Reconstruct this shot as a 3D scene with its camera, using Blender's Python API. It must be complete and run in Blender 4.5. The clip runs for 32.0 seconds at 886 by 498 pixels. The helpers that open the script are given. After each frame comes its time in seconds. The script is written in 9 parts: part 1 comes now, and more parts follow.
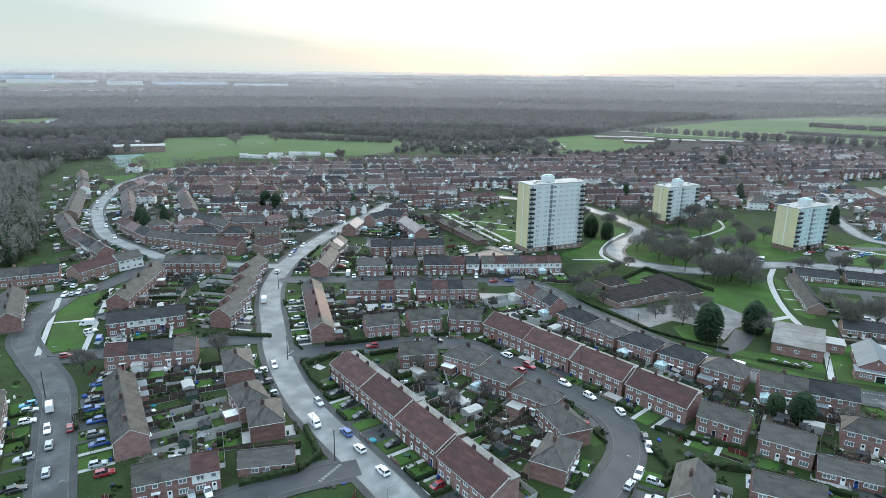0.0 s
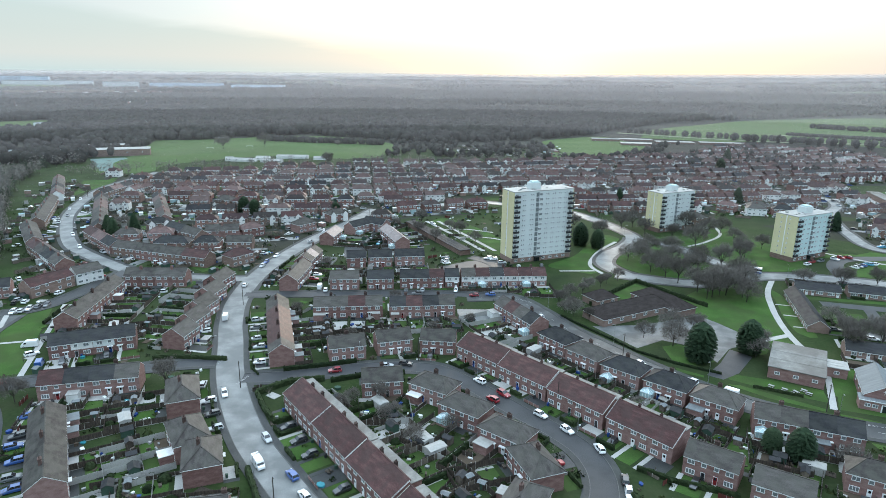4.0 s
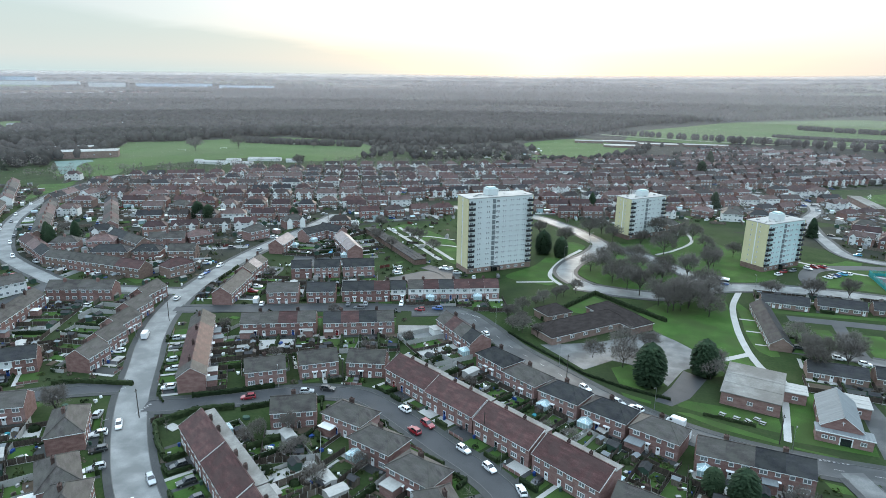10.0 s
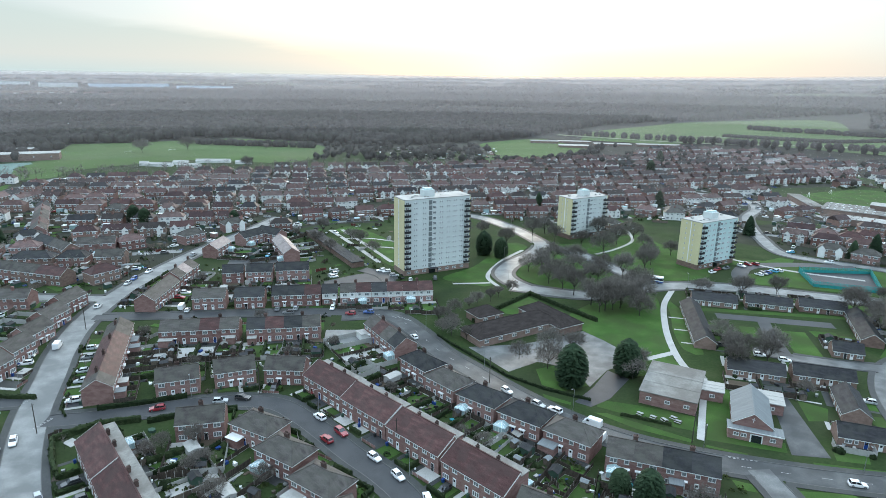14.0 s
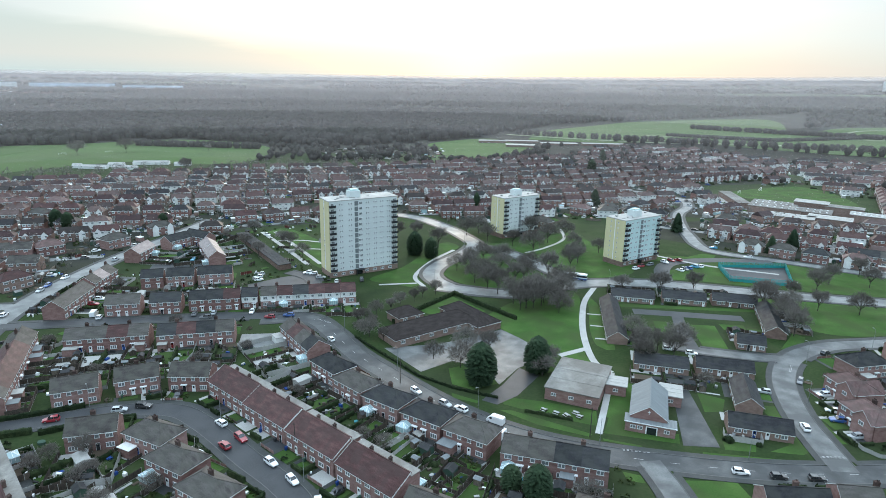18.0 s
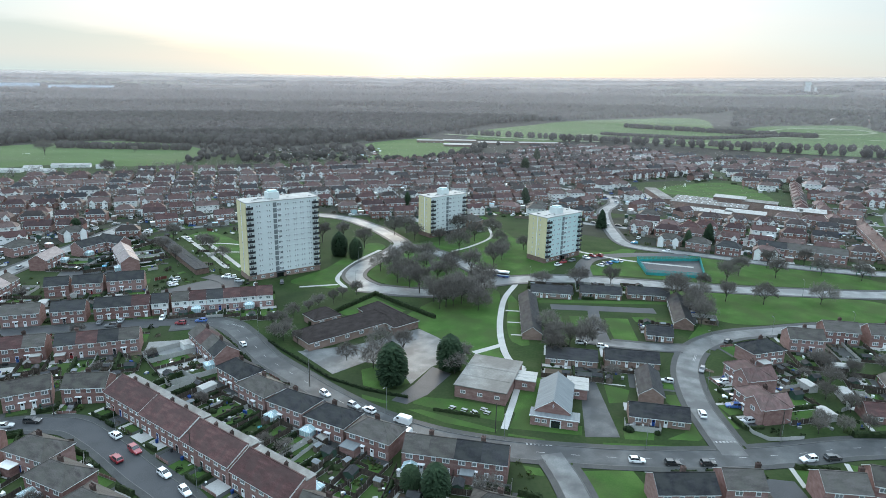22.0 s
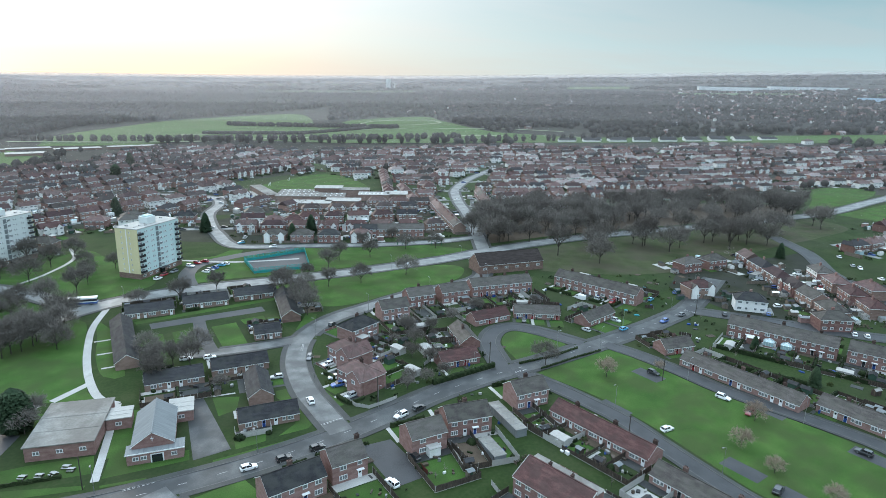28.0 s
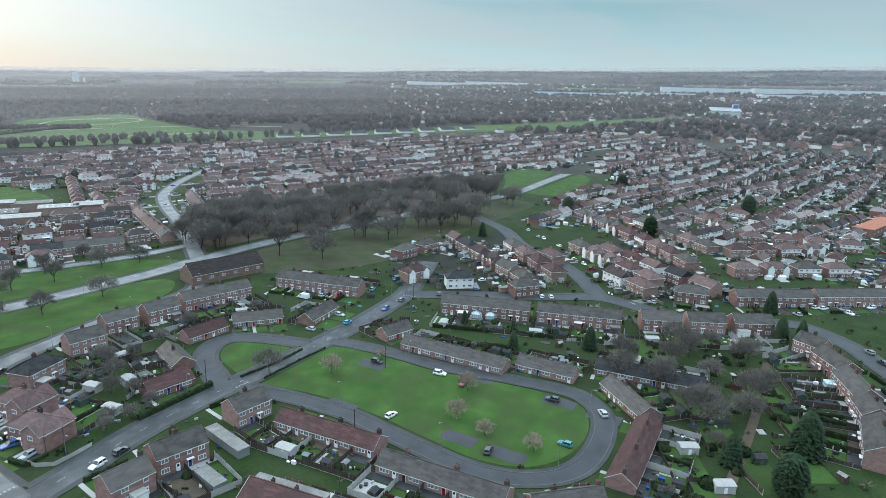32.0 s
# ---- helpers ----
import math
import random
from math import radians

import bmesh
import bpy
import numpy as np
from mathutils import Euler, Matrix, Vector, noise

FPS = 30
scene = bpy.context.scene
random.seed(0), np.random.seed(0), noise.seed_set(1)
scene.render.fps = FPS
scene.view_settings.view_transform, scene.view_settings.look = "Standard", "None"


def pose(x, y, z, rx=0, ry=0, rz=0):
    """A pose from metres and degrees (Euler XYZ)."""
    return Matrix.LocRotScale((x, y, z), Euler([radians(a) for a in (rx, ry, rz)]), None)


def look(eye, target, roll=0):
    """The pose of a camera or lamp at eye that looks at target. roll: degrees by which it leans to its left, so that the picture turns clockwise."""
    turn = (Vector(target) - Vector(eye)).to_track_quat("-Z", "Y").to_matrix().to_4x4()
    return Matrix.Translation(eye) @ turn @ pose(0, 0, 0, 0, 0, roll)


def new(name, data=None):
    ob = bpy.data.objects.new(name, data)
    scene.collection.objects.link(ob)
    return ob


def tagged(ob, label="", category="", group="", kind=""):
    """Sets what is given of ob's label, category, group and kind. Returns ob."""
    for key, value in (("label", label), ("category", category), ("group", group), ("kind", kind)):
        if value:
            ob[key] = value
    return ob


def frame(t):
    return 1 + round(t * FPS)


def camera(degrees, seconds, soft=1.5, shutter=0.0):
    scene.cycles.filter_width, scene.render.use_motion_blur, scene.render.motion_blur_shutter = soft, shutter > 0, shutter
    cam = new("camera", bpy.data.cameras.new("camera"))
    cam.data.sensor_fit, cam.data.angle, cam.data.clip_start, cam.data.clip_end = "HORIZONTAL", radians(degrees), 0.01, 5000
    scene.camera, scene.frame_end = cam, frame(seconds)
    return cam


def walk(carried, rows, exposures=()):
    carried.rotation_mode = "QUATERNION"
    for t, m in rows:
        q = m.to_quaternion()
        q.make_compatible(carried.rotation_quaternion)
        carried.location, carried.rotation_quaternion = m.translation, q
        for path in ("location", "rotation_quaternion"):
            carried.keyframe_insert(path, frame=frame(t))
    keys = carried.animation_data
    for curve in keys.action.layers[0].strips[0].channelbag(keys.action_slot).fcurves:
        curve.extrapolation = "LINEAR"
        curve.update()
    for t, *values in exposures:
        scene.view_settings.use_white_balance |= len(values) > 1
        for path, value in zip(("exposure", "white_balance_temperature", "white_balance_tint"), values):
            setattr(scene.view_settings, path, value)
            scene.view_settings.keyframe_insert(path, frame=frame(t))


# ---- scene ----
cam = camera(70.85, 32.0, soft=0.5)
# seconds, east, north, height in metres; yaw, pitch, roll in degrees
ROWS = [
    (0.0, -1.92, 2.26, 89.88, -0.18, -15.76, -0.88),
    (0.5, -0.88, 4.67, 89.93, -0.16, -15.76, -0.86),
    (1.0, 0.25, 6.95, 89.96, -0.16, -15.76, -0.86),
    (1.5, 1.43, 9.20, 90.00, -0.15, -15.74, -0.84),
    (2.0, 2.62, 11.38, 90.03, -0.15, -15.74, -0.84),
    (2.5, 3.93, 13.52, 90.07, -0.13, -15.73, -0.82),
    (3.0, 5.30, 15.67, 90.12, -0.14, -15.68, -0.82),
    (3.5, 6.77, 17.65, 90.11, -0.12, -15.68, -0.80),
    (5.5, 13.02, 24.61, 90.25, -0.13, -15.67, -0.83),
    (6.0, 14.66, 26.22, 90.25, -0.14, -15.65, -0.82),
    (6.5, 16.31, 27.76, 90.23, -0.12, -15.65, -0.84),
    (7.0, 18.11, 29.21, 90.16, -0.11, -15.63, -0.84),
    (7.5, 19.99, 30.64, 90.12, -0.16, -15.64, -0.85),
    (8.0, 21.84, 31.99, 90.13, -0.33, -15.64, -0.86),
    (8.5, 23.67, 33.21, 90.00, -0.47, -15.61, -0.86),
    (9.0, 25.47, 34.34, 89.97, -0.50, -15.60, -0.88),
    (9.5, 27.27, 35.31, 89.96, -0.51, -15.61, -0.89),
    (10.0, 28.95, 36.15, 89.95, -0.51, -15.59, -0.90),
    (10.5, 30.57, 36.89, 89.92, -0.52, -15.57, -0.90),
    (11.0, 32.20, 37.52, 89.90, -0.55, -15.56, -0.90),
    (11.5, 33.91, 38.00, 89.84, -0.99, -15.55, -0.91),
    (12.0, 35.67, 38.41, 89.83, -1.75, -15.52, -0.94),
    (12.5, 37.56, 38.67, 89.86, -2.19, -15.52, -0.94),
    (13.0, 39.55, 38.84, 89.78, -2.61, -15.51, -0.97),
    (13.5, 41.56, 38.83, 89.84, -3.07, -15.50, -0.97),
    (14.0, 43.63, 38.77, 89.95, -3.53, -15.49, -0.99),
    (14.5, 45.73, 38.61, 90.07, -3.99, -15.49, -1.00),
    (16.5, 54.42, 37.43, 90.46, -5.87, -15.48, -1.04),
    (17.0, 56.37, 37.35, 90.52, -6.35, -15.46, -1.08),
    (17.5, 58.23, 37.19, 90.59, -6.77, -15.46, -1.07),
    (18.0, 59.80, 37.03, 90.69, -7.14, -15.45, -1.10),
    (18.5, 61.29, 36.77, 90.73, -7.49, -15.44, -1.10),
    (19.0, 62.58, 36.45, 90.79, -7.88, -15.42, -1.12),
    (19.5, 64.10, 36.36, 90.70, -8.24, -15.41, -1.14),
    (20.0, 65.65, 36.25, 90.67, -8.60, -15.42, -1.16),
    (20.5, 67.10, 36.12, 90.63, -9.04, -15.40, -1.16),
    (21.0, 68.72, 35.89, 90.61, -9.67, -15.41, -1.15),
    (21.5, 70.41, 35.78, 90.57, -10.55, -15.38, -1.18),
    (22.0, 72.11, 35.73, 90.50, -11.97, -15.35, -1.21),
    (22.5, 73.75, 35.49, 90.44, -13.59, -15.31, -1.22),
    (23.0, 75.26, 35.30, 90.39, -15.34, -15.27, -1.23),
    (23.5, 76.44, 34.93, 90.48, -17.55, -15.23, -1.24),
    (24.0, 77.51, 34.71, 90.51, -20.40, -15.16, -1.24),
    (24.5, 78.49, 34.51, 90.51, -23.70, -15.10, -1.23),
    (25.0, 79.39, 34.39, 90.61, -27.01, -15.04, -1.27),
    (25.5, 80.18, 34.30, 90.67, -30.19, -14.99, -1.29),
    (27.5, 83.64, 33.62, 91.05, -42.97, -14.86, -1.32),
    (28.0, 84.70, 33.34, 91.05, -46.15, -14.83, -1.36),
    (28.5, 85.77, 33.08, 91.13, -49.37, -14.79, -1.37),
    (29.0, 86.82, 32.68, 91.23, -52.74, -14.76, -1.39),
    (29.5, 87.91, 32.18, 91.32, -56.26, -14.74, -1.40),
    (30.0, 89.07, 31.63, 91.34, -59.79, -14.70, -1.40),
    (30.5, 90.14, 30.97, 91.45, -63.35, -14.68, -1.42),
    (31.0, 91.23, 30.33, 91.47, -66.97, -14.65, -1.43),
    (31.5, 92.31, 29.81, 91.41, -69.88, -14.66, -1.47),
    (32.0, 93.38, 29.36, 91.38, -70.78, -14.69, -1.50),
]
walk(cam, [(t, pose(x, y, z, 90 + pitch, roll, yaw)) for t, x, y, z, yaw, pitch, roll in ROWS])

# ---- world, sun, exposure ----
AZ = radians(9.6)                      # the low sun stands this far right of north
SUN_ELEV = radians(7.0)
world = bpy.data.worlds.new("overcast_evening")
scene.world = world
world.use_nodes = True
wn, wl = world.node_tree.nodes, world.node_tree.links
wn.clear()


def wnode(kind, **inputs):
    n = wn.new(kind)
    for k, v in inputs.items():
        n.inputs[int(k[1:])].default_value = v
    return n


def wmath(op, a, b=None, clamp=False):
    n = wn.new("ShaderNodeMath")
    n.operation, n.use_clamp = op, clamp
    for i, v in enumerate((a, b)):
        if v is None:
            continue
        if isinstance(v, (int, float)):
            n.inputs[i].default_value = v
        else:
            wl.new(v, n.inputs[i])
    return n.outputs[0]


def wramp(fac, stops):
    n = wn.new("ShaderNodeValToRGB")
    el = n.color_ramp.elements
    while len(el) < len(stops):
        el.new(0.5)
    for e, (p, c) in zip(el, stops):
        e.position, e.color = p, (*c, 1)
    wl.new(fac, n.inputs[0])
    return n.outputs[0]


def wmix(fac, a, b, mode="MIX"):
    n = wn.new("ShaderNodeMix")
    n.data_type, n.blend_type = "RGBA", mode
    for i, v in ((0, fac), (6, a), (7, b)):
        if isinstance(v, (int, float)):
            n.inputs[i].default_value = v
        elif isinstance(v, tuple):
            n.inputs[i].default_value = (*v, 1)
        else:
            wl.new(v, n.inputs[i])
    return n.outputs[2]


sky = wn.new("ShaderNodeTexSky")
sky.sky_type, sky.sun_disc = "NISHITA", False
sky.sun_elevation, sky.sun_rotation = SUN_ELEV, AZ
sky.air_density, sky.dust_density, sky.ozone_density = 1.2, 1.5, 3.0
wcoord = wn.new("ShaderNodeTexCoord")
wsep = wn.new("ShaderNodeSeparateXYZ")
wl.new(wcoord.outputs["Generated"], wsep.inputs[0])
up = wmath("MAXIMUM", wsep.outputs[2], 0.0)
# angle from the veiled sun, in the plane of the horizon and upwards
side = wmath("ADD", wmath("MULTIPLY", wsep.outputs[0], math.cos(AZ)), wmath("MULTIPLY", wsep.outputs[1], -math.sin(AZ)))
ahead = wmath("ADD", wmath("MULTIPLY", wsep.outputs[0], math.sin(AZ)), wmath("MULTIPLY", wsep.outputs[1], math.cos(AZ)))
glow = wmath("POWER", wmath("MAXIMUM", ahead, 0.0), 4.0)
core = wmath("MULTIPLY", wmath("POWER", wmath("MAXIMUM", ahead, 0.0), 380.0), wmath("SUBTRACT", 1.0, wmath("MULTIPLY", up, 14.0, True), True))
# long flat cloud sheets: noise on the plane of the clouds, drawn out sideways
wden = wmath("ADD", up, 0.10)
wcx, wcy = wmath("DIVIDE", side, wden), wmath("DIVIDE", ahead, wden)
wcomb = wn.new("ShaderNodeCombineXYZ")
wl.new(wmath("ADD", wmath("MULTIPLY", wcx, 0.5), wmath("MULTIPLY", wcy, 0.25)), wcomb.inputs[0])
wl.new(wmath("MULTIPLY", wcy, 0.8), wcomb.inputs[1])
wnoise = wn.new("ShaderNodeTexNoise")
wnoise.inputs["Scale"].default_value, wnoise.inputs["Detail"].default_value = 0.75, 6.0
wnoise.inputs["Roughness"].default_value = 0.55
wl.new(wcomb.outputs[0], wnoise.inputs["Vector"])
cloud = wramp(wnoise.outputs[0], [(0.40, (0, 0, 0)), (0.56, (1, 1, 1))])
base_sky = wramp(up, [(0.0, (0.49, 0.64, 0.69)), (0.05, (0.40, 0.57, 0.63)), (0.12, (0.25, 0.43, 0.50)), (0.45, (1.05, 1.42, 1.74)), (1.0, (1.76, 2.24, 2.70))])
base_sky = wmix(cloud, base_sky, wramp(up, [(0.0, (0.48, 0.61, 0.65)), (0.05, (0.42, 0.54, 0.59)), (0.12, (0.33, 0.46, 0.52)), (0.45, (1.07, 1.42, 1.72)), (1.0, (1.78, 2.24, 2.70))]))
glow_col = wramp(up, [(0.0, (0.86, 0.73, 0.62)), (0.03, (0.90, 0.81, 0.69)), (0.06, (0.99, 0.96, 0.90)), (0.12, (1.15, 1.16, 1.15)), (0.4, (3.2, 3.25, 3.2)), (1.0, (2.0, 2.6, 3.2))])
lit = wmix(wmath("MULTIPLY", glow, 0.95, True), base_sky, glow_col)
lit = wmix(wmath("MULTIPLY", core, 0.8, True), lit, wmix(1.0, lit, (0.8, 0.55, 0.15), "ADD"))
# a grey cloud bank on the western side, its top sloping down to the sun
west = wmath("MAXIMUM", wmath("MULTIPLY", side, -1.0), 0.0)
bank_top = wmath("ADD", wmath("MULTIPLY", west, 0.135), wmath("MULTIPLY", wmath("SUBTRACT", wnoise.outputs[0], 0.45), 0.05))
bank = wmath("MULTIPLY", wmath("DIVIDE", wmath("SUBTRACT", bank_top, up), 0.016, True), wmath("MULTIPLY", wmath("MULTIPLY", west, 4.0, True), wmath("MULTIPLY", ahead, 1.5, True)))
lit = wmix(wmath("MULTIPLY", bank, 0.9, True), lit, wramp(up, [(0.0, (0.52, 0.66, 0.68)), (0.02, (0.60, 0.66, 0.65)), (0.05, (0.54, 0.63, 0.63)), (0.10, (0.50, 0.62, 0.63))]))
bg_sky = wn.new("ShaderNodeBackground")
bg_sky.inputs[1].default_value = 0.015
wl.new(sky.outputs[0], bg_sky.inputs[0])
bg_cloud = wn.new("ShaderNodeBackground")
bg_cloud.inputs[1].default_value = 0.90
wl.new(lit, bg_cloud.inputs[0])
wadd = wn.new("ShaderNodeAddShader")
wl.new(bg_sky.outputs[0], wadd.inputs[0])
wl.new(bg_cloud.outputs[0], wadd.inputs[1])
wout = wn.new("ShaderNodeOutputWorld")
wl.new(wadd.outputs[0], wout.inputs[0])

sun_data = bpy.data.lights.new("sun", "SUN")
sun_data.energy, sun_data.angle, sun_data.color = 0.8, radians(12), (1.0, 0.88, 0.72)
sun = new("sun", sun_data)
sun.matrix_world = look((0, 0, 200), (-math.sin(AZ) * 100, -math.cos(AZ) * 100, 200 - 100 * math.tan(SUN_ELEV + 0.12)))
scene.view_settings.exposure = 0.33

# ---- materials ----


def material(name, stops, scale=1.0, rough=0.8, metal=0.0, bump=0.0, fine=8.0, spec=0.2, per_object=0.0, coords="Object", stretch=None, coarse=0.0, coarse_scale=0.03, coarse_dark=(0.5, 0.5, 0.5)):
    """A procedural surface: a colour ramp over two scales of noise, with fine relief and slow stains."""
    m = bpy.data.materials.new(name)
    m.use_nodes = True
    nt = m.node_tree
    N, K = nt.nodes, nt.links
    bsdf = N["Principled BSDF"]
    tc = N.new("ShaderNodeTexCoord")
    vec = tc.outputs[coords]
    if stretch:
        mp = N.new("ShaderNodeMapping")
        mp.inputs["Scale"].default_value = stretch
        K.new(vec, mp.inputs[0])
        vec = mp.outputs[0]
    n1 = N.new("ShaderNodeTexNoise")
    n1.inputs["Scale"].default_value, n1.inputs["Detail"].default_value = scale, 5.0
    K.new(vec, n1.inputs["Vector"])
    n2 = N.new("ShaderNodeTexNoise")
    n2.inputs["Scale"].default_value, n2.inputs["Detail"].default_value = scale * fine, 4.0
    K.new(vec, n2.inputs["Vector"])
    mixf = N.new("ShaderNodeMath")
    mixf.operation = "MULTIPLY_ADD"
    K.new(n1.outputs[0], mixf.inputs[0])
    mixf.inputs[1].default_value = 0.6
    h = N.new("ShaderNodeMath")
    h.operation = "MULTIPLY"
    h.inputs[1].default_value = 0.4
    K.new(n2.outputs[0], h.inputs[0])
    K.new(h.outputs[0], mixf.inputs[2])
    fac = mixf.outputs[0]
    if per_object:
        oi = N.new("ShaderNodeObjectInfo")
        po = N.new("ShaderNodeMath")
        po.operation = "MULTIPLY_ADD"
        K.new(oi.outputs["Random"], po.inputs[0])
        po.inputs[1].default_value = per_object
        po2 = N.new("ShaderNodeMath")
        po2.operation = "SUBTRACT"
        K.new(fac, po2.inputs[0])
        po2.inputs[1].default_value = per_object / 2
        K.new(po2.outputs[0], po.inputs[2])
        fac = po.outputs[0]
    ramp = N.new("ShaderNodeValToRGB")
    el = ramp.color_ramp.elements
    while len(el) < len(stops):
        el.new(0.5)
    for i, c in enumerate(stops):
        el[i].position, el[i].color = 0.3 + 0.4 * i / max(1, len(stops) - 1), (*c, 1)
    K.new(fac, ramp.inputs[0])
    col = ramp.outputs[0]
    if coarse:
        n3 = N.new("ShaderNodeTexNoise")
        n3.inputs["Scale"].default_value, n3.inputs["Detail"].default_value = coarse_scale, 4.0
        K.new(tc.outputs[coords], n3.inputs["Vector"])
        r3 = N.new("ShaderNodeValToRGB")
        r3.color_ramp.elements[0].position, r3.color_ramp.elements[1].position = 0.42, 0.6
        K.new(n3.outputs[0], r3.inputs[0])
        sc3 = N.new("ShaderNodeMath")
        sc3.operation = "MULTIPLY"
        sc3.inputs[1].default_value = coarse
        K.new(r3.outputs[0], sc3.inputs[0])
        mx = N.new("ShaderNodeMix")
        mx.data_type = "RGBA"
        K.new(sc3.outputs[0], mx.inputs[0])
        K.new(col, mx.inputs[6])
        mx.inputs[7].default_value = (*coarse_dark, 1)
        col = mx.outputs[2]
    K.new(col, bsdf.inputs["Base Color"])
    bsdf.inputs["Roughness"].default_value = rough
    bsdf.inputs["Metallic"].default_value = metal
    bsdf.inputs["Specular IOR Level"].default_value = spec
    if bump:
        b = N.new("ShaderNodeBump")
        b.inputs["Strength"].default_value = bump
        b.inputs["Distance"].default_value = 0.05
        K.new(n2.outputs[0], b.inputs["Height"])
        K.new(b.outputs[0], bsdf.inputs["Normal"])
    return m


GRASS = material("lawn_grass", [(0.024, 0.058, 0.013), (0.043, 0.090, 0.021), (0.070, 0.120, 0.032)], 0.12, 0.95, spec=0.1, bump=0.5, fine=25, coords="Object", coarse=0.65, coarse_scale=0.09, coarse_dark=(0.042, 0.058, 0.022))
ROUGH_GRASS = material("garden_ground", [(0.013, 0.026, 0.008), (0.026, 0.045, 0.014), (0.044, 0.055, 0.024)], 0.09, 0.95, spec=0.1, bump=0.5, fine=12, coarse=0.45, coarse_scale=0.03, coarse_dark=(0.030, 0.036, 0.020))
# soil and yard colour, darkened further to hold the shade between houses
TOWN_GROUND = material("shade_darkened_town_soil", [(0.010, 0.013, 0.008), (0.021, 0.025, 0.014), (0.042, 0.042, 0.030)], 0.09, 0.9, spec=0.15, fine=12, coarse=0.5, coarse_scale=0.05, coarse_dark=(0.030, 0.030, 0.028))
# pale pink-grey base colour with the sky sheen of wet tiles painted in
ROOF_PALE_SHEEN = material("pale_sheen_roof_tile", [(0.15, 0.115, 0.108), (0.22, 0.18, 0.17), (0.30, 0.25, 0.24)], 0.35, 0.5, spec=0.2, bump=0.5, fine=9, per_object=0.15, stretch=(1, 3, 3))
LITTER_GRASS = material("leaf_strewn_grass", [(0.026, 0.036, 0.016), (0.045, 0.056, 0.025), (0.068, 0.070, 0.040)], 0.12, 0.95, spec=0.1, bump=0.5, fine=20, coarse=0.7, coarse_scale=0.05, coarse_dark=(0.060, 0.052, 0.038))
FIELD = material("field_grass", [(0.040, 0.078, 0.022), (0.058, 0.102, 0.032), (0.080, 0.122, 0.046)], 0.01, 0.95, spec=0.1, fine=30, coarse=0.5, coarse_scale=0.009, coarse_dark=(0.074, 0.096, 0.042), stretch=(1, 3, 1))
PALE_TURF = material("pale_worn_turf", [(0.14, 0.17, 0.10), (0.22, 0.24, 0.16)], 0.02, 0.95, fine=10, spec=0.1)
FAR_LAND = material("far_farmland", [(0.028, 0.028, 0.024), (0.046, 0.045, 0.038), (0.075, 0.074, 0.060)], 0.0016, 1.0, fine=14, spec=0.05)
ASPHALT = material("wet_asphalt", [(0.024, 0.026, 0.028), (0.040, 0.042, 0.045), (0.064, 0.066, 0.069)], 0.12, 0.55, bump=0.15, fine=30, coarse=0.75, coarse_scale=0.16, coarse_dark=(0.050, 0.052, 0.055), spec=0.22)
ROAD_PALE = material("pale_worn_road", [(0.13, 0.136, 0.132), (0.185, 0.19, 0.185), (0.25, 0.252, 0.245)], 0.25, 0.55, bump=0.15, fine=14, coarse=0.8, coarse_scale=0.13, coarse_dark=(0.10, 0.105, 0.104), spec=0.35)
ROAD_MID = material("worn_grey_road", [(0.082, 0.087, 0.087), (0.125, 0.130, 0.129), (0.185, 0.188, 0.183)], 0.25, 0.52, bump=0.15, fine=14, coarse=0.8, coarse_scale=0.13, coarse_dark=(0.048, 0.051, 0.052), spec=0.3)
ROAD_DULL = material("damp_grey_road", [(0.042, 0.046, 0.047), (0.068, 0.072, 0.073), (0.108, 0.112, 0.110)], 0.25, 0.55, bump=0.15, fine=14, coarse=0.8, coarse_scale=0.13, coarse_dark=(0.034, 0.036, 0.038), spec=0.22)
FELT = material("stained_grey_felt", [(0.13, 0.125, 0.115), (0.20, 0.195, 0.18), (0.28, 0.272, 0.25)], 0.3, 0.75, fine=6, coarse=0.7, coarse_scale=0.12, coarse_dark=(0.11, 0.10, 0.09))
PAVING = material("footway_asphalt", [(0.026, 0.028, 0.029), (0.042, 0.044, 0.045), (0.070, 0.071, 0.070)], 0.2, 0.6, fine=20, coarse=0.35, coarse_scale=0.1, coarse_dark=(0.038, 0.043, 0.036))
CONCRETE = material("pale_concrete", [(0.27, 0.265, 0.25), (0.36, 0.355, 0.34), (0.45, 0.44, 0.42)], 0.3, 0.75, fine=10, coarse=0.4, coarse_scale=0.15, coarse_dark=(0.22, 0.22, 0.2))
KERB = material("kerb_concrete", [(0.085, 0.085, 0.082), (0.13, 0.13, 0.125)], 0.5, 0.8)
PAINT = material("road_paint", [(0.26, 0.26, 0.255), (0.46, 0.46, 0.45)], 2.0, 0.6)
BRICK = material("red_brick", [(0.138, 0.075, 0.066), (0.215, 0.128, 0.114), (0.295, 0.192, 0.174)], 0.6, 0.9, bump=0.4, fine=10, per_object=0.25, stretch=(1, 1, 2.2))
BRICK_SOOT = material("sooty_brick", [(0.045, 0.030, 0.026), (0.082, 0.054, 0.047), (0.13, 0.086, 0.075)], 0.8, 0.9, bump=0.4, fine=8, per_object=0.3)
BRICK_BROWN = material("brown_brick", [(0.135, 0.088, 0.073), (0.20, 0.136, 0.113), (0.27, 0.19, 0.16)], 0.6, 0.9, bump=0.4, fine=10, per_object=0.25, stretch=(1, 1, 2.2))
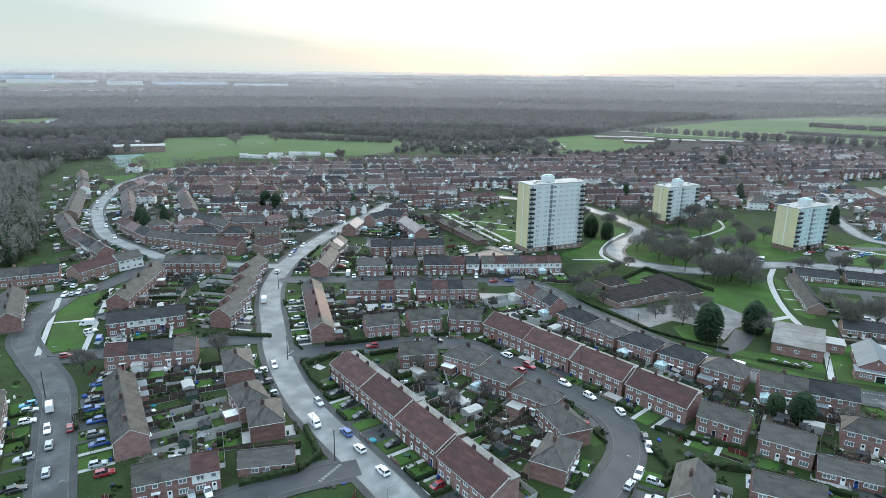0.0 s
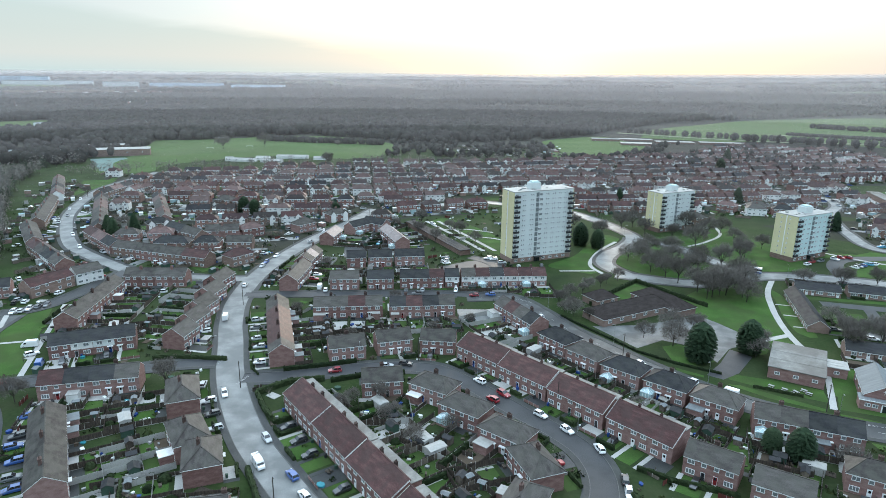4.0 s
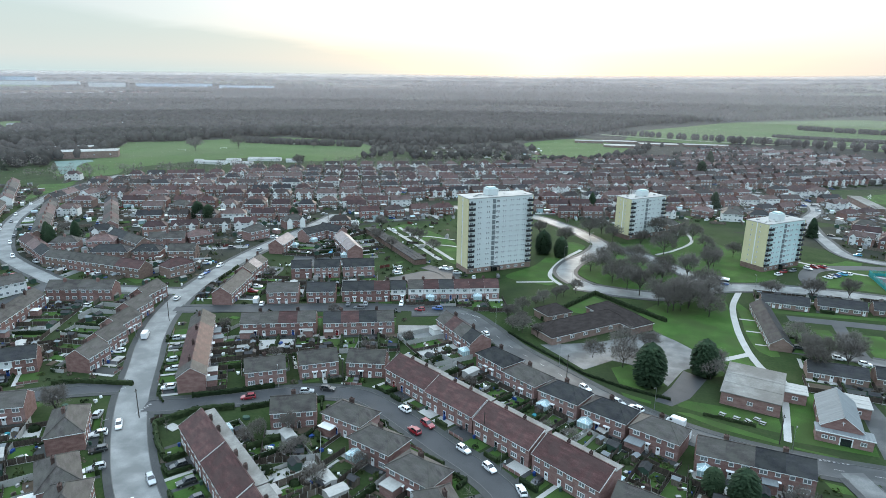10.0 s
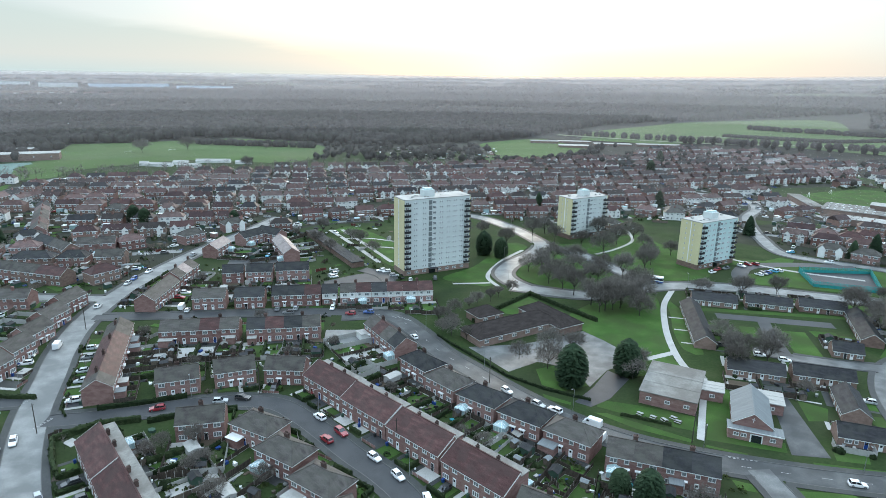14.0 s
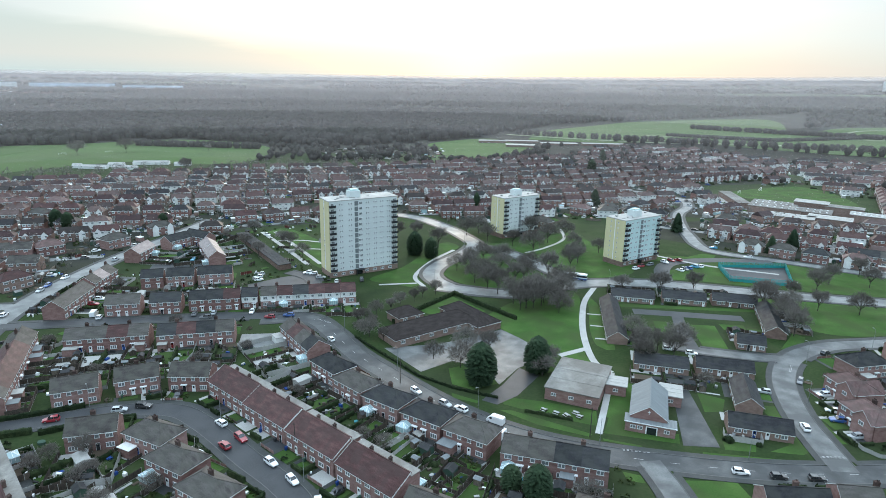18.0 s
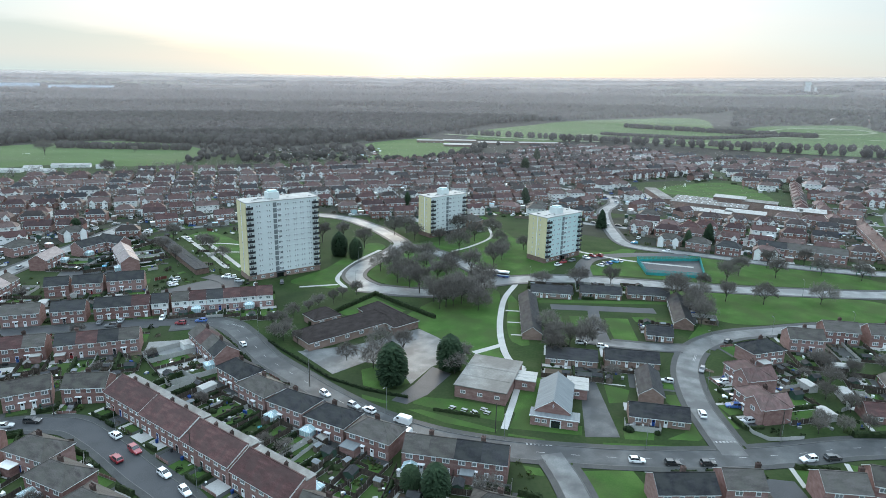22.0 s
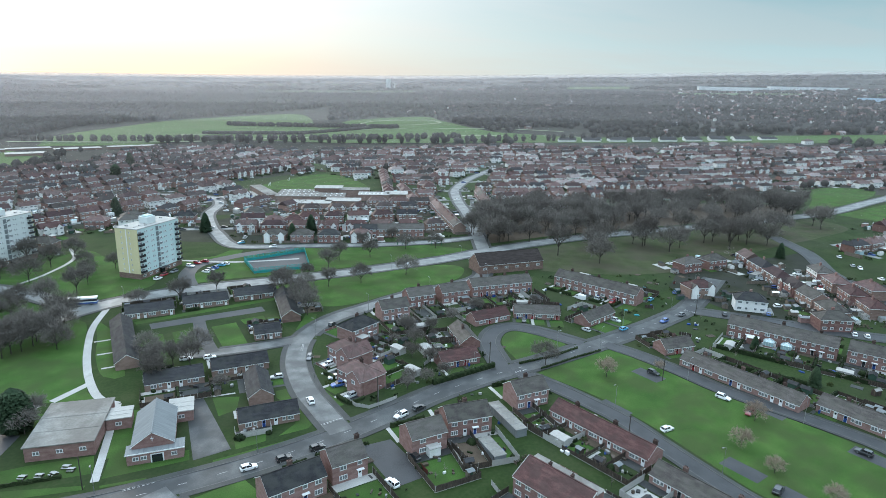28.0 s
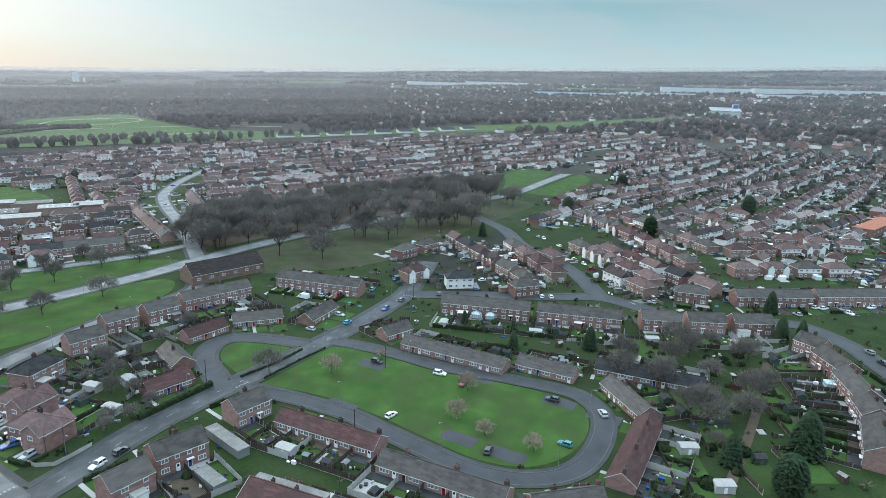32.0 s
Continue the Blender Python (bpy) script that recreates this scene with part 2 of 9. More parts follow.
ROOF_BROWN = material("brown_grey_roof_tile", [(0.032, 0.028, 0.026), (0.062, 0.055, 0.051), (0.108, 0.098, 0.091)], 0.35, 0.58, spec=0.1, bump=0.5, fine=9, per_object=0.22, stretch=(1, 3, 3), coarse=0.55, coarse_scale=0.34, coarse_dark=(0.085, 0.083, 0.070))
ROOF_RED = material("red_brown_roof_tile", [(0.036, 0.017, 0.016), (0.070, 0.034, 0.032), (0.118, 0.063, 0.058)], 0.35, 0.48, spec=0.1, bump=0.5, fine=9, per_object=0.15, stretch=(1, 3, 3), coarse=0.55, coarse_scale=0.34, coarse_dark=(0.050, 0.034, 0.031))
ROOF_DARK = material("dark_slate_tile", [(0.016, 0.016, 0.018), (0.029, 0.029, 0.032), (0.052, 0.052, 0.055)], 0.35, 0.68, spec=0.1, bump=0.5, fine=9, per_object=0.2, stretch=(1, 3, 3), coarse=0.55, coarse_scale=0.34, coarse_dark=(0.048, 0.050, 0.045))
ROOF_WARM = material("warm_brown_roof_tile", [(0.080, 0.046, 0.043), (0.128, 0.078, 0.072), (0.185, 0.120, 0.111)], 0.35, 0.48, spec=0.1, bump=0.5, fine=9, per_object=0.2, stretch=(1, 3, 3), coarse=0.55, coarse_scale=0.34, coarse_dark=(0.080, 0.062, 0.056))
ROOF_CLAY = material("orange_clay_tile", [(0.25, 0.085, 0.05), (0.33, 0.12, 0.07), (0.38, 0.15, 0.09)], 0.35, 0.7, fine=9, stretch=(1, 3, 3))
RENDER_WHITE = material("white_render", [(0.55, 0.55, 0.53), (0.66, 0.66, 0.64), (0.74, 0.74, 0.72)], 0.4, 0.85, fine=8, per_object=0.2)
FLAT_ROOF = material("pale_felt_roof", [(0.24, 0.235, 0.22), (0.34, 0.335, 0.315), (0.44, 0.435, 0.41)], 0.25, 0.75, fine=6, coarse=0.45, coarse_scale=0.2, coarse_dark=(0.28, 0.27, 0.25))
UPVC = material("white_plastic", [(0.66, 0.67, 0.67), (0.78, 0.79, 0.79)], 1.0, 0.4)
DARK_TRIM = material("dark_trim", [(0.02, 0.02, 0.022), (0.04, 0.04, 0.042)], 1.0, 0.5)
TIMBER = material("weathered_timber", [(0.040, 0.032, 0.026), (0.085, 0.068, 0.055), (0.16, 0.135, 0.11)], 0.7, 0.85, fine=8, per_object=0.35, stretch=(4, 4, 1))
HEDGE = material("hedge_leaf", [(0.007, 0.013, 0.005), (0.015, 0.025, 0.009), (0.034, 0.048, 0.020)], 0.9, 0.9, spec=0.15, bump=0.8, fine=5, per_object=0.25)
CONIFER = material("conifer_needles", [(0.010, 0.022, 0.011), (0.021, 0.040, 0.019), (0.040, 0.062, 0.030)], 0.8, 0.85, bump=0.6, fine=5, per_object=0.15)
BARK = material("grey_bark", [(0.030, 0.026, 0.022), (0.052, 0.045, 0.039), (0.080, 0.071, 0.062)], 1.0, 0.9, fine=8, per_object=0.15)
TWIG = material("bare_twigs", [(0.098, 0.087, 0.077), (0.150, 0.134, 0.120), (0.205, 0.187, 0.170)], 0.6, 0.95, fine=6, per_object=0.25, spec=0.05)
TWIG_WARM = material("bare_twigs_warm", [(0.20, 0.15, 0.115), (0.27, 0.21, 0.165), (0.33, 0.27, 0.215)], 0.6, 0.95, fine=6, per_object=0.2, spec=0.1)
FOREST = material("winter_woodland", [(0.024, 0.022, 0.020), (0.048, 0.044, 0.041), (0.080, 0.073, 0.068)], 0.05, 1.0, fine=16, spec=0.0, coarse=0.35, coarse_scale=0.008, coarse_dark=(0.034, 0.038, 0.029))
TYRE = material("tyre_rubber", [(0.015, 0.015, 0.015), (0.03, 0.03, 0.03)], 4.0, 0.8)
METAL = material("galvanised_metal", [(0.22, 0.23, 0.23), (0.32, 0.33, 0.33)], 2.0, 0.5, metal=0.6)
YELLOW_CLAD = material("cream_yellow_cladding", [(0.54, 0.48, 0.29), (0.60, 0.54, 0.33), (0.66, 0.60, 0.38)], 0.08, 0.8, fine=14)
BLUE_CLAD = material("pale_blue_cladding", [(0.50, 0.53, 0.52), (0.56, 0.59, 0.58), (0.61, 0.64, 0.63)], 0.08, 0.75, fine=14)
MINT_CLAD = material("pale_aqua_cladding", [(0.43, 0.55, 0.55), (0.49, 0.61, 0.60), (0.54, 0.65, 0.64)], 0.08, 0.75, fine=14)
TEAL = material("teal_fence_mesh", [(0.02, 0.20, 0.20), (0.03, 0.27, 0.26)], 0.6, 0.6)
GREEN_METAL = material("green_painted_steel", [(0.012, 0.10, 0.055), (0.02, 0.15, 0.085)], 0.6, 0.6)
SHED_GREEN = material("green_painted_shed", [(0.03, 0.06, 0.045), (0.05, 0.09, 0.065)], 0.8, 0.8)
BLUE_BIN = material("blue_plastic", [(0.012, 0.04, 0.16), (0.02, 0.06, 0.22)], 1.0, 0.5)
OLIVE_LEAF = material("olive_shrub_leaf", [(0.020, 0.030, 0.010), (0.040, 0.054, 0.018), (0.068, 0.080, 0.030)], 0.9, 0.9, spec=0.1, fine=5)
DRY_STEMS = material("dry_shrub_stems", [(0.055, 0.043, 0.032), (0.095, 0.078, 0.060), (0.15, 0.125, 0.10)], 0.9, 0.95, spec=0.05, fine=5)
TARP = material("teal_plastic_sheet", [(0.02, 0.16, 0.20), (0.04, 0.24, 0.28)], 0.8, 0.45)
RED_FENCE = material("red_stained_timber", [(0.085, 0.022, 0.018), (0.13, 0.038, 0.030)], 0.8, 0.8)
SOIL = material("bare_soil", [(0.06, 0.045, 0.033), (0.10, 0.078, 0.058)], 0.4, 0.95, fine=10)
METAL_ROOF = material("grey_sheet_roof", [(0.12, 0.13, 0.135), (0.16, 0.175, 0.18), (0.20, 0.215, 0.22)], 0.3, 0.7, fine=7, stretch=(6, 0.5, 1))


def glass_material(name, colour, rough):
    m = bpy.data.materials.new(name)
    m.use_nodes = True
    b = m.node_tree.nodes["Principled BSDF"]
    b.inputs["Base Color"].default_value = (*colour, 1)
    b.inputs["Roughness"].default_value = rough
    b.inputs["Specular IOR Level"].default_value = 0.8
    return m


GLASS = glass_material("dark_window_glass", (0.018, 0.022, 0.026), 0.08)
NET_GLASS = glass_material("curtained_window_glass", (0.15, 0.165, 0.17), 0.12)
CONSERVATORY_GLASS = glass_material("pale_conservatory_roof", (0.32, 0.44, 0.46), 0.2)


def car_paint(name, colour):
    m = glass_material(name, colour, 0.28)
    m.node_tree.nodes["Principled BSDF"].inputs["Coat Weight"].default_value = 0.6
    return m


PAINTS = {n: car_paint(n + "_car_paint", c) for n, c in (
    ("white", (0.72, 0.73, 0.73)), ("silver", (0.36, 0.38, 0.39)), ("black", (0.016, 0.017, 0.018)), ("grey", (0.12, 0.125, 0.13)),
    ("red", (0.24, 0.006, 0.014)), ("blue", (0.02, 0.075, 0.26)), ("sky_blue", (0.06, 0.30, 0.46)), ("teal", (0.02, 0.19, 0.19)))}

# ---- mesh tools ----


class Shape:
    """Gathers faces with materials, then becomes one mesh."""

    def __init__(self):
        self.v, self.f, self.m, self.mats = [], [], [], []

    def slot(self, mat):
        if mat not in self.mats:
            self.mats.append(mat)
        return self.mats.index(mat)

    def face(self, pts, mat):
        i = len(self.v)
        self.v.extend(pts)
        self.f.append(tuple(range(i, i + len(pts))))
        self.m.append(self.slot(mat))

    def box(self, x0, x1, y0, y1, z0, z1, mat, at=None, bottom=False):
        p = [(x0, y0, z0), (x1, y0, z0), (x1, y1, z0), (x0, y1, z0), (x0, y0, z1), (x1, y0, z1), (x1, y1, z1), (x0, y1, z1)]
        if at is not None:
            p = [tuple(at @ Vector(q)) for q in p]
        i, s = len(self.v), self.slot(mat)
        self.v.extend(p)
        quads = [(4, 5, 6, 7), (0, 1, 5, 4), (1, 2, 6, 5), (2, 3, 7, 6), (3, 0, 4, 7)] + ([(3, 2, 1, 0)] if bottom else [])
        self.f.extend(tuple(i + a for a in q) for q in quads)
        self.m.extend([s] * len(quads))

    def prism(self, outline, z0, z1, mat):
        """An upright prism over an outline that runs anticlockwise."""
        n = len(outline)
        self.face([(x, y, z1) for x, y in outline], mat)
        for a in range(n):
            b = (a + 1) % n
            self.face([(*outline[a], z0), (*outline[b], z0), (*outline[b], z1), (*outline[a], z1)], mat)

    def tube(self, a, b, r0, r1, mat, sides=5):
        a, b = Vector(a), Vector(b)
        d = (b - a).normalized()
        u = d.orthogonal().normalized()
        w = d.cross(u)
        i, s = len(self.v), self.slot(mat)
        for p, r in ((a, r0), (b, r1)):
            for k in range(sides):
                t = 2 * math.pi * k / sides
                self.v.append(tuple(p + (u * math.cos(t) + w * math.sin(t)) * r))
        for k in range(sides):
            j = (k + 1) % sides
            self.f.append((i + k, i + j, i + sides + j, i + sides + k))
            self.m.append(s)

    def mesh(self, name, smooth=False):
        me = bpy.data.meshes.new(name)
        me.from_pydata(self.v, [], self.f)
        for m in self.mats:
            me.materials.append(m)
        me.polygons.foreach_set("material_index", self.m)
        if smooth:
            me.polygons.foreach_set("use_smooth", [True] * len(self.f))
        me.update()
        return me


MESHES = {}


def shared(key, make):
    """One mesh for all alike parts."""
    if key not in MESHES:
        MESHES[key] = make()
    return MESHES[key]


def part(name, data, parent, label="", at=None):
    ob = new(name, data)
    ob.parent = parent
    if at is not None:
        ob.matrix_basis = at
    if label:
        ob["label"] = label
    return ob


def thing(name, x, y, z=0.0, turn=0.0, label="", category="", group="", kind="", data=None):
    ob = new(name, data)
    ob.matrix_basis = pose(x, y, z, 0, 0, turn)
    return tagged(ob, label, category, group, kind)


rnd = random.Random(7)

# ---- ground, fields and roads ----
RISE_AZ = [-180, -33, 0, 30, 45, 59, 70, 103, 112, 180]
RISE_EL = [-0.4, -0.42, -0.25, 0.08, 0.42, 0.84, 1.2, 1.9, 2.0, -0.4]


def land(x, y):
    """Height of the land: level round the estate, then rising gently to the far hills."""
    r = math.hypot(x, y)
    if r < 800:
        return 0.0
    el = float(np.interp(math.degrees(math.atan2(x, y)), RISE_AZ, RISE_EL))
    return (90 + 4900 * math.tan(radians(el))) * (r - 800) / 4100


RINGS = [0, 800, 1200, 1700, 2300, 3000, 3900, 4900]
g = Shape()
for i in range(144):
    a, b = 2 * math.pi * i / 144, 2 * math.pi * (i + 1) / 144
    for r0, r1 in zip(RINGS, RINGS[1:]):
        q = [(r * math.sin(t), r * math.cos(t)) for r, t in ((r0, a), (r1, a), (r1, b), (r0, b))]
        q = [(x, y, land(x, y)) for x, y in (q if r0 else q[:3])]
        g.face(q[::-1], ROUGH_GRASS if r0 == 0 else FAR_LAND)
thing("ground", 0, 0, 0, 0, "dull winter garden soil and grass running into farmland", "ground", kind="structure", data=g.mesh("ground"))


# translucent ring sheets added to stand in for distance haze, lit by the sky


def haze_material(density):
    m = bpy.data.materials.new("haze_veil")
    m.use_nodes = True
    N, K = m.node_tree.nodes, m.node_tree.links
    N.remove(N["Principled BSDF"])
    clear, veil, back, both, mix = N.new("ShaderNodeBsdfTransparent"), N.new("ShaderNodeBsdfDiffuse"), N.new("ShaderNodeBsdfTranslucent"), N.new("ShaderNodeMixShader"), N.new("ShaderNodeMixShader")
    # cool front and warm back tints carry the haze's colour
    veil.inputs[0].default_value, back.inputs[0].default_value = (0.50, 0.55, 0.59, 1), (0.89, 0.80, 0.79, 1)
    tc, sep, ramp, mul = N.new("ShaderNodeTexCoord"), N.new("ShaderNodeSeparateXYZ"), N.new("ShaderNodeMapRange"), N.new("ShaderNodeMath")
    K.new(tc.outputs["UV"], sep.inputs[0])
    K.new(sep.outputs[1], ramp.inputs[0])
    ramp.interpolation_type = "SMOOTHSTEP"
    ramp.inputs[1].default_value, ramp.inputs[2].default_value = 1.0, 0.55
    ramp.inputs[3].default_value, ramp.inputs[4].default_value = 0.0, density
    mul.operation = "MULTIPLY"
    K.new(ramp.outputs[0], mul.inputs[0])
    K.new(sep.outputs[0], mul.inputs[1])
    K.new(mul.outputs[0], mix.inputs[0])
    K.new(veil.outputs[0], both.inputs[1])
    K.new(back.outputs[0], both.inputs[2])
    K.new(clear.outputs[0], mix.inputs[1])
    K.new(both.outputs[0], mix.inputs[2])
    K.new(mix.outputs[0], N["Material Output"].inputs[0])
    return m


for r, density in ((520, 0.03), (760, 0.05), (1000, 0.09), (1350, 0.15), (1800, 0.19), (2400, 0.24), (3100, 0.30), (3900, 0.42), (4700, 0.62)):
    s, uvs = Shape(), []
    mist = haze_material(density)
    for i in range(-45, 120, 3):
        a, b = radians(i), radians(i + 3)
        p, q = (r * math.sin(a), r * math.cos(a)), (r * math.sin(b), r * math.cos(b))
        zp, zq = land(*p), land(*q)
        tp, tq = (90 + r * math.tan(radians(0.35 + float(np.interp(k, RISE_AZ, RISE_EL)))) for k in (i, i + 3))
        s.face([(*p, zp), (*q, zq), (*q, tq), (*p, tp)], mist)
        fa, fb = (float(np.interp(k, [30, 78], [1.0, 0.58])) for k in (i, i + 3))    # veil thinned away from the sun to imitate haze glow
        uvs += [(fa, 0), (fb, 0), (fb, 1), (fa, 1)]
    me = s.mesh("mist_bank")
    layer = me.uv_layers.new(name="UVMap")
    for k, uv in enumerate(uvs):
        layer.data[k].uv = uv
    thing("mist_bank", 0, 0, 0, 0, "translucent sheet standing in for haze over the far plain", "mist", kind="structure", data=me)

ROADS = []


def dense(points, step=2.0):
    """Points along a smooth curve through the given ones."""
    P = [Vector(p) for p in points]
    P = [P[0] * 2 - P[1]] + P + [P[-1] * 2 - P[-2]]
    out = []
    for i in range(1, len(P) - 2):
        a, b, c, d = P[i - 1:i + 3]
        n = max(2, int((c - b).length / step))
        for k in range(n):
            t = k / n
            out.append(0.5 * (2 * b + (c - a) * t + (2 * a - 5 * b + 4 * c - d) * t * t + (3 * b - a - 3 * c + d) * t ** 3))
    out.append(P[-2])
    return out


def sides(line):
    out = []
    for i, p in enumerate(line):
        d = line[min(i + 1, len(line) - 1)] - line[max(i - 1, 0)]
        out.append(Vector((-d.y, d.x)).normalized())
    return out


def strip(sh, line, o0, o1, z, mat, skip=None, thick=0.0):
    nrm = sides(line)
    for i in range(len(line) - 1):
        mid = (line[i] + line[i + 1]) / 2 + nrm[i] * (o0 + o1) / 2
        if skip and skip(mid):
            continue
        a, b = line[i] + nrm[i] * o0, line[i] + nrm[i] * o1
        c, d = line[i + 1] + nrm[i + 1] * o1, line[i + 1] + nrm[i + 1] * o0
        sh.face([(a.x, a.y, z), (d.x, d.y, z), (c.x, c.y, z), (b.x, b.y, z)], mat)
        if thick:
            for p, q in ((a, d), (c, b)):
                sh.face([(p.x, p.y, z - thick), (q.x, q.y, z - thick), (q.x, q.y, z), (p.x, p.y, z)], mat)


def road(name, label, width, points, mat=ASPHALT, foot=1.9, verge=0.0, dashes=False, level=0):
    line = dense(points)
    ROADS.append((name, label, width, line, mat, foot, verge, dashes, level))
    return line

# ---- road network ----
road("main_road", "pale wet asphalt estate road with worn patches", 8.2, [(14, 88), (-3, 109), (-12, 122), (-21, 134), (-30, 146), (-39, 159), (-48, 176), (-56, 195), (-63, 217), (-69, 236), (-74, 260), (-75, 290), (-71, 320), (-62, 358), (-50, 392), (-36, 440)], ROAD_PALE, level=3)
road("crescent_road", "dark wet asphalt crescent between brick houses", 6.2, [(-51.3, 192), (-42, 193), (-29, 196), (-14, 200), (-3, 201), (8, 199), (16, 192), (23, 184), (31, 174), (39, 165), (45, 156), (47, 146), (45, 136), (39, 126), (30, 114), (20, 98)], level=2)
road("school_road", "wet asphalt road curving past brick semis and halls", 7.0, [(20, 266), (38, 266), (48, 251), (56, 233), (67, 216), (78, 200), (89, 187), (101, 177), (114, 170), (130, 164), (151, 158), (171, 154.5), (190, 153), (208, 152.5), (229, 149), (249, 144), (273, 139), (299, 134.5), (321, 132), (340, 131), (362, 134), (395, 140)], ROAD_DULL, dashes=True, level=3)
road("back_lane", "dark asphalt lane between terrace rows", 5.2, [(-73, 266), (-49, 267.5), (-22, 269), (6, 270), (30, 268)], level=1)
road("curve_road", "wet asphalt estate road bending round a corner", 6.6, [(175, 155), (178, 168), (182, 182.6), (191, 201.2), (204.6, 216), (223, 224), (243, 225), (268, 225), (292, 220), (312, 222), (330, 240)], ROAD_MID, level=2)
road("court_road", "narrow asphalt court between bungalows", 5.6, [(206, 215), (196, 217.3), (188, 219.8), (176, 224.9), (170, 228.4), (165, 231)], ROAD_MID, level=1, foot=1.2)
road("court_drive", "narrow asphalt drive between bungalow lawns", 4.6, [(174, 226), (179, 244), (185, 260)], level=1, foot=0)
road("court_parking_strip", "asphalt parking strip behind bungalows", 6.0, [(168, 263.5), (188, 258), (209, 252)], level=1, foot=0)
road("avenue", "wide pale wet avenue", 9.5, [(92, 300), (123, 288), (148, 297), (170, 300), (196, 296), (235, 281), (262, 271), (292, 262), (320, 255), (347, 251), (384, 243), (430, 229), (480, 208), (560, 176), (640, 148), (720, 136), (830, 120), (1000, 100)], ROAD_PALE, level=4)
road("ring_road", "pale wet road looping round a green", 8.0, [(40, 470), (89, 446), (108, 418), (118, 390), (121, 371), (112, 352), (98, 335), (91, 318), (95, 303), (106, 292), (123, 287.5)], ROAD_PALE, level=3)
road("ring_branch", "pale wet road looping round a green", 6.5, [(118, 372), (135, 356), (145, 335), (151, 316), (162, 302)], ROAD_PALE, level=2)
road("upper_road", "asphalt road along a row of semis", 6.5, [(372, 276), (345, 284), (315, 300), (282, 325), (254, 346), (250, 360), (256, 383), (264, 409), (280, 444), (301, 470), (311, 496), (305, 515), (288, 535), (255, 560)], ROAD_PALE, level=2)
road("rise_road", "pale wet road between stepped semis", 7.5, [(350, 253), (373, 277), (398, 303), (426, 335), (450, 364), (488, 403), (534, 433), (579, 455), (640, 480)], ROAD_PALE, level=2)
road("loop_road", "dark asphalt loop road round an oval green", 4.8, [(239, 146), (239, 130), (238, 117), (236, 104), (232, 92), (228, 80), (224, 66), (224, 54), (229, 44), (237, 38.5), (249, 36), (261, 36.5), (269, 40.5), (274, 48), (275.5, 64), (276, 91), (279, 107), (281, 122), (281, 136)], level=1, foot=1.3)
road("hook_road", "asphalt cul-de-sac round a small green", 5.0, [(236, 147), (243, 157), (251, 167), (262, 172), (270, 169), (273.5, 158), (275, 142)], level=1)
road("east_road", "asphalt street with parked cars", 6.4, [(340, 131), (352, 100), (362, 72), (371, 48), (362, 25), (356, 5), (363, -14), (368, -32), (352, -46), (334, -52), (300, -62), (262, -66)], level=1)
road("east_street", "asphalt street between brick semis", 6.0, [(371, 48), (402, 62), (431, 82), (452, 102), (487, 121), (520, 150)], level=1)
road("close_road", "asphalt close with parked cars", 6.6, [(-153, 240), (-151, 220), (-144, 200), (-130, 184), (-113, 166), (-101, 146), (-91, 128), (-80, 108), (-70, 90)], ROAD_DULL, level=2)
road("cross_street", "narrow asphalt street between terraces", 5.0, [(-62.6, 202.3), (-74, 200.5), (-92, 195.5), (-110, 189.5), (-128, 183)], level=1)
road("bottom_street", "wet asphalt side road at a junction", 6.4, [(-20, 130), (-34, 124.5), (-48, 116), (-64, 106)], level=2)
road("west_road", "pale asphalt road lined with cars", 6.6, [(-250, 590), (-256, 528), (-254, 490), (-233, 419), (-209, 372), (-188, 340), (-172, 324), (-152, 308), (-133, 295), (-104, 288), (-74, 286)], ROAD_PALE, level=2)
road("west_street", "asphalt street with parked cars", 5.4, [(-170, 236), (-150, 246), (-143, 262), (-139, 284), (-137, 296)], level=1)
road("tee_street", "asphalt side street at a give-way line", 5.6, [(129, 164), (129, 150), (126, 130), (118, 105), (110, 85)], ROAD_MID, level=1)
road("tower_lane", "asphalt lane and car park by a tower block", 5.0, [(24, 326), (33, 318), (37, 308), (36, 296)], level=1, foot=1.0)
road("tower_car_park", "asphalt parking area by a tower block", 7.5, [(200, 300), (207, 318), (220, 330), (246, 332), (272, 326)], level=1, foot=0)

ALL_LINES = [(np.array([(p.x, p.y) for p in line]), width / 2) for _, _, width, line, *_ in ROADS]


def on_road(p, but=-1, margin=0.0):
    for i, (pts, half) in enumerate(ALL_LINES):
        if i != but and ((pts - (p.x, p.y)) ** 2).sum(1).min() < (half + margin) ** 2:
            return True
    return False


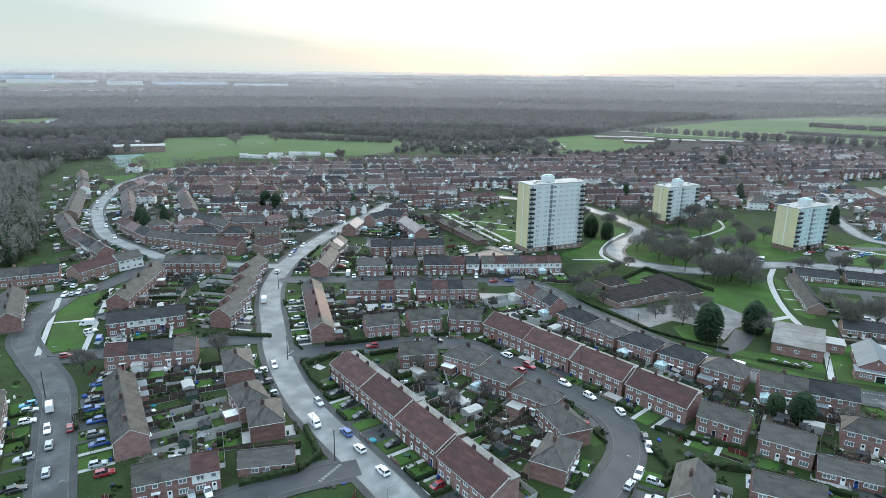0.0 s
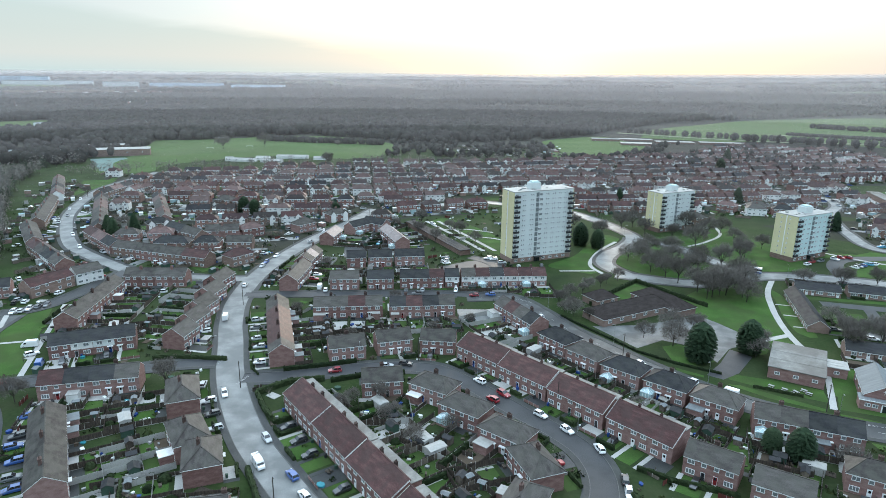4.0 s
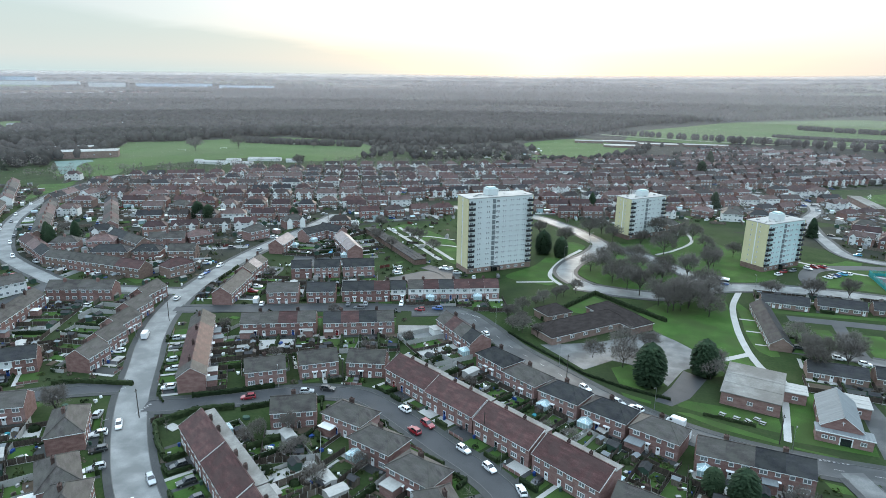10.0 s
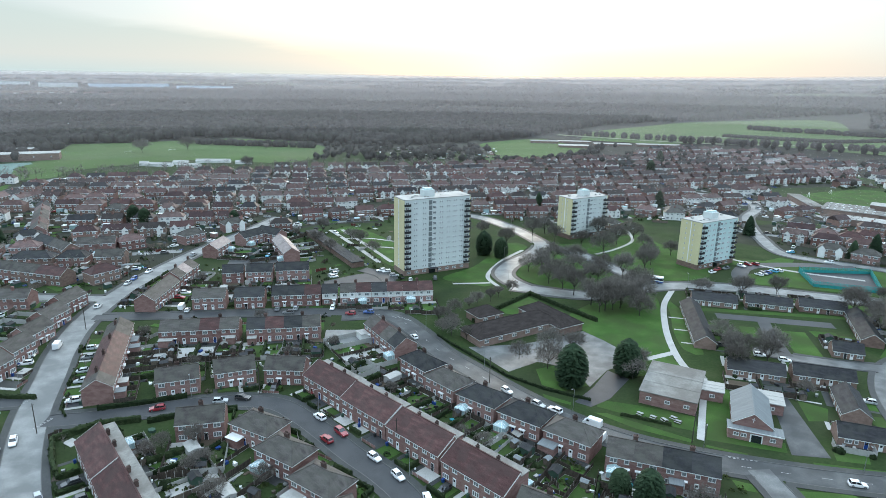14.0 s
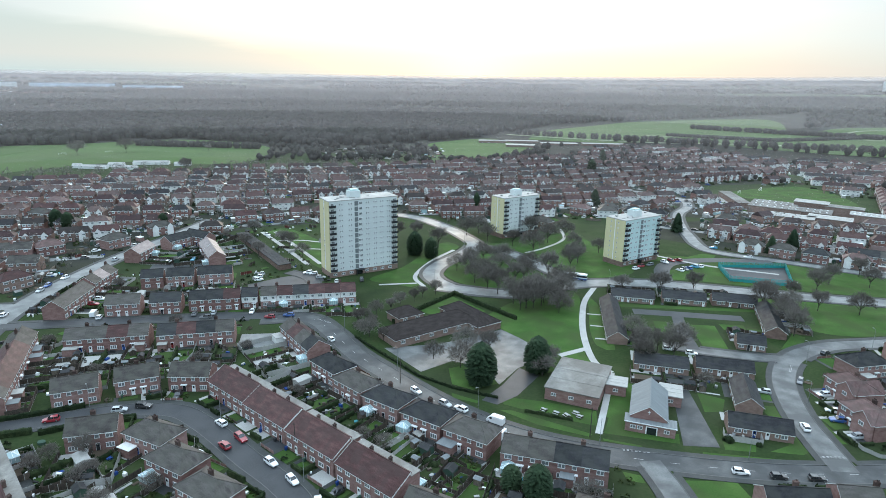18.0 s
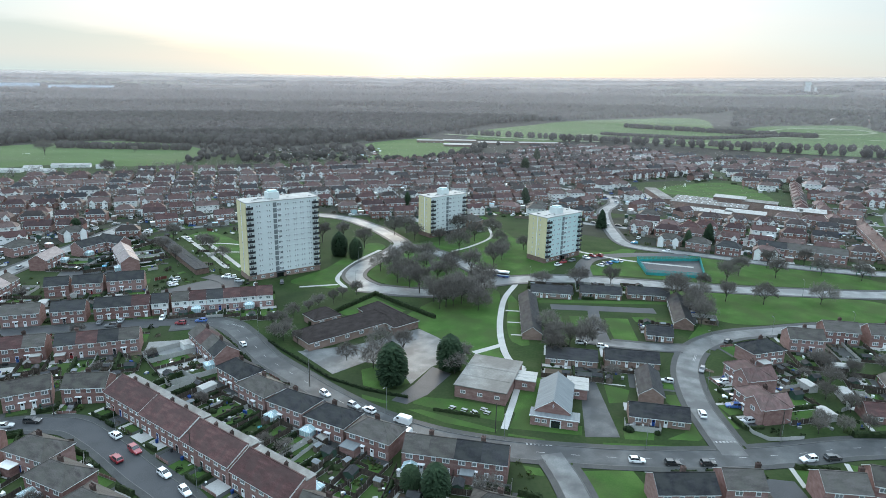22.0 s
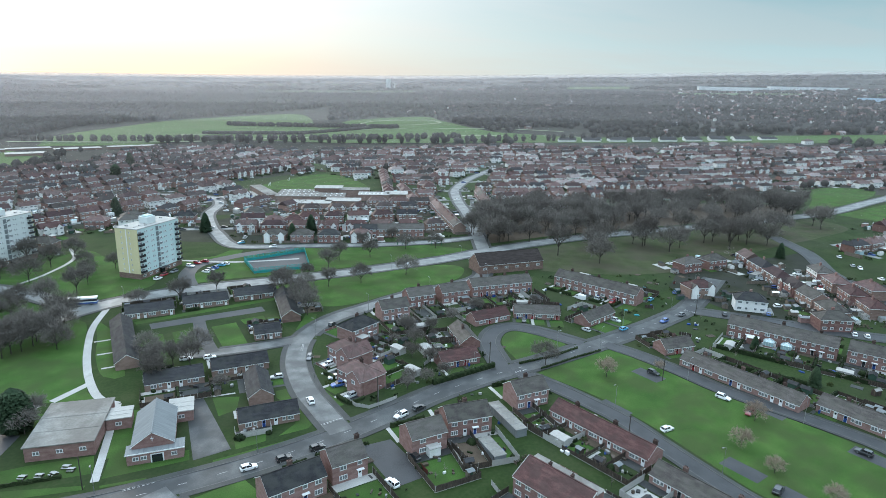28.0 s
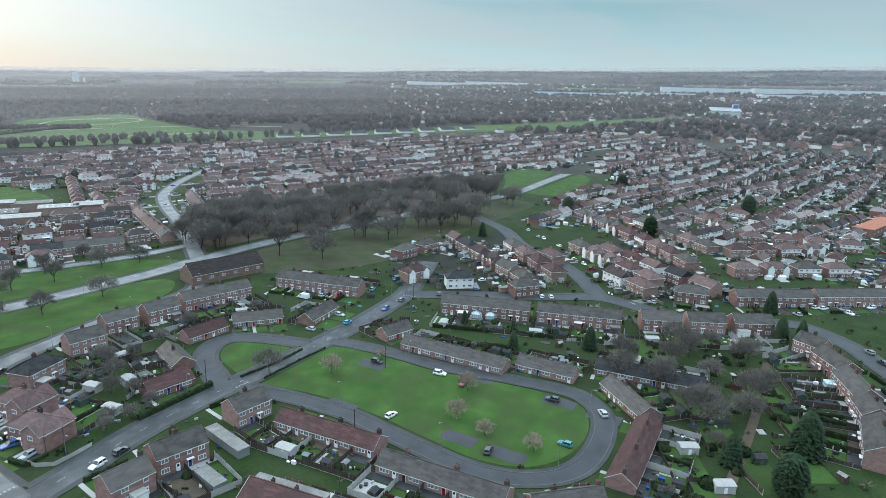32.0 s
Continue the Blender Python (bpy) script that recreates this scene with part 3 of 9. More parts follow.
for i, (name, label, width, line, mat, foot, verge, dashes, level) in enumerate(ROADS):
    z = 0.03 + 0.003 * i
    sh = Shape()
    strip(sh, line, -width / 2, width / 2, z, mat)
    thing(name, 0, 0, 0, 0, label, "road", kind="structure", data=sh.mesh(name))
    if foot:
        sh = Shape()
        free = lambda p, i=i: on_road(p, i, 0.3)
        for s in (-1, 1):
            strip(sh, line, s * width / 2, s * (width / 2 + 0.16), 0.15 + 0.0022 * i + (0.001 if s > 0 else 0), KERB, free, 0.12)
            strip(sh, line, s * (width / 2 + 0.16), s * (width / 2 + foot), 0.144 + 0.0022 * i + (0.001 if s > 0 else 0), PAVING, free, 0.10)
        thing("pavement", 0, 0, 0, 0, "grey footway with a concrete kerb beside the road", "pavement", kind="structure", data=sh.mesh("pavement"))
    if dashes:
        sh = Shape()
        nrm = sides(line)
        for k in range(2, len(line) - 2, 4):
            strip(sh, line[k:k + 2], -0.06, 0.06, z + 0.006, PAINT)
        thing("centre_line", 0, 0, 0, 0, "worn white dashed centre line on the road", "road marking", kind="structure", data=sh.mesh("centre_line"))

# ---- houses ----
HOUSES = []


def window_mesh(w, h, lights=2):
    def make():
        s = Shape()
        f = 0.115
        s.box(-w / 2, w / 2, -0.05, 0.02, -h / 2, h / 2, UPVC, bottom=True)
        pw = (w - f * (lights + 1)) / lights
        for k in range(lights):
            x0 = -w / 2 + f + k * (pw + f)
            top = h / 2 - f
            s.face([(x0, -0.056, -h / 2 + f), (x0 + pw, -0.056, -h / 2 + f), (x0 + pw, -0.056, top), (x0, -0.056, top)], NET_GLASS)
        s.box(-w / 2 - 0.08, w / 2 + 0.08, -0.12, 0.0, -h / 2 - 0.09, -h / 2, CONCRETE, bottom=True)
        return s.mesh("window")
    return shared(("window", round(w, 2), round(h, 2), lights), make)


def frame_mesh(w, h, lights):
    """A window frame with open lights, for a pane of its own."""
    def make():
        s = Shape()
        f = 0.11
        s.box(-w / 2, w / 2, -0.05, 0.02, -h / 2, -h / 2 + f, UPVC, bottom=True)
        s.box(-w / 2, w / 2, -0.05, 0.02, h / 2 - f, h / 2, UPVC, bottom=True)
        for k in range(lights + 1):
            x = -w / 2 + (w - f) * k / lights
            s.box(x, x + f, -0.05, 0.02, -h / 2 + f, h / 2 - f, UPVC, bottom=True)
        s.box(-w / 2 - 0.08, w / 2 + 0.08, -0.12, 0.0, -h / 2 - 0.09, -h / 2, CONCRETE, bottom=True)
        return s.mesh("window")
    return shared(("frame", w, h, lights), make)


def pane_mesh(w, h):
    def make():
        s = Shape()
        s.face([(-w / 2 + 0.05, -0.02, -h / 2 + 0.05), (w / 2 - 0.05, -0.02, -h / 2 + 0.05), (w / 2 - 0.05, -0.02, h / 2 - 0.05), (-w / 2 + 0.05, -0.02, h / 2 - 0.05)], NET_GLASS)
        return s.mesh("pane")
    return shared(("pane", w, h), make)


DOOR_COLOURS = [UPVC, UPVC, UPVC, DARK_TRIM, BLUE_BIN, UPVC, material("red_door_paint", [(0.16, 0.012, 0.014), (0.2, 0.02, 0.02)], 1.0, 0.5)]


def door_mesh(mat):
    def make():
        s = Shape()
        s.box(-0.5, 0.5, -0.05, 0.02, 0.0, 2.1, UPVC)
        s.box(-0.42, 0.42, -0.075, 0.0, 0.02, 2.02, mat)
        s.face([(-0.26, -0.08, 1.2), (0.26, -0.08, 1.2), (0.26, -0.08, 1.85), (-0.26, -0.08, 1.85)], GLASS)
        return s.mesh("door")
    return shared(("door", mat.name), make)


def canopy_mesh():
    def make():
        s = Shape()
        s.box(-0.9, 0.9, -0.8, 0.0, 2.25, 2.42, UPVC, bottom=True)
        return s.mesh("door_canopy")
    return shared("canopy", make)


def chimney_mesh(base, top):
    def make():
        s = Shape()
        s.box(-0.55, 0.55, -0.35, 0.35, base, top, BRICK_SOOT)
        s.box(-0.62, 0.62, -0.42, 0.42, top - 0.25, top - 0.1, BRICK_SOOT, bottom=True)
        for k in (-0.3, 0.0, 0.3):
            s.tube((k, 0, top), (k, 0, top + 0.35), 0.11, 0.09, BRICK_SOOT, 6)
        return s.mesh("chimney")
    return shared(("chimney", base, top), make)


def wall_shape(s, L, D, eaves, ridge, roof, mat):
    x, y = L / 2, D / 2
    if roof == "hip":
        s.box(-x, x, -y, y, 0, eaves, mat)
        return
    for sx in (-1, 1):
        pts = [(sx * x, -y, 0), (sx * x, y, 0), (sx * x, y, eaves), (sx * x, 0, ridge), (sx * x, -y, eaves)]
        s.face(pts if sx > 0 else pts[::-1], mat)
    s.face([(-x, -y, 0), (x, -y, 0), (x, -y, eaves), (-x, -y, eaves)], mat)
    s.face([(x, y, 0), (-x, y, 0), (-x, y, eaves), (x, y, eaves)], mat)


def slab(s, pts, t, mat, edge=None):
    """A sloped sheet with thickness t below it."""
    low = [(a, b, c - t) for a, b, c in pts]
    s.face(pts, mat)
    s.face(low[::-1], mat)
    n = len(pts)
    for i in range(n):
        j = (i + 1) % n
        s.face([low[i], low[j], pts[j], pts[i]], edge or mat)


def roof_mesh(L, D, eaves, ridge, roof, mat):
    def make():
        s = Shape()
        o = 0.35
        x, y = L / 2 + (0.12 if roof == "gable" else o), D / 2 + o
        drop = (ridge - eaves) * o / (D / 2)
        e, r, t = eaves - drop + 0.1, ridge + 0.1, 0.16
        if roof == "gable":
            slab(s, [(-x, -y, e), (x, -y, e), (x, 0, r), (-x, 0, r)], t, mat, UPVC)
            slab(s, [(x, y, e), (-x, y, e), (-x, 0, r), (x, 0, r)], t, mat, UPVC)
            s.box(-x, x, -0.13, 0.13, r - 0.06, r + 0.09, mat)
        else:
            h = max(0.6, x - y * 0.95)
            slab(s, [(-x, -y, e), (x, -y, e), (h, 0, r), (-h, 0, r)], t, mat, UPVC)
            slab(s, [(x, y, e), (-x, y, e), (-h, 0, r), (h, 0, r)], t, mat, UPVC)
            slab(s, [(x, -y, e), (x, y, e), (h, 0, r)], t, mat, UPVC)
            slab(s, [(-x, y, e), (-x, -y, e), (-h, 0, r)], t, mat, UPVC)
            s.box(-h, h, -0.13, 0.13, r - 0.06, r + 0.09, mat)
            for sx in (-1, 1):
                for sy in (-1, 1):
                    s.tube((sx * h, 0, r), (sx * x, sy * y, e + 0.03), 0.13, 0.13, mat, 5)
        return s.mesh("roof")
    return shared(("roof", round(L, 1), round(D, 1), eaves, ridge, roof, mat.name), make)


def house(x, y, turn, L, D=7.8, n=2, roof="gable", tiles=ROOF_BROWN, bricks=BRICK, eaves=5.0, ridge=7.6, label="", clad=None, group="estate houses", chimneys=True, low=False, name="house", tiles_by_unit=None):
    """A block of n dwellings under one roof, its front towards its own -y side."""
    top = thing(name, x, y, 0, turn, label or "red brick %s with white windows and tiled %s roof" % ("bungalow row" if low else ("house pair" if n == 2 else "house terrace"), roof), "house", group)
    HOUSES.append((x, y, turn, L, D, n, low))
    s = Shape()
    wall_shape(s, L, D, eaves, ridge, roof, bricks)
    part("wall", shared(("wall", round(L, 1), round(D, 1), eaves, ridge, roof, bricks.name), lambda: s.mesh("wall")), top)
    if tiles_by_unit:
        u = L / len(tiles_by_unit)
        for k, m in enumerate(tiles_by_unit):
            part("roof", roof_mesh(u - 0.24, D, eaves, ridge, roof, m), top, at=pose(-L / 2 + u * (k + 0.5), 0, 0))
    else:
        part("roof", roof_mesh(L, D, eaves, ridge, roof, tiles), top)
    u = L / n
    for k in range(n):
        cx = -L / 2 + u * (k + 0.5)
        f = 1 if k % 2 else -1
        for side in (0, 1):
            m = (lambda px, pz: pose(px, -D / 2 - 0.02, pz)) if side == 0 else (lambda px, pz: pose(px, D / 2 + 0.02, pz, 0, 0, 180))
            if math.hypot(x, y) > 265 and (1 if side == 0 else -1) * ((x - 50) * math.sin(radians(turn)) - (y - 25) * math.cos(radians(turn))) > 0:
                continue            # far back walls stay blank
            if low:
                part("window", window_mesh(1.7, 1.15, 2), top, at=m(cx + f * u * 0.2, 1.45))
                part("window", window_mesh(0.9, 1.0, 1), top, at=m(cx - f * u * 0.02, 1.5)) if u > 5 else None
                part("door", door_mesh(rnd.choice(DOOR_COLOURS)), top, at=m(cx - f * u * 0.3, 0.05))
            else:
                part("window", window_mesh(1.7, 1.15, 2), top, at=m(cx + f * u * 0.2, 3.95))
                part("window", window_mesh(1.0 if side else 1.15, 1.05, 1), top, at=m(cx - f * u * 0.27, 4.0))
                part("window", window_mesh(2.0, 1.3, 3), top, at=m(cx + f * u * 0.2, 1.4))
                part("door", door_mesh(rnd.choice(DOOR_COLOURS)), top, at=m(cx - f * u * 0.27, 0.05))
                if side == 0 and rnd.random() < 0.6:
                    part("door_canopy", canopy_mesh(), top, at=m(cx - f * u * 0.27, 0.05))
        if clad and clad[k % len(clad)]:
            def cladding(u=u, mat=clad[k % len(clad)]):
                c = Shape()
                c.box(-u / 2 + 0.06, u / 2 - 0.06, -0.035, 0.02, 2.55, eaves - 0.05, mat, bottom=True)
                return c.mesh("cladding")
            part("cladding", shared(("clad", round(u, 1), clad[k % len(clad)].name), cladding), top, at=pose(cx, -D / 2, 0))
    if chimneys:
        for k in range(0, n, 2):
            cx = -L / 2 + u * (k + 1) if k + 1 < n else L / 2 - 0.8
            part("chimney", chimney_mesh(ridge - 1.2, ridge + 1.15), top, at=pose(cx, 0.6, 0))
    return top


def flat_backed(x, y, turn, L, label=""):
    """Terrace with a tiled front slope and a pale flat roof over its back rooms."""
    top = thing("terrace", x, y, 0, turn, label or "red brick terrace, red-brown tiled front slope, pale flat rear roof", "house", "stepped red terraces")
    HOUSES.append((x, y, turn, L, 9.2, 3, False))
    ya, yr, yb, e, r, fl = -4.6, 0.9, 4.0, 5.0, 8.0, 7.0

    def body():
        s = Shape()
        X = L / 2
        prof = [(ya, 0), (yb, 0), (yb, fl - 0.1), (yr + 0.1, fl - 0.1), (yr, r - 0.15), (ya, e)]
        s.face([(X, a, b) for a, b in prof], BRICK)
        s.face([(-X, a, b) for a, b in prof][::-1], BRICK)
        for i in range(len(prof)):
            (a, b), (c, d) = prof[i], prof[(i + 1) % len(prof)]
            s.face([(-X, c, d), (-X, a, b), (X, a, b), (X, c, d)][::-1], BRICK)
        return s.mesh("wall")

    def tiled():
        s = Shape()
        X = L / 2 + 0.15
        slab(s, [(-X, ya - 0.35, e - 0.15), (X, ya - 0.35, e - 0.15), (X, yr + 0.1, r), (-X, yr + 0.1, r)], 0.16, ROOF_RED, UPVC)
        s.box(-X, X, yr, yr + 0.3, r - 0.2, r + 0.1, ROOF_RED)
        for sx in (-1, 1):
            s.face([(sx * X - 0.07, ya - 0.35, e - 0.02), (sx * X + 0.07, ya - 0.35, e - 0.02), (sx * X + 0.07, yr, r + 0.12), (sx * X - 0.07, yr, r + 0.12)], CONCRETE)
        return s.mesh("roof")

    def flat():
        s = Shape()
        X = L / 2 + 0.1
        s.box(-X, X, yr + 0.32, yb + 0.25, fl - 0.18, fl, FELT, bottom=True)
        return s.mesh("flat_roof")

    part("wall", shared(("fbw", L), body), top)
    part("roof", shared(("fbr", L), tiled), top)
    part("flat_roof", shared(("fbf", L), flat), top, "pale felt flat roof")
    n = 3
    u = L / n
    for k in range(n):
        cx, f = -L / 2 + u * (k + 0.5), 1 if k % 2 else -1
        for side in (0, 1):
            m = (lambda px, pz: pose(px, ya - 0.02, pz)) if side == 0 else (lambda px, pz: pose(px, yb + 0.02, pz, 0, 0, 180))
            for ww, wh, wn_, wx, wz in ((1.5, 1.05, 2, f * 0.24, 4.0), (1.5, 1.05, 2, -f * 0.2, 4.0), (1.9, 1.25, 3, f * 0.24, 1.4)):
                fr = part("window", frame_mesh(ww, wh, wn_), top, at=m(cx + wx * u, wz))
                part("pane", pane_mesh(ww, wh), fr)
            part("door", door_mesh(rnd.choice(DOOR_COLOURS)), top, at=m(cx - f * u * 0.2, 0.05))
        part("chimney", chimney_mesh(6.4, 8.5), top, at=pose(cx + u * 0.4, yr + 0.75, 0, 0, 0, 90) @ Matrix.Diagonal((0.7, 0.8, 1, 1))) if k < 2 else None
    return top

# ---- tower blocks ----


def balcony_mesh(w, d):
    def make():
        s = Shape()
        s.box(-w / 2, w / 2, -d, 0.05, 0.0, 0.16, CONCRETE, bottom=True)
        s.box(-w / 2, w / 2, -d, -d + 0.06, 0.16, 1.15, DARK_TRIM)
        for sx in (-1, 1):
            s.box(sx * w / 2 - 0.03, sx * w / 2 + 0.03, -d, 0.0, 0.16, 1.15, DARK_TRIM)
        return s.mesh("balcony")
    return shared(("balcony", w, d), make)


def tower(x, y, turn, W, D, storeys, face, label, sh=2.52):
    """A slab block; x, y is the corner between the yellow end and the pale front."""
    top = thing("tower_block", x, y, 0, turn, label, "apartment building", "tower blocks")
    base, H = 2.6, 2.6 + storeys * sh + 0.6
    s = Shape()
    s.box(0, W, 0, D, 0, base, BRICK_BROWN)
    part("plinth", s.mesh("plinth"), top, "brown brick ground floor")
    for ex in (0, W - 0.35):
        s = Shape()
        s.box(ex, ex + 0.35, -0.05, D + 0.05, base, H, YELLOW_CLAD)
        part("end_wall", s.mesh("end_wall"), top, "cream yellow clad end wall")
    s = Shape()
    s.box(0.35, W - 0.35, 0.0, D, base, H - 0.02, face)
    part("wall", s.mesh("wall"), top)
    s = Shape()
    s.box(-0.1, W + 0.1, -0.12, D + 0.1, H, H + 0.35, FLAT_ROOF, bottom=True)
    for k in range(9):
        rx, ry = rnd.uniform(2, W - 3), rnd.uniform(2, D - 3)
        s.box(rx, rx + rnd.uniform(0.5, 1.4), ry, ry + rnd.uniform(0.5, 1.2), H + 0.35, H + rnd.uniform(0.6, 1.1), CONCRETE)
    part("roof", s.mesh("roof"), top, "pale felt roof with small vents")
    s = Shape()
    cx = W * 0.42 if storeys > 11 else W * 0.5
    s.box(cx - 2.6, cx + 2.6, D * 0.3, D * 0.3 + 5, H + 0.35, H + 3.4, BLUE_CLAD)
    s.box(cx - 2.0, cx + 2.0, D * 0.3 + 0.8, D * 0.3 + 4, H + 3.4, H + 4.1, MINT_CLAD)
    part("plant_room", s.mesh("plant_room"), top, "pale aqua plant room on the roof")
    # stair strip with wide windows and grey-blue panels
    for k in range(storeys):
        z = base + 0.3 + k * sh
        s2 = shared(("stair_panel", round(sh, 2)), lambda: (lambda q: (q.box(-0.85, 0.85, -0.05, 0.05, 0.1, sh - 0.35, METAL_ROOF, bottom=True), q.mesh("stair_panel"))[1])(Shape()))
        part("stair_panel", s2, top, at=pose(cx - 1.1, -0.02, z))
        part("window", window_mesh(1.9, 1.2, 3), top, at=pose(cx + 0.9, -0.03, z + 1.2))
        left = [W * 0.17, W * 0.30]
        right = [W * 0.55, W * 0.66, W * 0.76, W * 0.86]
        if storeys < 12:
            left, right = [W * 0.2, W * 0.34], [W * 0.64, W * 0.79]
        for wx in left + right:
            for q in (-0.55, 0.55):
                part("window", window_mesh(0.75, 0.85, 1), top, at=pose(wx + q, -0.03, z + 1.25))
        for bx in (1.7, W - 1.7):
            part("balcony", balcony_mesh(2.9, 1.1), top, at=pose(bx, 0, z))
            part("window", window_mesh(1.6, 1.7, 2), top, at=pose(bx, -0.03, z + 1.1))
        for wy in ((0.55,) if storeys > 11 else (0.35, 0.72)):
            part("window", window_mesh(0.6, 0.8, 1), top, at=pose(-0.02, D * wy, z + 1.3, 0, 0, -90))
    s = Shape()
    s.box(-0.14, 0.0, D * 0.5 - 0.2, D * 0.5 + 0.2, base, H, UPVC)
    part("downpipe_casing", s.mesh("downpipe_casing"), top, "white vertical pipe casing")
    s = Shape()
    s.box(cx - 2.2, cx + 2.2, -2.2, 0, 2.5, 2.75, DARK_TRIM, bottom=True)
    for q in (-2, 2):
        s.box(cx + q - 0.1, cx + q + 0.1, -2.1, -1.9, 0, 2.5, DARK_TRIM)
    s.box(cx - 1.6, cx + 1.6, -0.06, 0.02, 0, 2.4, GLASS)
    part("entrance", s.mesh("entrance"), top, "dark entrance canopy")
    for k in range(int(W / 4)):
        part("window", window_mesh(1.8, 1.0, 2), top, at=pose(2.4 + k * 4, -0.03, 1.4)) if abs(2.4 + k * 4 - cx) > 2.6 else None
    return top


tower(44, 315, 23.5, 34.5, 11.5, 13, BLUE_CLAD, "thirteen-storey tower block with pale blue front and cream yellow end", 2.5)
tower(140, 383, 27, 27.5, 11.5, 8, BLUE_CLAD, "mid-rise tower block with pale blue front behind bare trees", 2.55)
tower(188, 323.5, 27, 27.8, 12.3, 8, MINT_CLAD, "mid-rise tower block with pale aqua front and cream yellow end", 2.55)

# ---- near streets ----
for x, y in ((24, 203.5), (36.3, 189.5), (49, 175), (62, 160)):
    flat_backed(x, y, -47.5, 18.4)
for x, y in ((-25, 169.4), (-14.2, 154.6), (-3.4, 139.2), (7.6, 122.6)):
    flat_backed(x, y, -54, 18.2)
house(-26.5, 245.1, 6, 26.2, n=4, tiles_by_unit=[ROOF_BROWN, ROOF_BROWN, ROOF_RED, ROOF_BROWN])
house(1.8, 246.7, 6, 25.2, n=4, tiles_by_unit=[ROOF_DARK, ROOF_RED, ROOF_DARK, ROOF_BROWN])
house(-32.7, 277.1, 6, 12.5, n=2)
house(-17.3, 278.3, 5, 11.5, n=2, tiles=ROOF_DARK)
house(0.7, 280.4, 4.3, 19.3, n=3, tiles_by_unit=[ROOF_DARK, ROOF_DARK, ROOF_RED])
house(13.8, 282, 4, 6.2, n=1, tiles=ROOF_DARK, clad=[RENDER_WHITE])
house(36.8, 284.2, 4.5, 38, n=6, tiles_by_unit=[ROOF_BROWN, ROOF_RED, ROOF_DARK, ROOF_RED, ROOF_RED, ROOF_RED], clad=[RENDER_WHITE, RENDER_WHITE, BLUE_CLAD, RENDER_WHITE, RENDER_WHITE, RENDER_WHITE])
house(-21.9, 208.3, 16, 11.8)
house(-7.1, 213.7, 17, 11.8)
house(8.4, 214.2, -5, 11.8)
house(-8.1, 185.2, 9, 11.8)
for x, y, a in ((7.5, 181.4, -32), (16, 169.6, -36), (26, 157.7, -39), (31, 144.8, -70), (26.5, 130.2, -28 + 90)):
    house(x, y, a, 12.6, 8.2, roof="hip")
house(-83.6, 148.3, 120.5, 36.4, n=6)
house(-91.9, 183.5, 14, 26.5, n=4, tiles_by_unit=[ROOF_RED, ROOF_DARK, ROOF_DARK, ROOF_BROWN])
house(-105.9, 210.6, 22.5, 25.4, n=4, tiles=ROOF_DARK, clad=[None, RENDER_WHITE, BLUE_CLAD, None])
house(-125.9, 246.5, -85, 42.8, n=6)
house(-159.8, 218.6, 120, 32.4, n=5)
house(-62.7, 176, 112, 14, 8.4, roof="hip", tiles=ROOF_BROWN)
house(-53.2, 155.4, 122, 12.6, 8.4, roof="hip")
house(-46.2, 146.0, 110, 12, 8.4, roof="hip")
house(-41.5, 129.9, 11, 12.7, 6.5, eaves=2.6, ridge=4.9, low=True, n=1)
house(-59.2, 122, 21, 17.7, n=3, tiles_by_unit=[ROOF_BROWN, ROOF_BROWN, ROOF_RED], clad=[None, None, RENDER_WHITE])
for x, y, L in ((-79.5, 216.6, 10), (-80.5, 230, 10.5), (-82.2, 243.3, 11.7), (-84.2, 258.2, 11.4), (-86.2, 274.3, 13)):
    house(x, y, 80, L, n=2)
house(-47.8, 223.7, 105.8, 49, n=8, tiles_by_unit=[ROOF_BROWN, ROOF_RED, ROOF_RED, ROOF_RED, ROOF_RED, ROOF_RED, ROOF_BROWN, ROOF_BROWN])
house(-55.2, 283, 86.7, 24.5, n=4)
for x, y, a, m in ((49.7, 215.8, -53, ROOF_DARK), (57, 203.8, -50, ROOF_BROWN), (66, 193.6, -42, ROOF_DARK), (76.1, 184.1, -40, ROOF_DARK), (86.3, 175, -39, ROOF_BROWN)):
    house(x, y, a, 12.4, 8.4, roof="hip", tiles=m)
house(104.3, 163, -23, 25.2, n=4, tiles_by_unit=[ROOF_BROWN, ROOF_BROWN, ROOF_DARK, ROOF_DARK])
house(39, 237.7, -62, 24.3, n=4, tiles_by_unit=[ROOF_BROWN, ROOF_RED, ROOF_BROWN, ROOF_DARK])
house(73.4, 146.6, -36, 12, n=2)
house(84.6, 136.8, -33, 12, n=2)
house(108.3, 141.3, -30, 12.4, roof="hip")
house(74.1, 117.1, -25, 14, n=2)
house(53.7, 117.8, 62, 14, n=2)
house(94.2, 127.5, -25, 13, 6.5, eaves=2.6, ridge=4.9, low=True, n=2)
for x, y, a, L in ((173.2, 276.5, -20.5, 17.7), (194.2, 272.4, -21, 17.6), (214.1, 267.6, -21, 17.5), (154.6, 252.2, 73, 41.6), (155.3, 213, -21.5, 16.8), (174.6, 208.5, -21, 17.5), (216.2, 246, 64, 31), (195.3, 226.3, -24, 9.4), (171, 190.6, 65.5, 16.8), (164.3, 174, -23, 16)):
    house(x, y, a, L, 7.0, eaves=2.5, ridge=4.9, low=True, n=max(2, round(L / 7)), tiles=ROOF_DARK, bricks=BRICK_BROWN, chimneys=False, group="court bungalows")
house(219.6, 203.6, 5, 13, 8.4, roof="hip", tiles=ROOF_DARK)
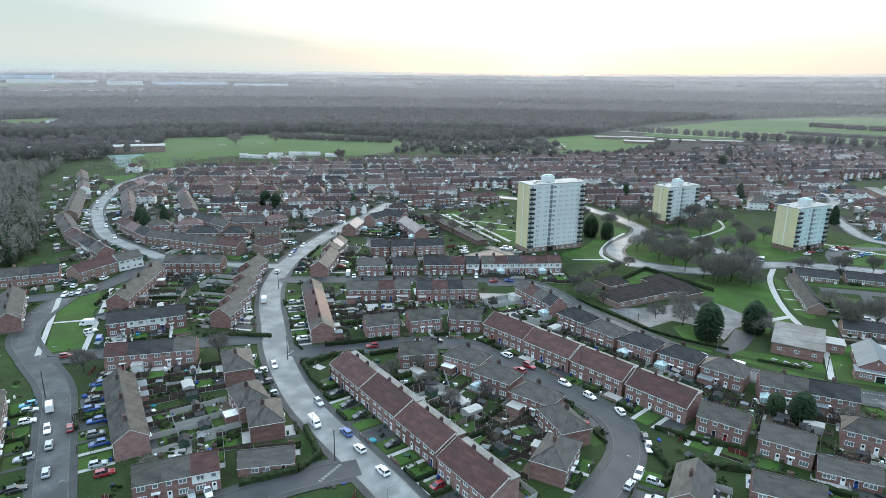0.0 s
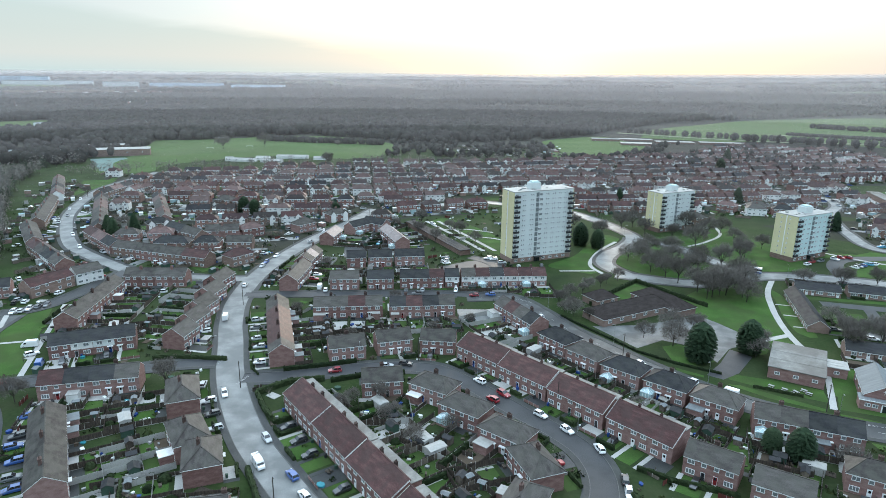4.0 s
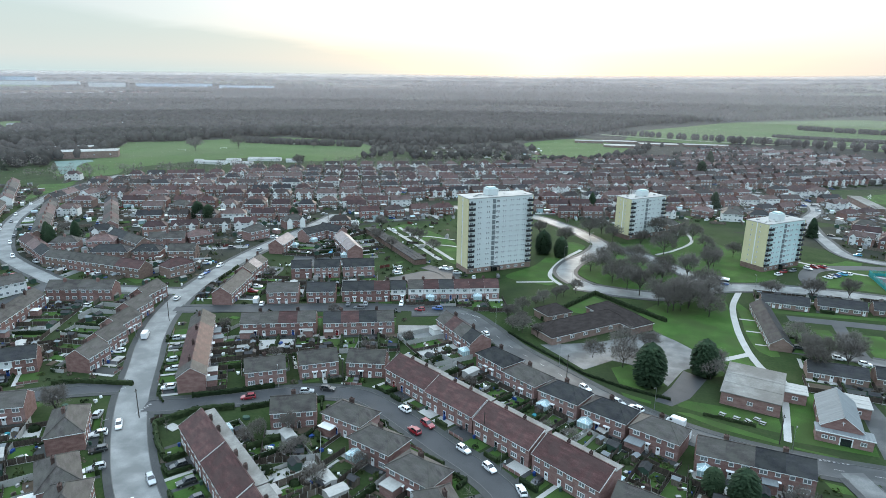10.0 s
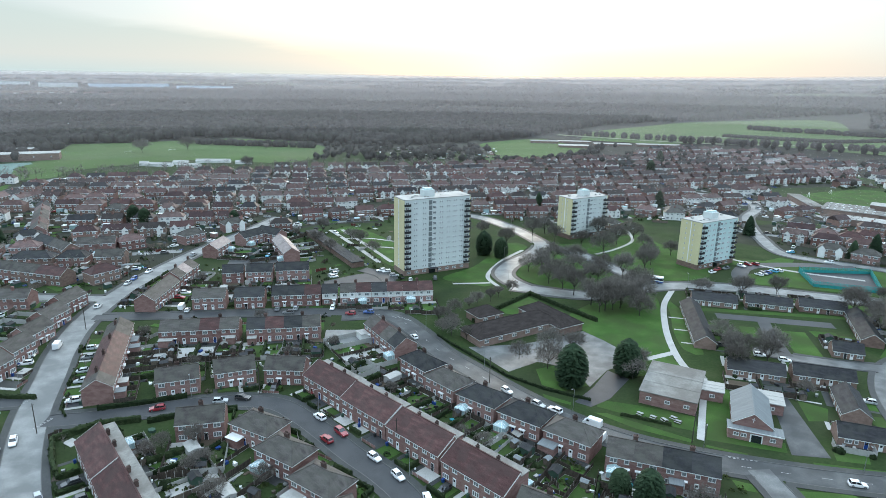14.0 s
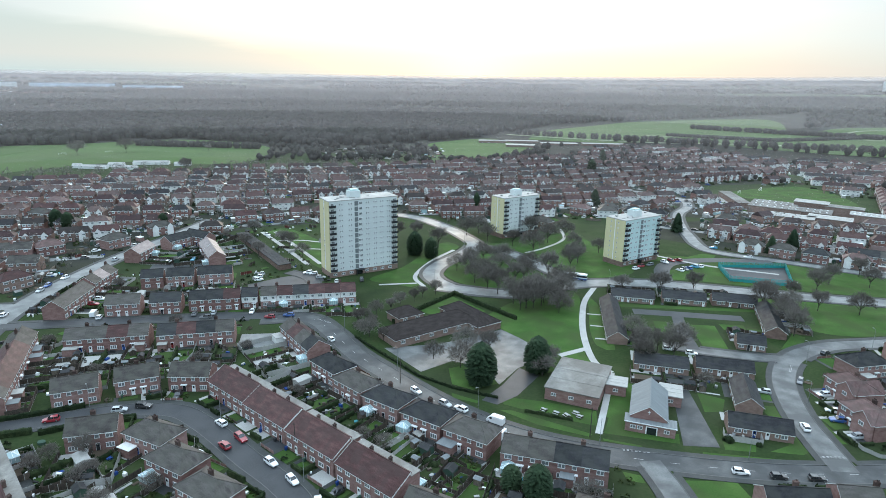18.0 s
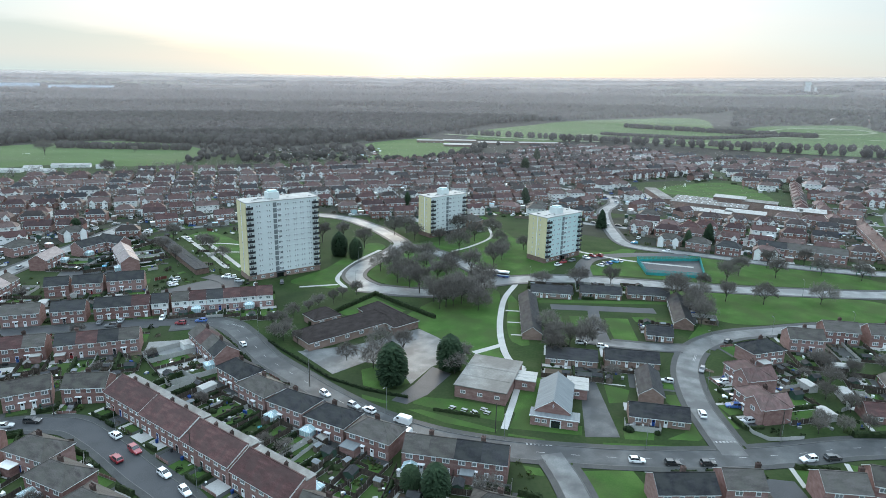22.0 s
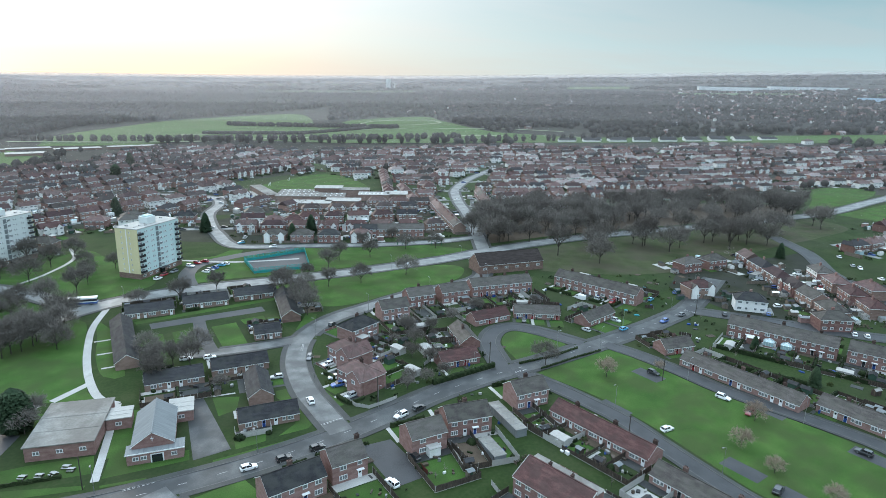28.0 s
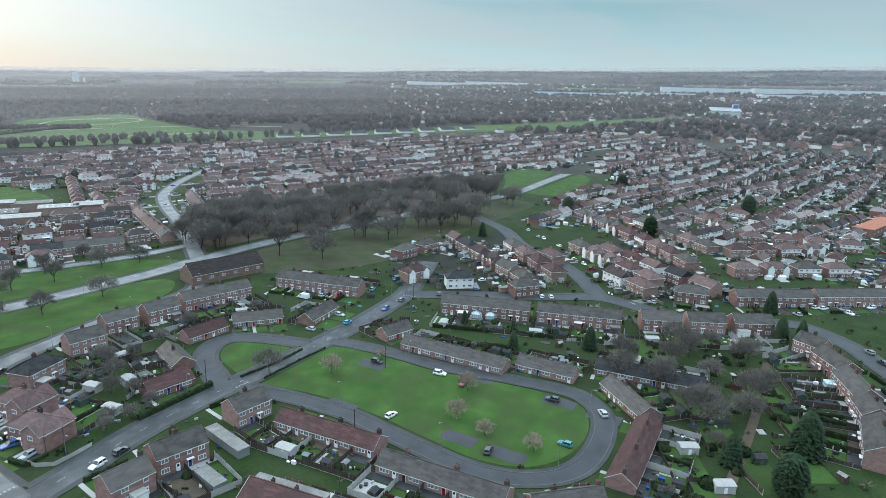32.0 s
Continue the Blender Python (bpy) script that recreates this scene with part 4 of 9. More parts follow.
def cross_gable(top, at, D, eaves, ridge, tiles, bricks, w=3.2):
    """A gabled wing across a house's roof, a little proud of its front and back."""
    y = D / 2 + 1.1
    s = Shape()
    for sy in (-1, 1):
        q = [(at - w, sy * y, 0), (at + w, sy * y, 0), (at + w, sy * y, eaves), (at, sy * y, ridge), (at - w, sy * y, eaves)]
        s.face(q if sy < 0 else q[::-1], bricks)
    for sx in (-1, 1):
        q = [(at + sx * w, -y, 0), (at + sx * w, y, 0), (at + sx * w, y, eaves), (at + sx * w, -y, eaves)]
        s.face(q if sx > 0 else q[::-1], bricks)
    part("gable_wall", s.mesh("gable_wall"), top)
    s, o = Shape(), 0.25
    for sx in (-1, 1):
        q = [(at + sx * (w + .3), -y - o, eaves - .15), (at + sx * (w + .3), y + o, eaves - .15), (at, y + o, ridge + .12), (at, -y - o, ridge + .12)]
        slab(s, q if sx > 0 else q[::-1], .14, tiles, UPVC)
    part("gable_roof", s.mesh("gable_roof"), top)
    part("window", window_mesh(1.7, 1.15, 2), top, at=pose(at, -y - .02, 3.9))
    part("window", window_mesh(1.7, 1.15, 2), top, at=pose(at, y + .02, 3.9, 0, 0, 180))


for x, y in ((203.4, 188.2), (195.6, 172.6)):
    cross_gable(house(x, y, -90, 13, 8.0, roof="hip", tiles=ROOF_WARM), 3.0, 8.0, 5.0, 7.5, ROOF_WARM, BRICK)
for x, y, a, L, n, lo in ((242.1, 209.8, -20, 12, 2, 0), (260.5, 213.7, -21, 12, 2, 0), (275.1, 207.8, -22, 13, 2, 0), (298.3, 200.3, -27, 29.4, 5, 0), (285.6, 170.4, -50, 18.5, 3, 1), (245.7, 174.3, 60, 16, 2, 1), (267.3, 180.7, -17, 16.4, 2, 1), (229.6, 163.1, -21, 14.1, 2, 1), (299.8, 151.7, -4, 18.5, 2, 1), (330.2, 168.4, -87, 40.7, 6, 0), (224.7, 130.8, -21, 11, 2, 0), (200.5, 133.4, -27, 12.6, 2, 0), (186.3, 135.2, -18, 10, 1, 0), (224.1, 104.4, -96, 31.4, 5, 1), (215.5, 69.5, -97, 33, 5, 1), (283.9, 89.3, -99.4, 39.3, 6, 1), (284.6, 57, -99, 19.8, 3, 1), (272.8, 30.3, -144, 21.1, 3, 1), (244.6, 26.9, 170, 33, 5, 1), (217.4, 40.8, -58, 17.3, 3, 1), (334.3, 53.1, -84, 32.9, 5, 0), (329.2, 90.4, -83, 36.4, 6, 0), (341.7, 23.2, -76, 13.6, 2, 0), (346.9, 5.6, -75, 14.4, 2, 0), (352.5, -11.7, -72, 15.3, 2, 0), (391.8, -24.6, -69, 34.7, 5, 0), (407.6, -58.5, -66, 34.4, 5, 0), (336.9, -30.5, -132, 10, 2, 0), (321.8, -34.6, -160, 15.5, 2, 0), (303.4, -36.2, -172, 17.5, 3, 0), (287.6, -36.2, -177, 11, 2, 0), (269.8, -33.6, 168, 20.3, 3, 0)):
    if lo:
        house(x, y, a, L, 7.0, eaves=2.5, ridge=4.9, low=True, n=n, group="green-side bungalows", tiles=ROOF_RED if (x, y) in ((224.1, 104.4), (244.6, 26.9), (267.3, 180.7), (229.6, 163.1)) else ROOF_BROWN)
    else:
        house(x, y, a, L, n=n)
house(383.2, 9.2, -89, 14, roof="hip")
house(150.7, 141.3, -10, 13.7, n=2, tiles=ROOF_DARK)
house(164.6, 140.3, -14, 9.0, n=1)
flat_backed(191, 97, -93, 18.2)
house(294.5, 116.3, -27, 12.5, 7.0, eaves=2.5, ridge=4.9, low=True, n=2, group="green-side bungalows")
house(291.5, 25, -94, 34, 7.0, eaves=2.5, ridge=4.9, low=True, n=5, tiles=ROOF_DARK, chimneys=False, group="green-side bungalows")
house(-114, 138.5, 120.4, 34, n=5)

for x, y, a, L, n, m in ((-32, 309.5, 9, 9.0, 1, ROOF_DARK), (-20.5, 311, 5, 11.4, 2, ROOF_DARK), (-6.5, 313.3, 7, 14.4, 2, ROOF_DARK), (-40, 374, 54, 13.6, 2, ROOF_DARK), (-29.5, 380.5, -35, 15.6, 2, ROOF_DARK)):
    house(x, y, a, L, n=n, tiles=m, label="new red brick houses with slate-grey roofs round a close", group="close houses", chimneys=False)
# these roofs hold their wet sky sheen in the tile colour
for x, y, a, L, n in ((-19.5, 359, -68, 14.6, 2), (-13.8, 344.6, -68, 14.6, 2), (-51.5, 353, 80, 16, 2)):
    house(x, y, a, L, n=n, tiles=ROOF_PALE_SHEEN, label="new red brick houses round a close, roofs painted pale with sky sheen", group="close houses", chimneys=False)
house(-54.8, 309, 84, 20, n=3, tiles_by_unit=[ROOF_BROWN, ROOF_PALE_SHEEN, ROOF_BROWN])

# ---- greens ----
GREENS, BOXES = [], {}


def inside(p, poly):
    x, y = p
    box = BOXES.get(id(poly))
    if box and not (box[0] < x < box[1] and box[2] < y < box[3]):
        return False
    hit = False
    for (x0, y0), (x1, y1) in zip(poly, poly[1:] + poly[:1]):
        if (y0 > y) != (y1 > y) and x < (x1 - x0) * (y - y0) / (y1 - y0) + x0:
            hit = not hit
    return hit


def patch(name, label, outline, mat=GRASS, z=0.022, kind="structure", curved=True):
    line = [(p.x, p.y) for p in dense(list(outline) + [outline[0]], 3.0)[:-1]] if curved else list(outline)
    z += 0.0016 * (len(GREENS) % 17)
    GREENS.append(line)
    BOXES[id(line)] = (min(p[0] for p in line), max(p[0] for p in line), min(p[1] for p in line), max(p[1] for p in line))
    s = Shape()
    pts = [(x, y, z + (land(x, y) + 0.6 if math.hypot(x, y) > 800 else 0)) for x, y in line]
    area = sum(a[0] * b[1] - b[0] * a[1] for a, b in zip(pts, pts[1:] + pts[:1]))
    s.face(pts if area > 0 else pts[::-1], mat)
    return thing(name, 0, 0, 0, 0, label, name.replace("_", " "), kind=kind, data=s.mesh(name))


patch("oval_green", "bright mown grass green with muddy spots inside the loop road", [(243, 139), (243, 117), (239, 98), (233, 80), (228.5, 65), (230, 52), (238, 44), (250, 40), (261, 41), (268, 46), (271.5, 64), (272, 91), (275, 107), (277, 122), (276, 134)])
patch("small_green", "small mown grass island by a cul-de-sac", [(246, 150), (253, 162), (262, 167.5), (268, 165), (270.5, 156), (270, 146), (257, 147)])
patch("ring_green", "mown grass island with bare trees inside the ring road", [(97, 318), (101, 307), (112, 297), (130, 294), (146, 302), (144, 318), (137, 336), (127, 350), (118, 352), (104, 334)])
patch("tower_green", "mown grass in front of a tower block", [(80, 300), (86, 305), (84, 318), (91, 338), (104, 354), (112, 368), (104, 376), (90, 352), (78, 330), (62, 312)])
patch("upper_green", "mown grass round the mid-rise towers", [(126, 372), (150, 376), (185, 395), (190, 372), (198, 350), (196, 330), (188, 312), (166, 308), (154, 320), (147, 340), (136, 360)])
patch("west_tower_green", "mown grass and footpaths beside a tower block", [(2, 405), (16, 388), (24, 364), (34, 338), (42, 330), (48, 345), (40, 372), (28, 395), (12, 415)])
patch("park_green", "mown park grass between footpath and school", [(106, 262), (122, 278), (146, 290), (152, 284), (145, 262), (140, 245), (136, 228), (128, 222), (119, 232), (112, 245)])
patch("path_green", "mown grass strip between footpath and bungalows", [(156, 286), (150, 265), (144, 248), (141, 232), (146, 228), (150, 245), (156, 268)])
patch("verge_green", "wide mown verge beside the avenue", [(224, 277), (262, 264), (292, 256), (312, 247), (314, 236), (296, 226), (268, 231), (240, 232), (228, 240), (230, 258)])
patch("north_verge", "mown verge between avenue and upper road", [(215, 300), (262, 280), (300, 268), (340, 259), (341, 268), (322, 296), (290, 318), (258, 330), (230, 340), (212, 344), (204, 350), (203, 336), (230, 326)])
patch("woodland_park", "dull grass under bare woodland trees", [(332, 236), (370, 236), (430, 220), (520, 184), (600, 154), (590, 122), (540, 128), (490, 140), (430, 150), (380, 165), (345, 200)], LITTER_GRASS)
patch("wood_floor", "brown leaf litter under bare woodland trees", [(360, 262), (430, 240), (520, 202), (620, 164), (640, 200), (560, 255), (470, 296), (420, 312), (378, 292)], SOIL)
patch("far_green", "bright mown green beside an avenue", [(645, 162), (700, 172), (776, 188), (806, 150), (780, 140), (700, 146)])
patch("far_green", "bright mown green beside an avenue", [(640, 140), (700, 128), (790, 112), (760, 96), (690, 98), (642, 108)])
patch("school_pitch", "mown school playing field behind houses", [(358, 524), (410, 548), (455, 556), (460, 520), (440, 466), (407, 450), (380, 485)])
patch("school_lawn", "bright lawn beside the school behind a hedge", [(80, 269), (97, 286), (108, 268), (97, 262)], curved=False)
patch("west_green", "mown grass triangle beside a terrace street", [(-261, 470), (-291, 538), (-266, 545), (-262, 528), (-262, 488)], curved=False)
patch("close_green", "grass triangle between footpaths", [(-153, 238), (-143, 249), (-120, 193), (-130, 189)], curved=False)
patch("hall_green", "grass beside the hall and church", [(125, 186), (138, 206), (144, 201), (132, 180)], curved=False)
NEAR_LAWNS = (
    ("hall_lawn", "rough lawn with picnic benches in front of the hall", [(99.5, 199), (112, 194.7), (124.4, 188.3), (121.8, 180.8), (114.4, 184.5), (98.9, 194.6)]),
    ("road_verge", "mown grass verge between footway and wall", [(97, 191.6), (100.6, 191), (119, 177.1), (117.9, 175.9), (105.8, 183)]),
    ("church_lawn", "lawn round the church", [(133.2, 196.4), (136.8, 194.5), (129.6, 179.8), (142.3, 174.8), (140.3, 170.4), (122.4, 177.2)]),
    ("road_verge", "mown grass verge beside the road", [(121.2, 174.8), (130, 170.6), (129.6, 169.6), (120.9, 173.9)]),
    ("road_verge", "mown grass verge beside the road", [(144.3, 166.4), (166.3, 160.4), (165.6, 159.2), (143.5, 164.6)]),
    ("bungalow_lawn", "bright front lawn of a corner bungalow", [(152.3, 170.7), (160.4, 168.7), (158.1, 165), (150.7, 166.8)]),
    ("bungalow_lawn", "bright front lawn of a corner bungalow", [(174, 175.7), (176.3, 173.1), (173.4, 164.4), (169.5, 162.6), (161.8, 164.8), (168.5, 167)]),
    ("bungalow_lawn", "side lawn of a corner bungalow", [(174.7, 186.8), (178.2, 186), (174.6, 177.5), (172.9, 176), (172.5, 183.1)]),
    ("bungalow_lawn", "small fenced back lawn", [(159, 196.1), (165.1, 191.3), (160.7, 184.8), (155.3, 185)]),
    ("road_verge", "mown grass verge on the bend", [(186.2, 182.1), (186, 179), (184.4, 166), (182.6, 166.5), (183, 174.7)]),
    ("corner_lawn", "bright lawn of a corner house", [(134, 155.8), (146, 154.2), (146, 147.6), (142, 139.5), (131.8, 141.5)]),
    ("corner_lawn", "small bright lawn beside a side road", [(120.5, 160.6), (124.3, 158.6), (124.2, 155.6), (120.4, 157)]),
    ("school_front_lawn", "lawn under tall conifers in front of the school", [(86.1, 218.6), (92.6, 220.8), (101.8, 210.4), (100.3, 207.3), (91.5, 203.8), (85.8, 208)]),
    ("park_lawn", "mown lawn beside the school yard", [(117.8, 222.7), (122.9, 217.7), (120, 213.5), (115.2, 212)]),
    ("park_lawn", "mown lawn by the footpath", [(124.8, 225.2), (134, 226), (134.5, 216), (126, 217.5)]),
    ("road_verge", "mown verge below a low wall", [(84.9, 202.6), (92, 197.2), (91.5, 195.9), (84.8, 199.8)]),
    ("court_lawn", "bright square lawn in the bungalow court", [(171.5, 252.5), (177, 251.5), (171.2, 231.5), (165.5, 232.5)]),
    ("court_lawn", "bright square lawn in the bungalow court", [(184.5, 248), (193.5, 246), (186.5, 224.6), (178.5, 227.5)]),
    ("court_lawn", "strip of small lawns divided by paths", [(160.5, 257), (168.5, 253.5), (162.5, 234), (159.5, 235)]),
    ("court_lawn", "small lawn in the bungalow court", [(196, 247.5), (205, 245.5), (203.5, 241), (195, 242)]),
    ("court_lawn", "mown lawn beside the court bungalows", [(219.5, 236.5), (221.5, 232.5), (216, 226), (206, 221.5), (206, 224)]),
    ("front_lawns", "strip of front lawns of a bungalow row", [(165.5, 272.4), (221, 261), (220.4, 257.8), (165, 269)]),
    ("tower_verge", "bright mown grass beside a tower car park", [(203, 314), (214, 318), (236, 321), (226, 296), (199, 304)]),
    ("tower_verge", "bright mown grass beside a tower car park", [(229, 338), (243, 345), (249, 341), (237, 326)]),
)
for q in NEAR_LAWNS:
    patch(*q, z=0.026, curved=False)
SHORT_GREENS = len(GREENS)
patch("field", "bright green playing field with goal posts", [(-361, 835), (-295, 860), (-191, 918), (-99, 890), (-49, 818), (-75, 704), (-175, 716), (-232, 672), (-262, 630), (-259, 592), (-300, 578), (-330, 640), (-326, 690)], FIELD)
patch("field", "green field beside woodland", [(120, 702), (130, 760), (156, 800), (150, 890), (236, 950), (262, 910), (275, 810), (180, 735)], FIELD)
patch("field", "wet green pasture with hedge lines", [(300, 940), (352, 1050), (470, 1140), (619, 1230), (870, 1240), (760, 1010), (653, 926), (480, 905), (401, 895)], FIELD)
patch("field", "racecourse grass with pale running rails", [(514, 905), (650, 950), (800, 1000), (900, 1050), (1050, 1020), (1000, 900), (930, 700), (1017, 517), (1157, 400), (1370, 170), (1540, -20), (1480, -40), (1240, 160), (1060, 390), (930, 520), (800, 640), (640, 760)], FIELD)
patch("field", "pale stadium pitch beyond the trees", [(-712, 1028), (-640, 1075), (-568, 930), (-627, 902)], FIELD)
patch("field", "thin yellow-green field in the far woods", [(-414, 1919), (-200, 1850), (3, 1746), (0, 1790), (-180, 1900), (-400, 1960)], FIELD)
for k in range(46):
    az, r = radians(rnd.uniform(-36, 108)), rnd.uniform(2100, 4300)
    w, d = rnd.uniform(150, 420), rnd.uniform(60, 160)
    u, v = Vector((math.cos(az), -math.sin(az))), Vector((math.sin(az), math.cos(az)))
    c = v * r
    q = [c + u * (sx * w * rnd.uniform(0.7, 1)) + v * (sy * d * rnd.uniform(0.6, 1)) for sx, sy in ((-1, -1), (1, -1), (1, 1), (-1, 1))]
    patch("far_field", "distant farm field", [(p.x, p.y) for p in q], rnd.choice([FIELD, FAR_LAND, SOIL, FAR_LAND]), 1.5, curved=False)

# paved courts and yards
YARD = ROAD_MID
patch("tennis_court", "pale teal hard court by the far school", [(-356, 668), (-327, 684), (-280, 624), (-303, 588)], material("court_surface", [(0.10, 0.16, 0.145), (0.14, 0.20, 0.18)], 0.02, 0.8), 0.14, curved=False)
patch("school_yard", "pale wet school car park", [(66, 236), (77, 217), (88, 224), (98, 218.2), (100.1, 206.3), (108.8, 217.1), (122.3, 224.4), (115, 240.6), (110, 249), (99.8, 243.9), (86, 238)], YARD, 0.05, curved=False)
patch("school_drive", "grey drive between lawn and hall", [(101, 206), (109, 217), (114, 211), (104, 199), (97, 194.5), (93, 197.5)], ASPHALT, 0.045, curved=False)
patch("church_car_park", "worn asphalt car park beside the church", [(154.5, 199.5), (157.5, 199.5), (149.9, 167.8), (140.8, 169.6), (148, 188)], ROAD_DULL, 0.045, curved=False)
patch("tower_yard", "asphalt parking yard with cars", [(10, 298), (36, 306), (42, 312), (36, 324), (22, 318), (8, 308)], ASPHALT, 0.045, curved=False)
patch("close_yard", "wet asphalt parking yard of new houses", [(-40, 322), (-8, 328), (-20, 364), (-44, 352)], ASPHALT, 0.045, curved=False)
patch("paved_yard", "pale paved yard beside a terrace", [(15.6, 252), (29, 252), (33, 240), (16, 240)], ROAD_PALE, 0.05, curved=False)
patch("ball_court", "grey ball court inside a teal fence", [(231, 298), (256, 288), (272, 316), (238, 320)], ASPHALT, 0.045, curved=False)
for px, py, a in ((236, 72, 80), (240, 110, 80), (272.5, 77, 80), (266, 50, 80), (233, 58, 80), (268.5, 113, 80), (262, 36.5, 80)):
    m = pose(px, py, 0, 0, 0, a)
    patch("parking_bay", "asphalt parking bay cut into the green", [tuple((m @ Vector(q))[:2]) for q in ((-5, -2.6, 0), (5, -2.6, 0), (5, 2.6, 0), (-5, 2.6, 0))], ASPHALT, 0.038, curved=False)


PATHS = []


def footpath(points, width=1.8, mat=CONCRETE, label="pale concrete footpath across the grass"):
    s = Shape()
    PATHS.append(1)
    strip(s, dense(points, 1.5), -width / 2, width / 2, 0.085 + 0.0017 * len(PATHS), mat)
    thing("footpath", 0, 0, 0, 0, label, "footpath", kind="structure", data=s.mesh("footpath"))


footpath([(163, 294), (152, 276), (144, 256), (139, 240), (136, 226), (135.5, 217), (138, 211)], 2.4)
footpath([(125, 225), (137, 230)], 2.4)
footpath([(138, 211), (129.6, 194.2), (120.8, 177)], 1.9)
footpath([(86, 300), (83, 312), (86, 324), (95, 342), (108, 360)], 2.0)
footpath([(83, 305), (66, 304)], 1.6)
footpath([(0, 405), (16, 372), (32, 337)], 2.4)
footpath([(7, 406), (22, 374), (38, 338)], 2.2)
footpath([(10, 384), (24, 385), (40, 378)], 1.6)
footpath([(19, 366), (34, 366), (46, 360)], 1.6)
footpath([(-131, 187), (-155, 240)], 1.8)
footpath([(-118, 190), (-140, 252)], 1.8)
footpath([(-142, 214), (-131, 217)], 1.4)
footpath([(182, 405), (176, 380), (160, 362), (146, 352)], 1.8)
footpath([(208, 352), (232, 324), (262, 306)], 2.2)
for q in ((148, 262), (145, 250), (142.5, 238)):
    footpath([q, (q[0] + 8, q[1] - 2.5)], 1.0)

# ---- special buildings ----


def box_building(name, x, y, turn, L, D, h, label, wall=BRICK, top_mat=FLAT_ROOF, windows=0, category="building"):
    HOUSES.append((x, y, turn, L, D, 0, False))
    top = thing(name, x, y, 0, turn, label, category)
    s = Shape()
    s.box(-L / 2, L / 2, -D / 2, D / 2, 0, h, wall)
    part("wall", s.mesh("wall"), top)
    s = Shape()
    s.box(-L / 2 - 0.3, L / 2 + 0.3, -D / 2 - 0.3, D / 2 + 0.3, h, h + 0.25, top_mat, bottom=True)
    for k in (0.3, 0.62):
        s.box(-L / 2 - 0.2, L / 2 + 0.2, -D / 2 + D * k, -D / 2 + D * k + 0.25, h + 0.25, h + 0.32, top_mat)
    part("flat_roof", s.mesh("flat_roof"), top)
    for k in range(windows):
        for side in (0, 1):
            part("window", window_mesh(1.5, 1.0, 2), top, at=pose(-L / 2 + L * (k + 0.5) / windows, (-1 if side == 0 else 1) * (D / 2 + 0.02), h * 0.55, 0, 0, 180 * side))
    return top


def hip_hall(name, x, y, turn, L, D, eaves, ridge, label, tiles=ROOF_DARK, wall=BRICK_BROWN, windows=4, roof="hip"):
    HOUSES.append((x, y, turn, L, D, 0, True))
    top = thing(name, x, y, 0, turn, label, "building")
    s = Shape()
    wall_shape(s, L, D, eaves, ridge, roof, wall)
    part("wall", s.mesh("wall"), top)
    part("roof", roof_mesh(L, D, eaves, ridge, roof, tiles), top)
    for k in range(windows):
        for side in (0, 1):
            part("window", window_mesh(1.8, 1.1, 2), top, at=pose(-L / 2 + L * (k + 0.5) / windows, (-1 if side == 0 else 1) * (D / 2 + 0.02), eaves * 0.58, 0, 0, 180 * side))
    return top


# school: long low wings with dark hipped roofs
SCHOOL_TILE = material("dark_brown_school_tile", [(0.026, 0.021, 0.020), (0.040, 0.033, 0.031), (0.058, 0.049, 0.046)], 0.35, 0.95, spec=0.06, bump=0.5, fine=9, stretch=(1, 3, 3))
hip_hall("school_wing", 83, 249, 28, 36, 12, 3.0, 6.4, "low brick school wing with a dark hipped roof", SCHOOL_TILE, windows=6)
hip_hall("school_wing", 99.5, 258, -62, 24, 11, 3.0, 6.2, "low brick school wing with a dark hipped roof", SCHOOL_TILE, windows=4)
hip_hall("school_wing", 75, 262, 28, 11, 9, 3.0, 5.6, "low brick school block with a dark hipped roof", SCHOOL_TILE, windows=2)
hip_hall("public_house", 331, 222, -25, 36, 13, 4.6, 9.2, "large brown brick public house with a dark gabled roof", SCHOOL_TILE, BRICK_BROWN, 6, "gable")
# flat-roofed hall
box_building("hall", 123.9, 202.2, -31, 15.4, 22, 3.8, "brick hall with a stained pale flat roof", top_mat=FELT, windows=3)
box_building("garage_block", 6, 362, -64, 72, 6, 2.6, "long low garage block with a dark felt roof", BRICK_BROWN, ROOF_DARK, 0)
# church
hip_hall("church", 138.5, 185.5, 64, 18, 9.4, 3.8, 7.0, "brick church hall with a pale grey sheet roof", METAL_ROOF, BRICK, 3, "gable")
c = thing("church_porch", 135.2, 177.4, 0, -26, "low brick church porch with a white flat roof", "building")
s = Shape()
s.box(-6.4, 6.4, -2.2, 2.0, 0, 2.8, BRICK)
part("wall", s.mesh("wall"), c)
s = Shape()
s.box(-6.7, 6.7, -2.5, 2.0, 2.8, 3.1, METAL_ROOF, bottom=True)
s.box(-6.75, 6.75, -2.56, -2.5, 2.85, 3.12, UPVC, bottom=True)
part("flat_roof", s.mesh("flat_roof"), c)
part("door", shared("church_door", lambda: (lambda q: (q.box(-1.5, 1.5, -0.06, 0.02, 0, 2.3, UPVC), q.box(-1.2, 1.2, -0.1, 0, 0.05, 2.1, GLASS), q.mesh("door"))[2])(Shape())), c, at=pose(0.4, -2.22, 0))
for wx in (-4.4, -2.6, 4.2):
    part("window", window_mesh(1.4, 1.0, 2), c, at=pose(wx, -2.22, 1.6))
s = Shape()
s.box(-0.06, 0.06, -0.04, 0.04, -0.6, 0.6, UPVC, bottom=True)
s.box(-0.35, 0.35, -0.04, 0.04, 0.1, 0.22, UPVC, bottom=True)
cross = new("wall_cross", s.mesh("wall_cross"))
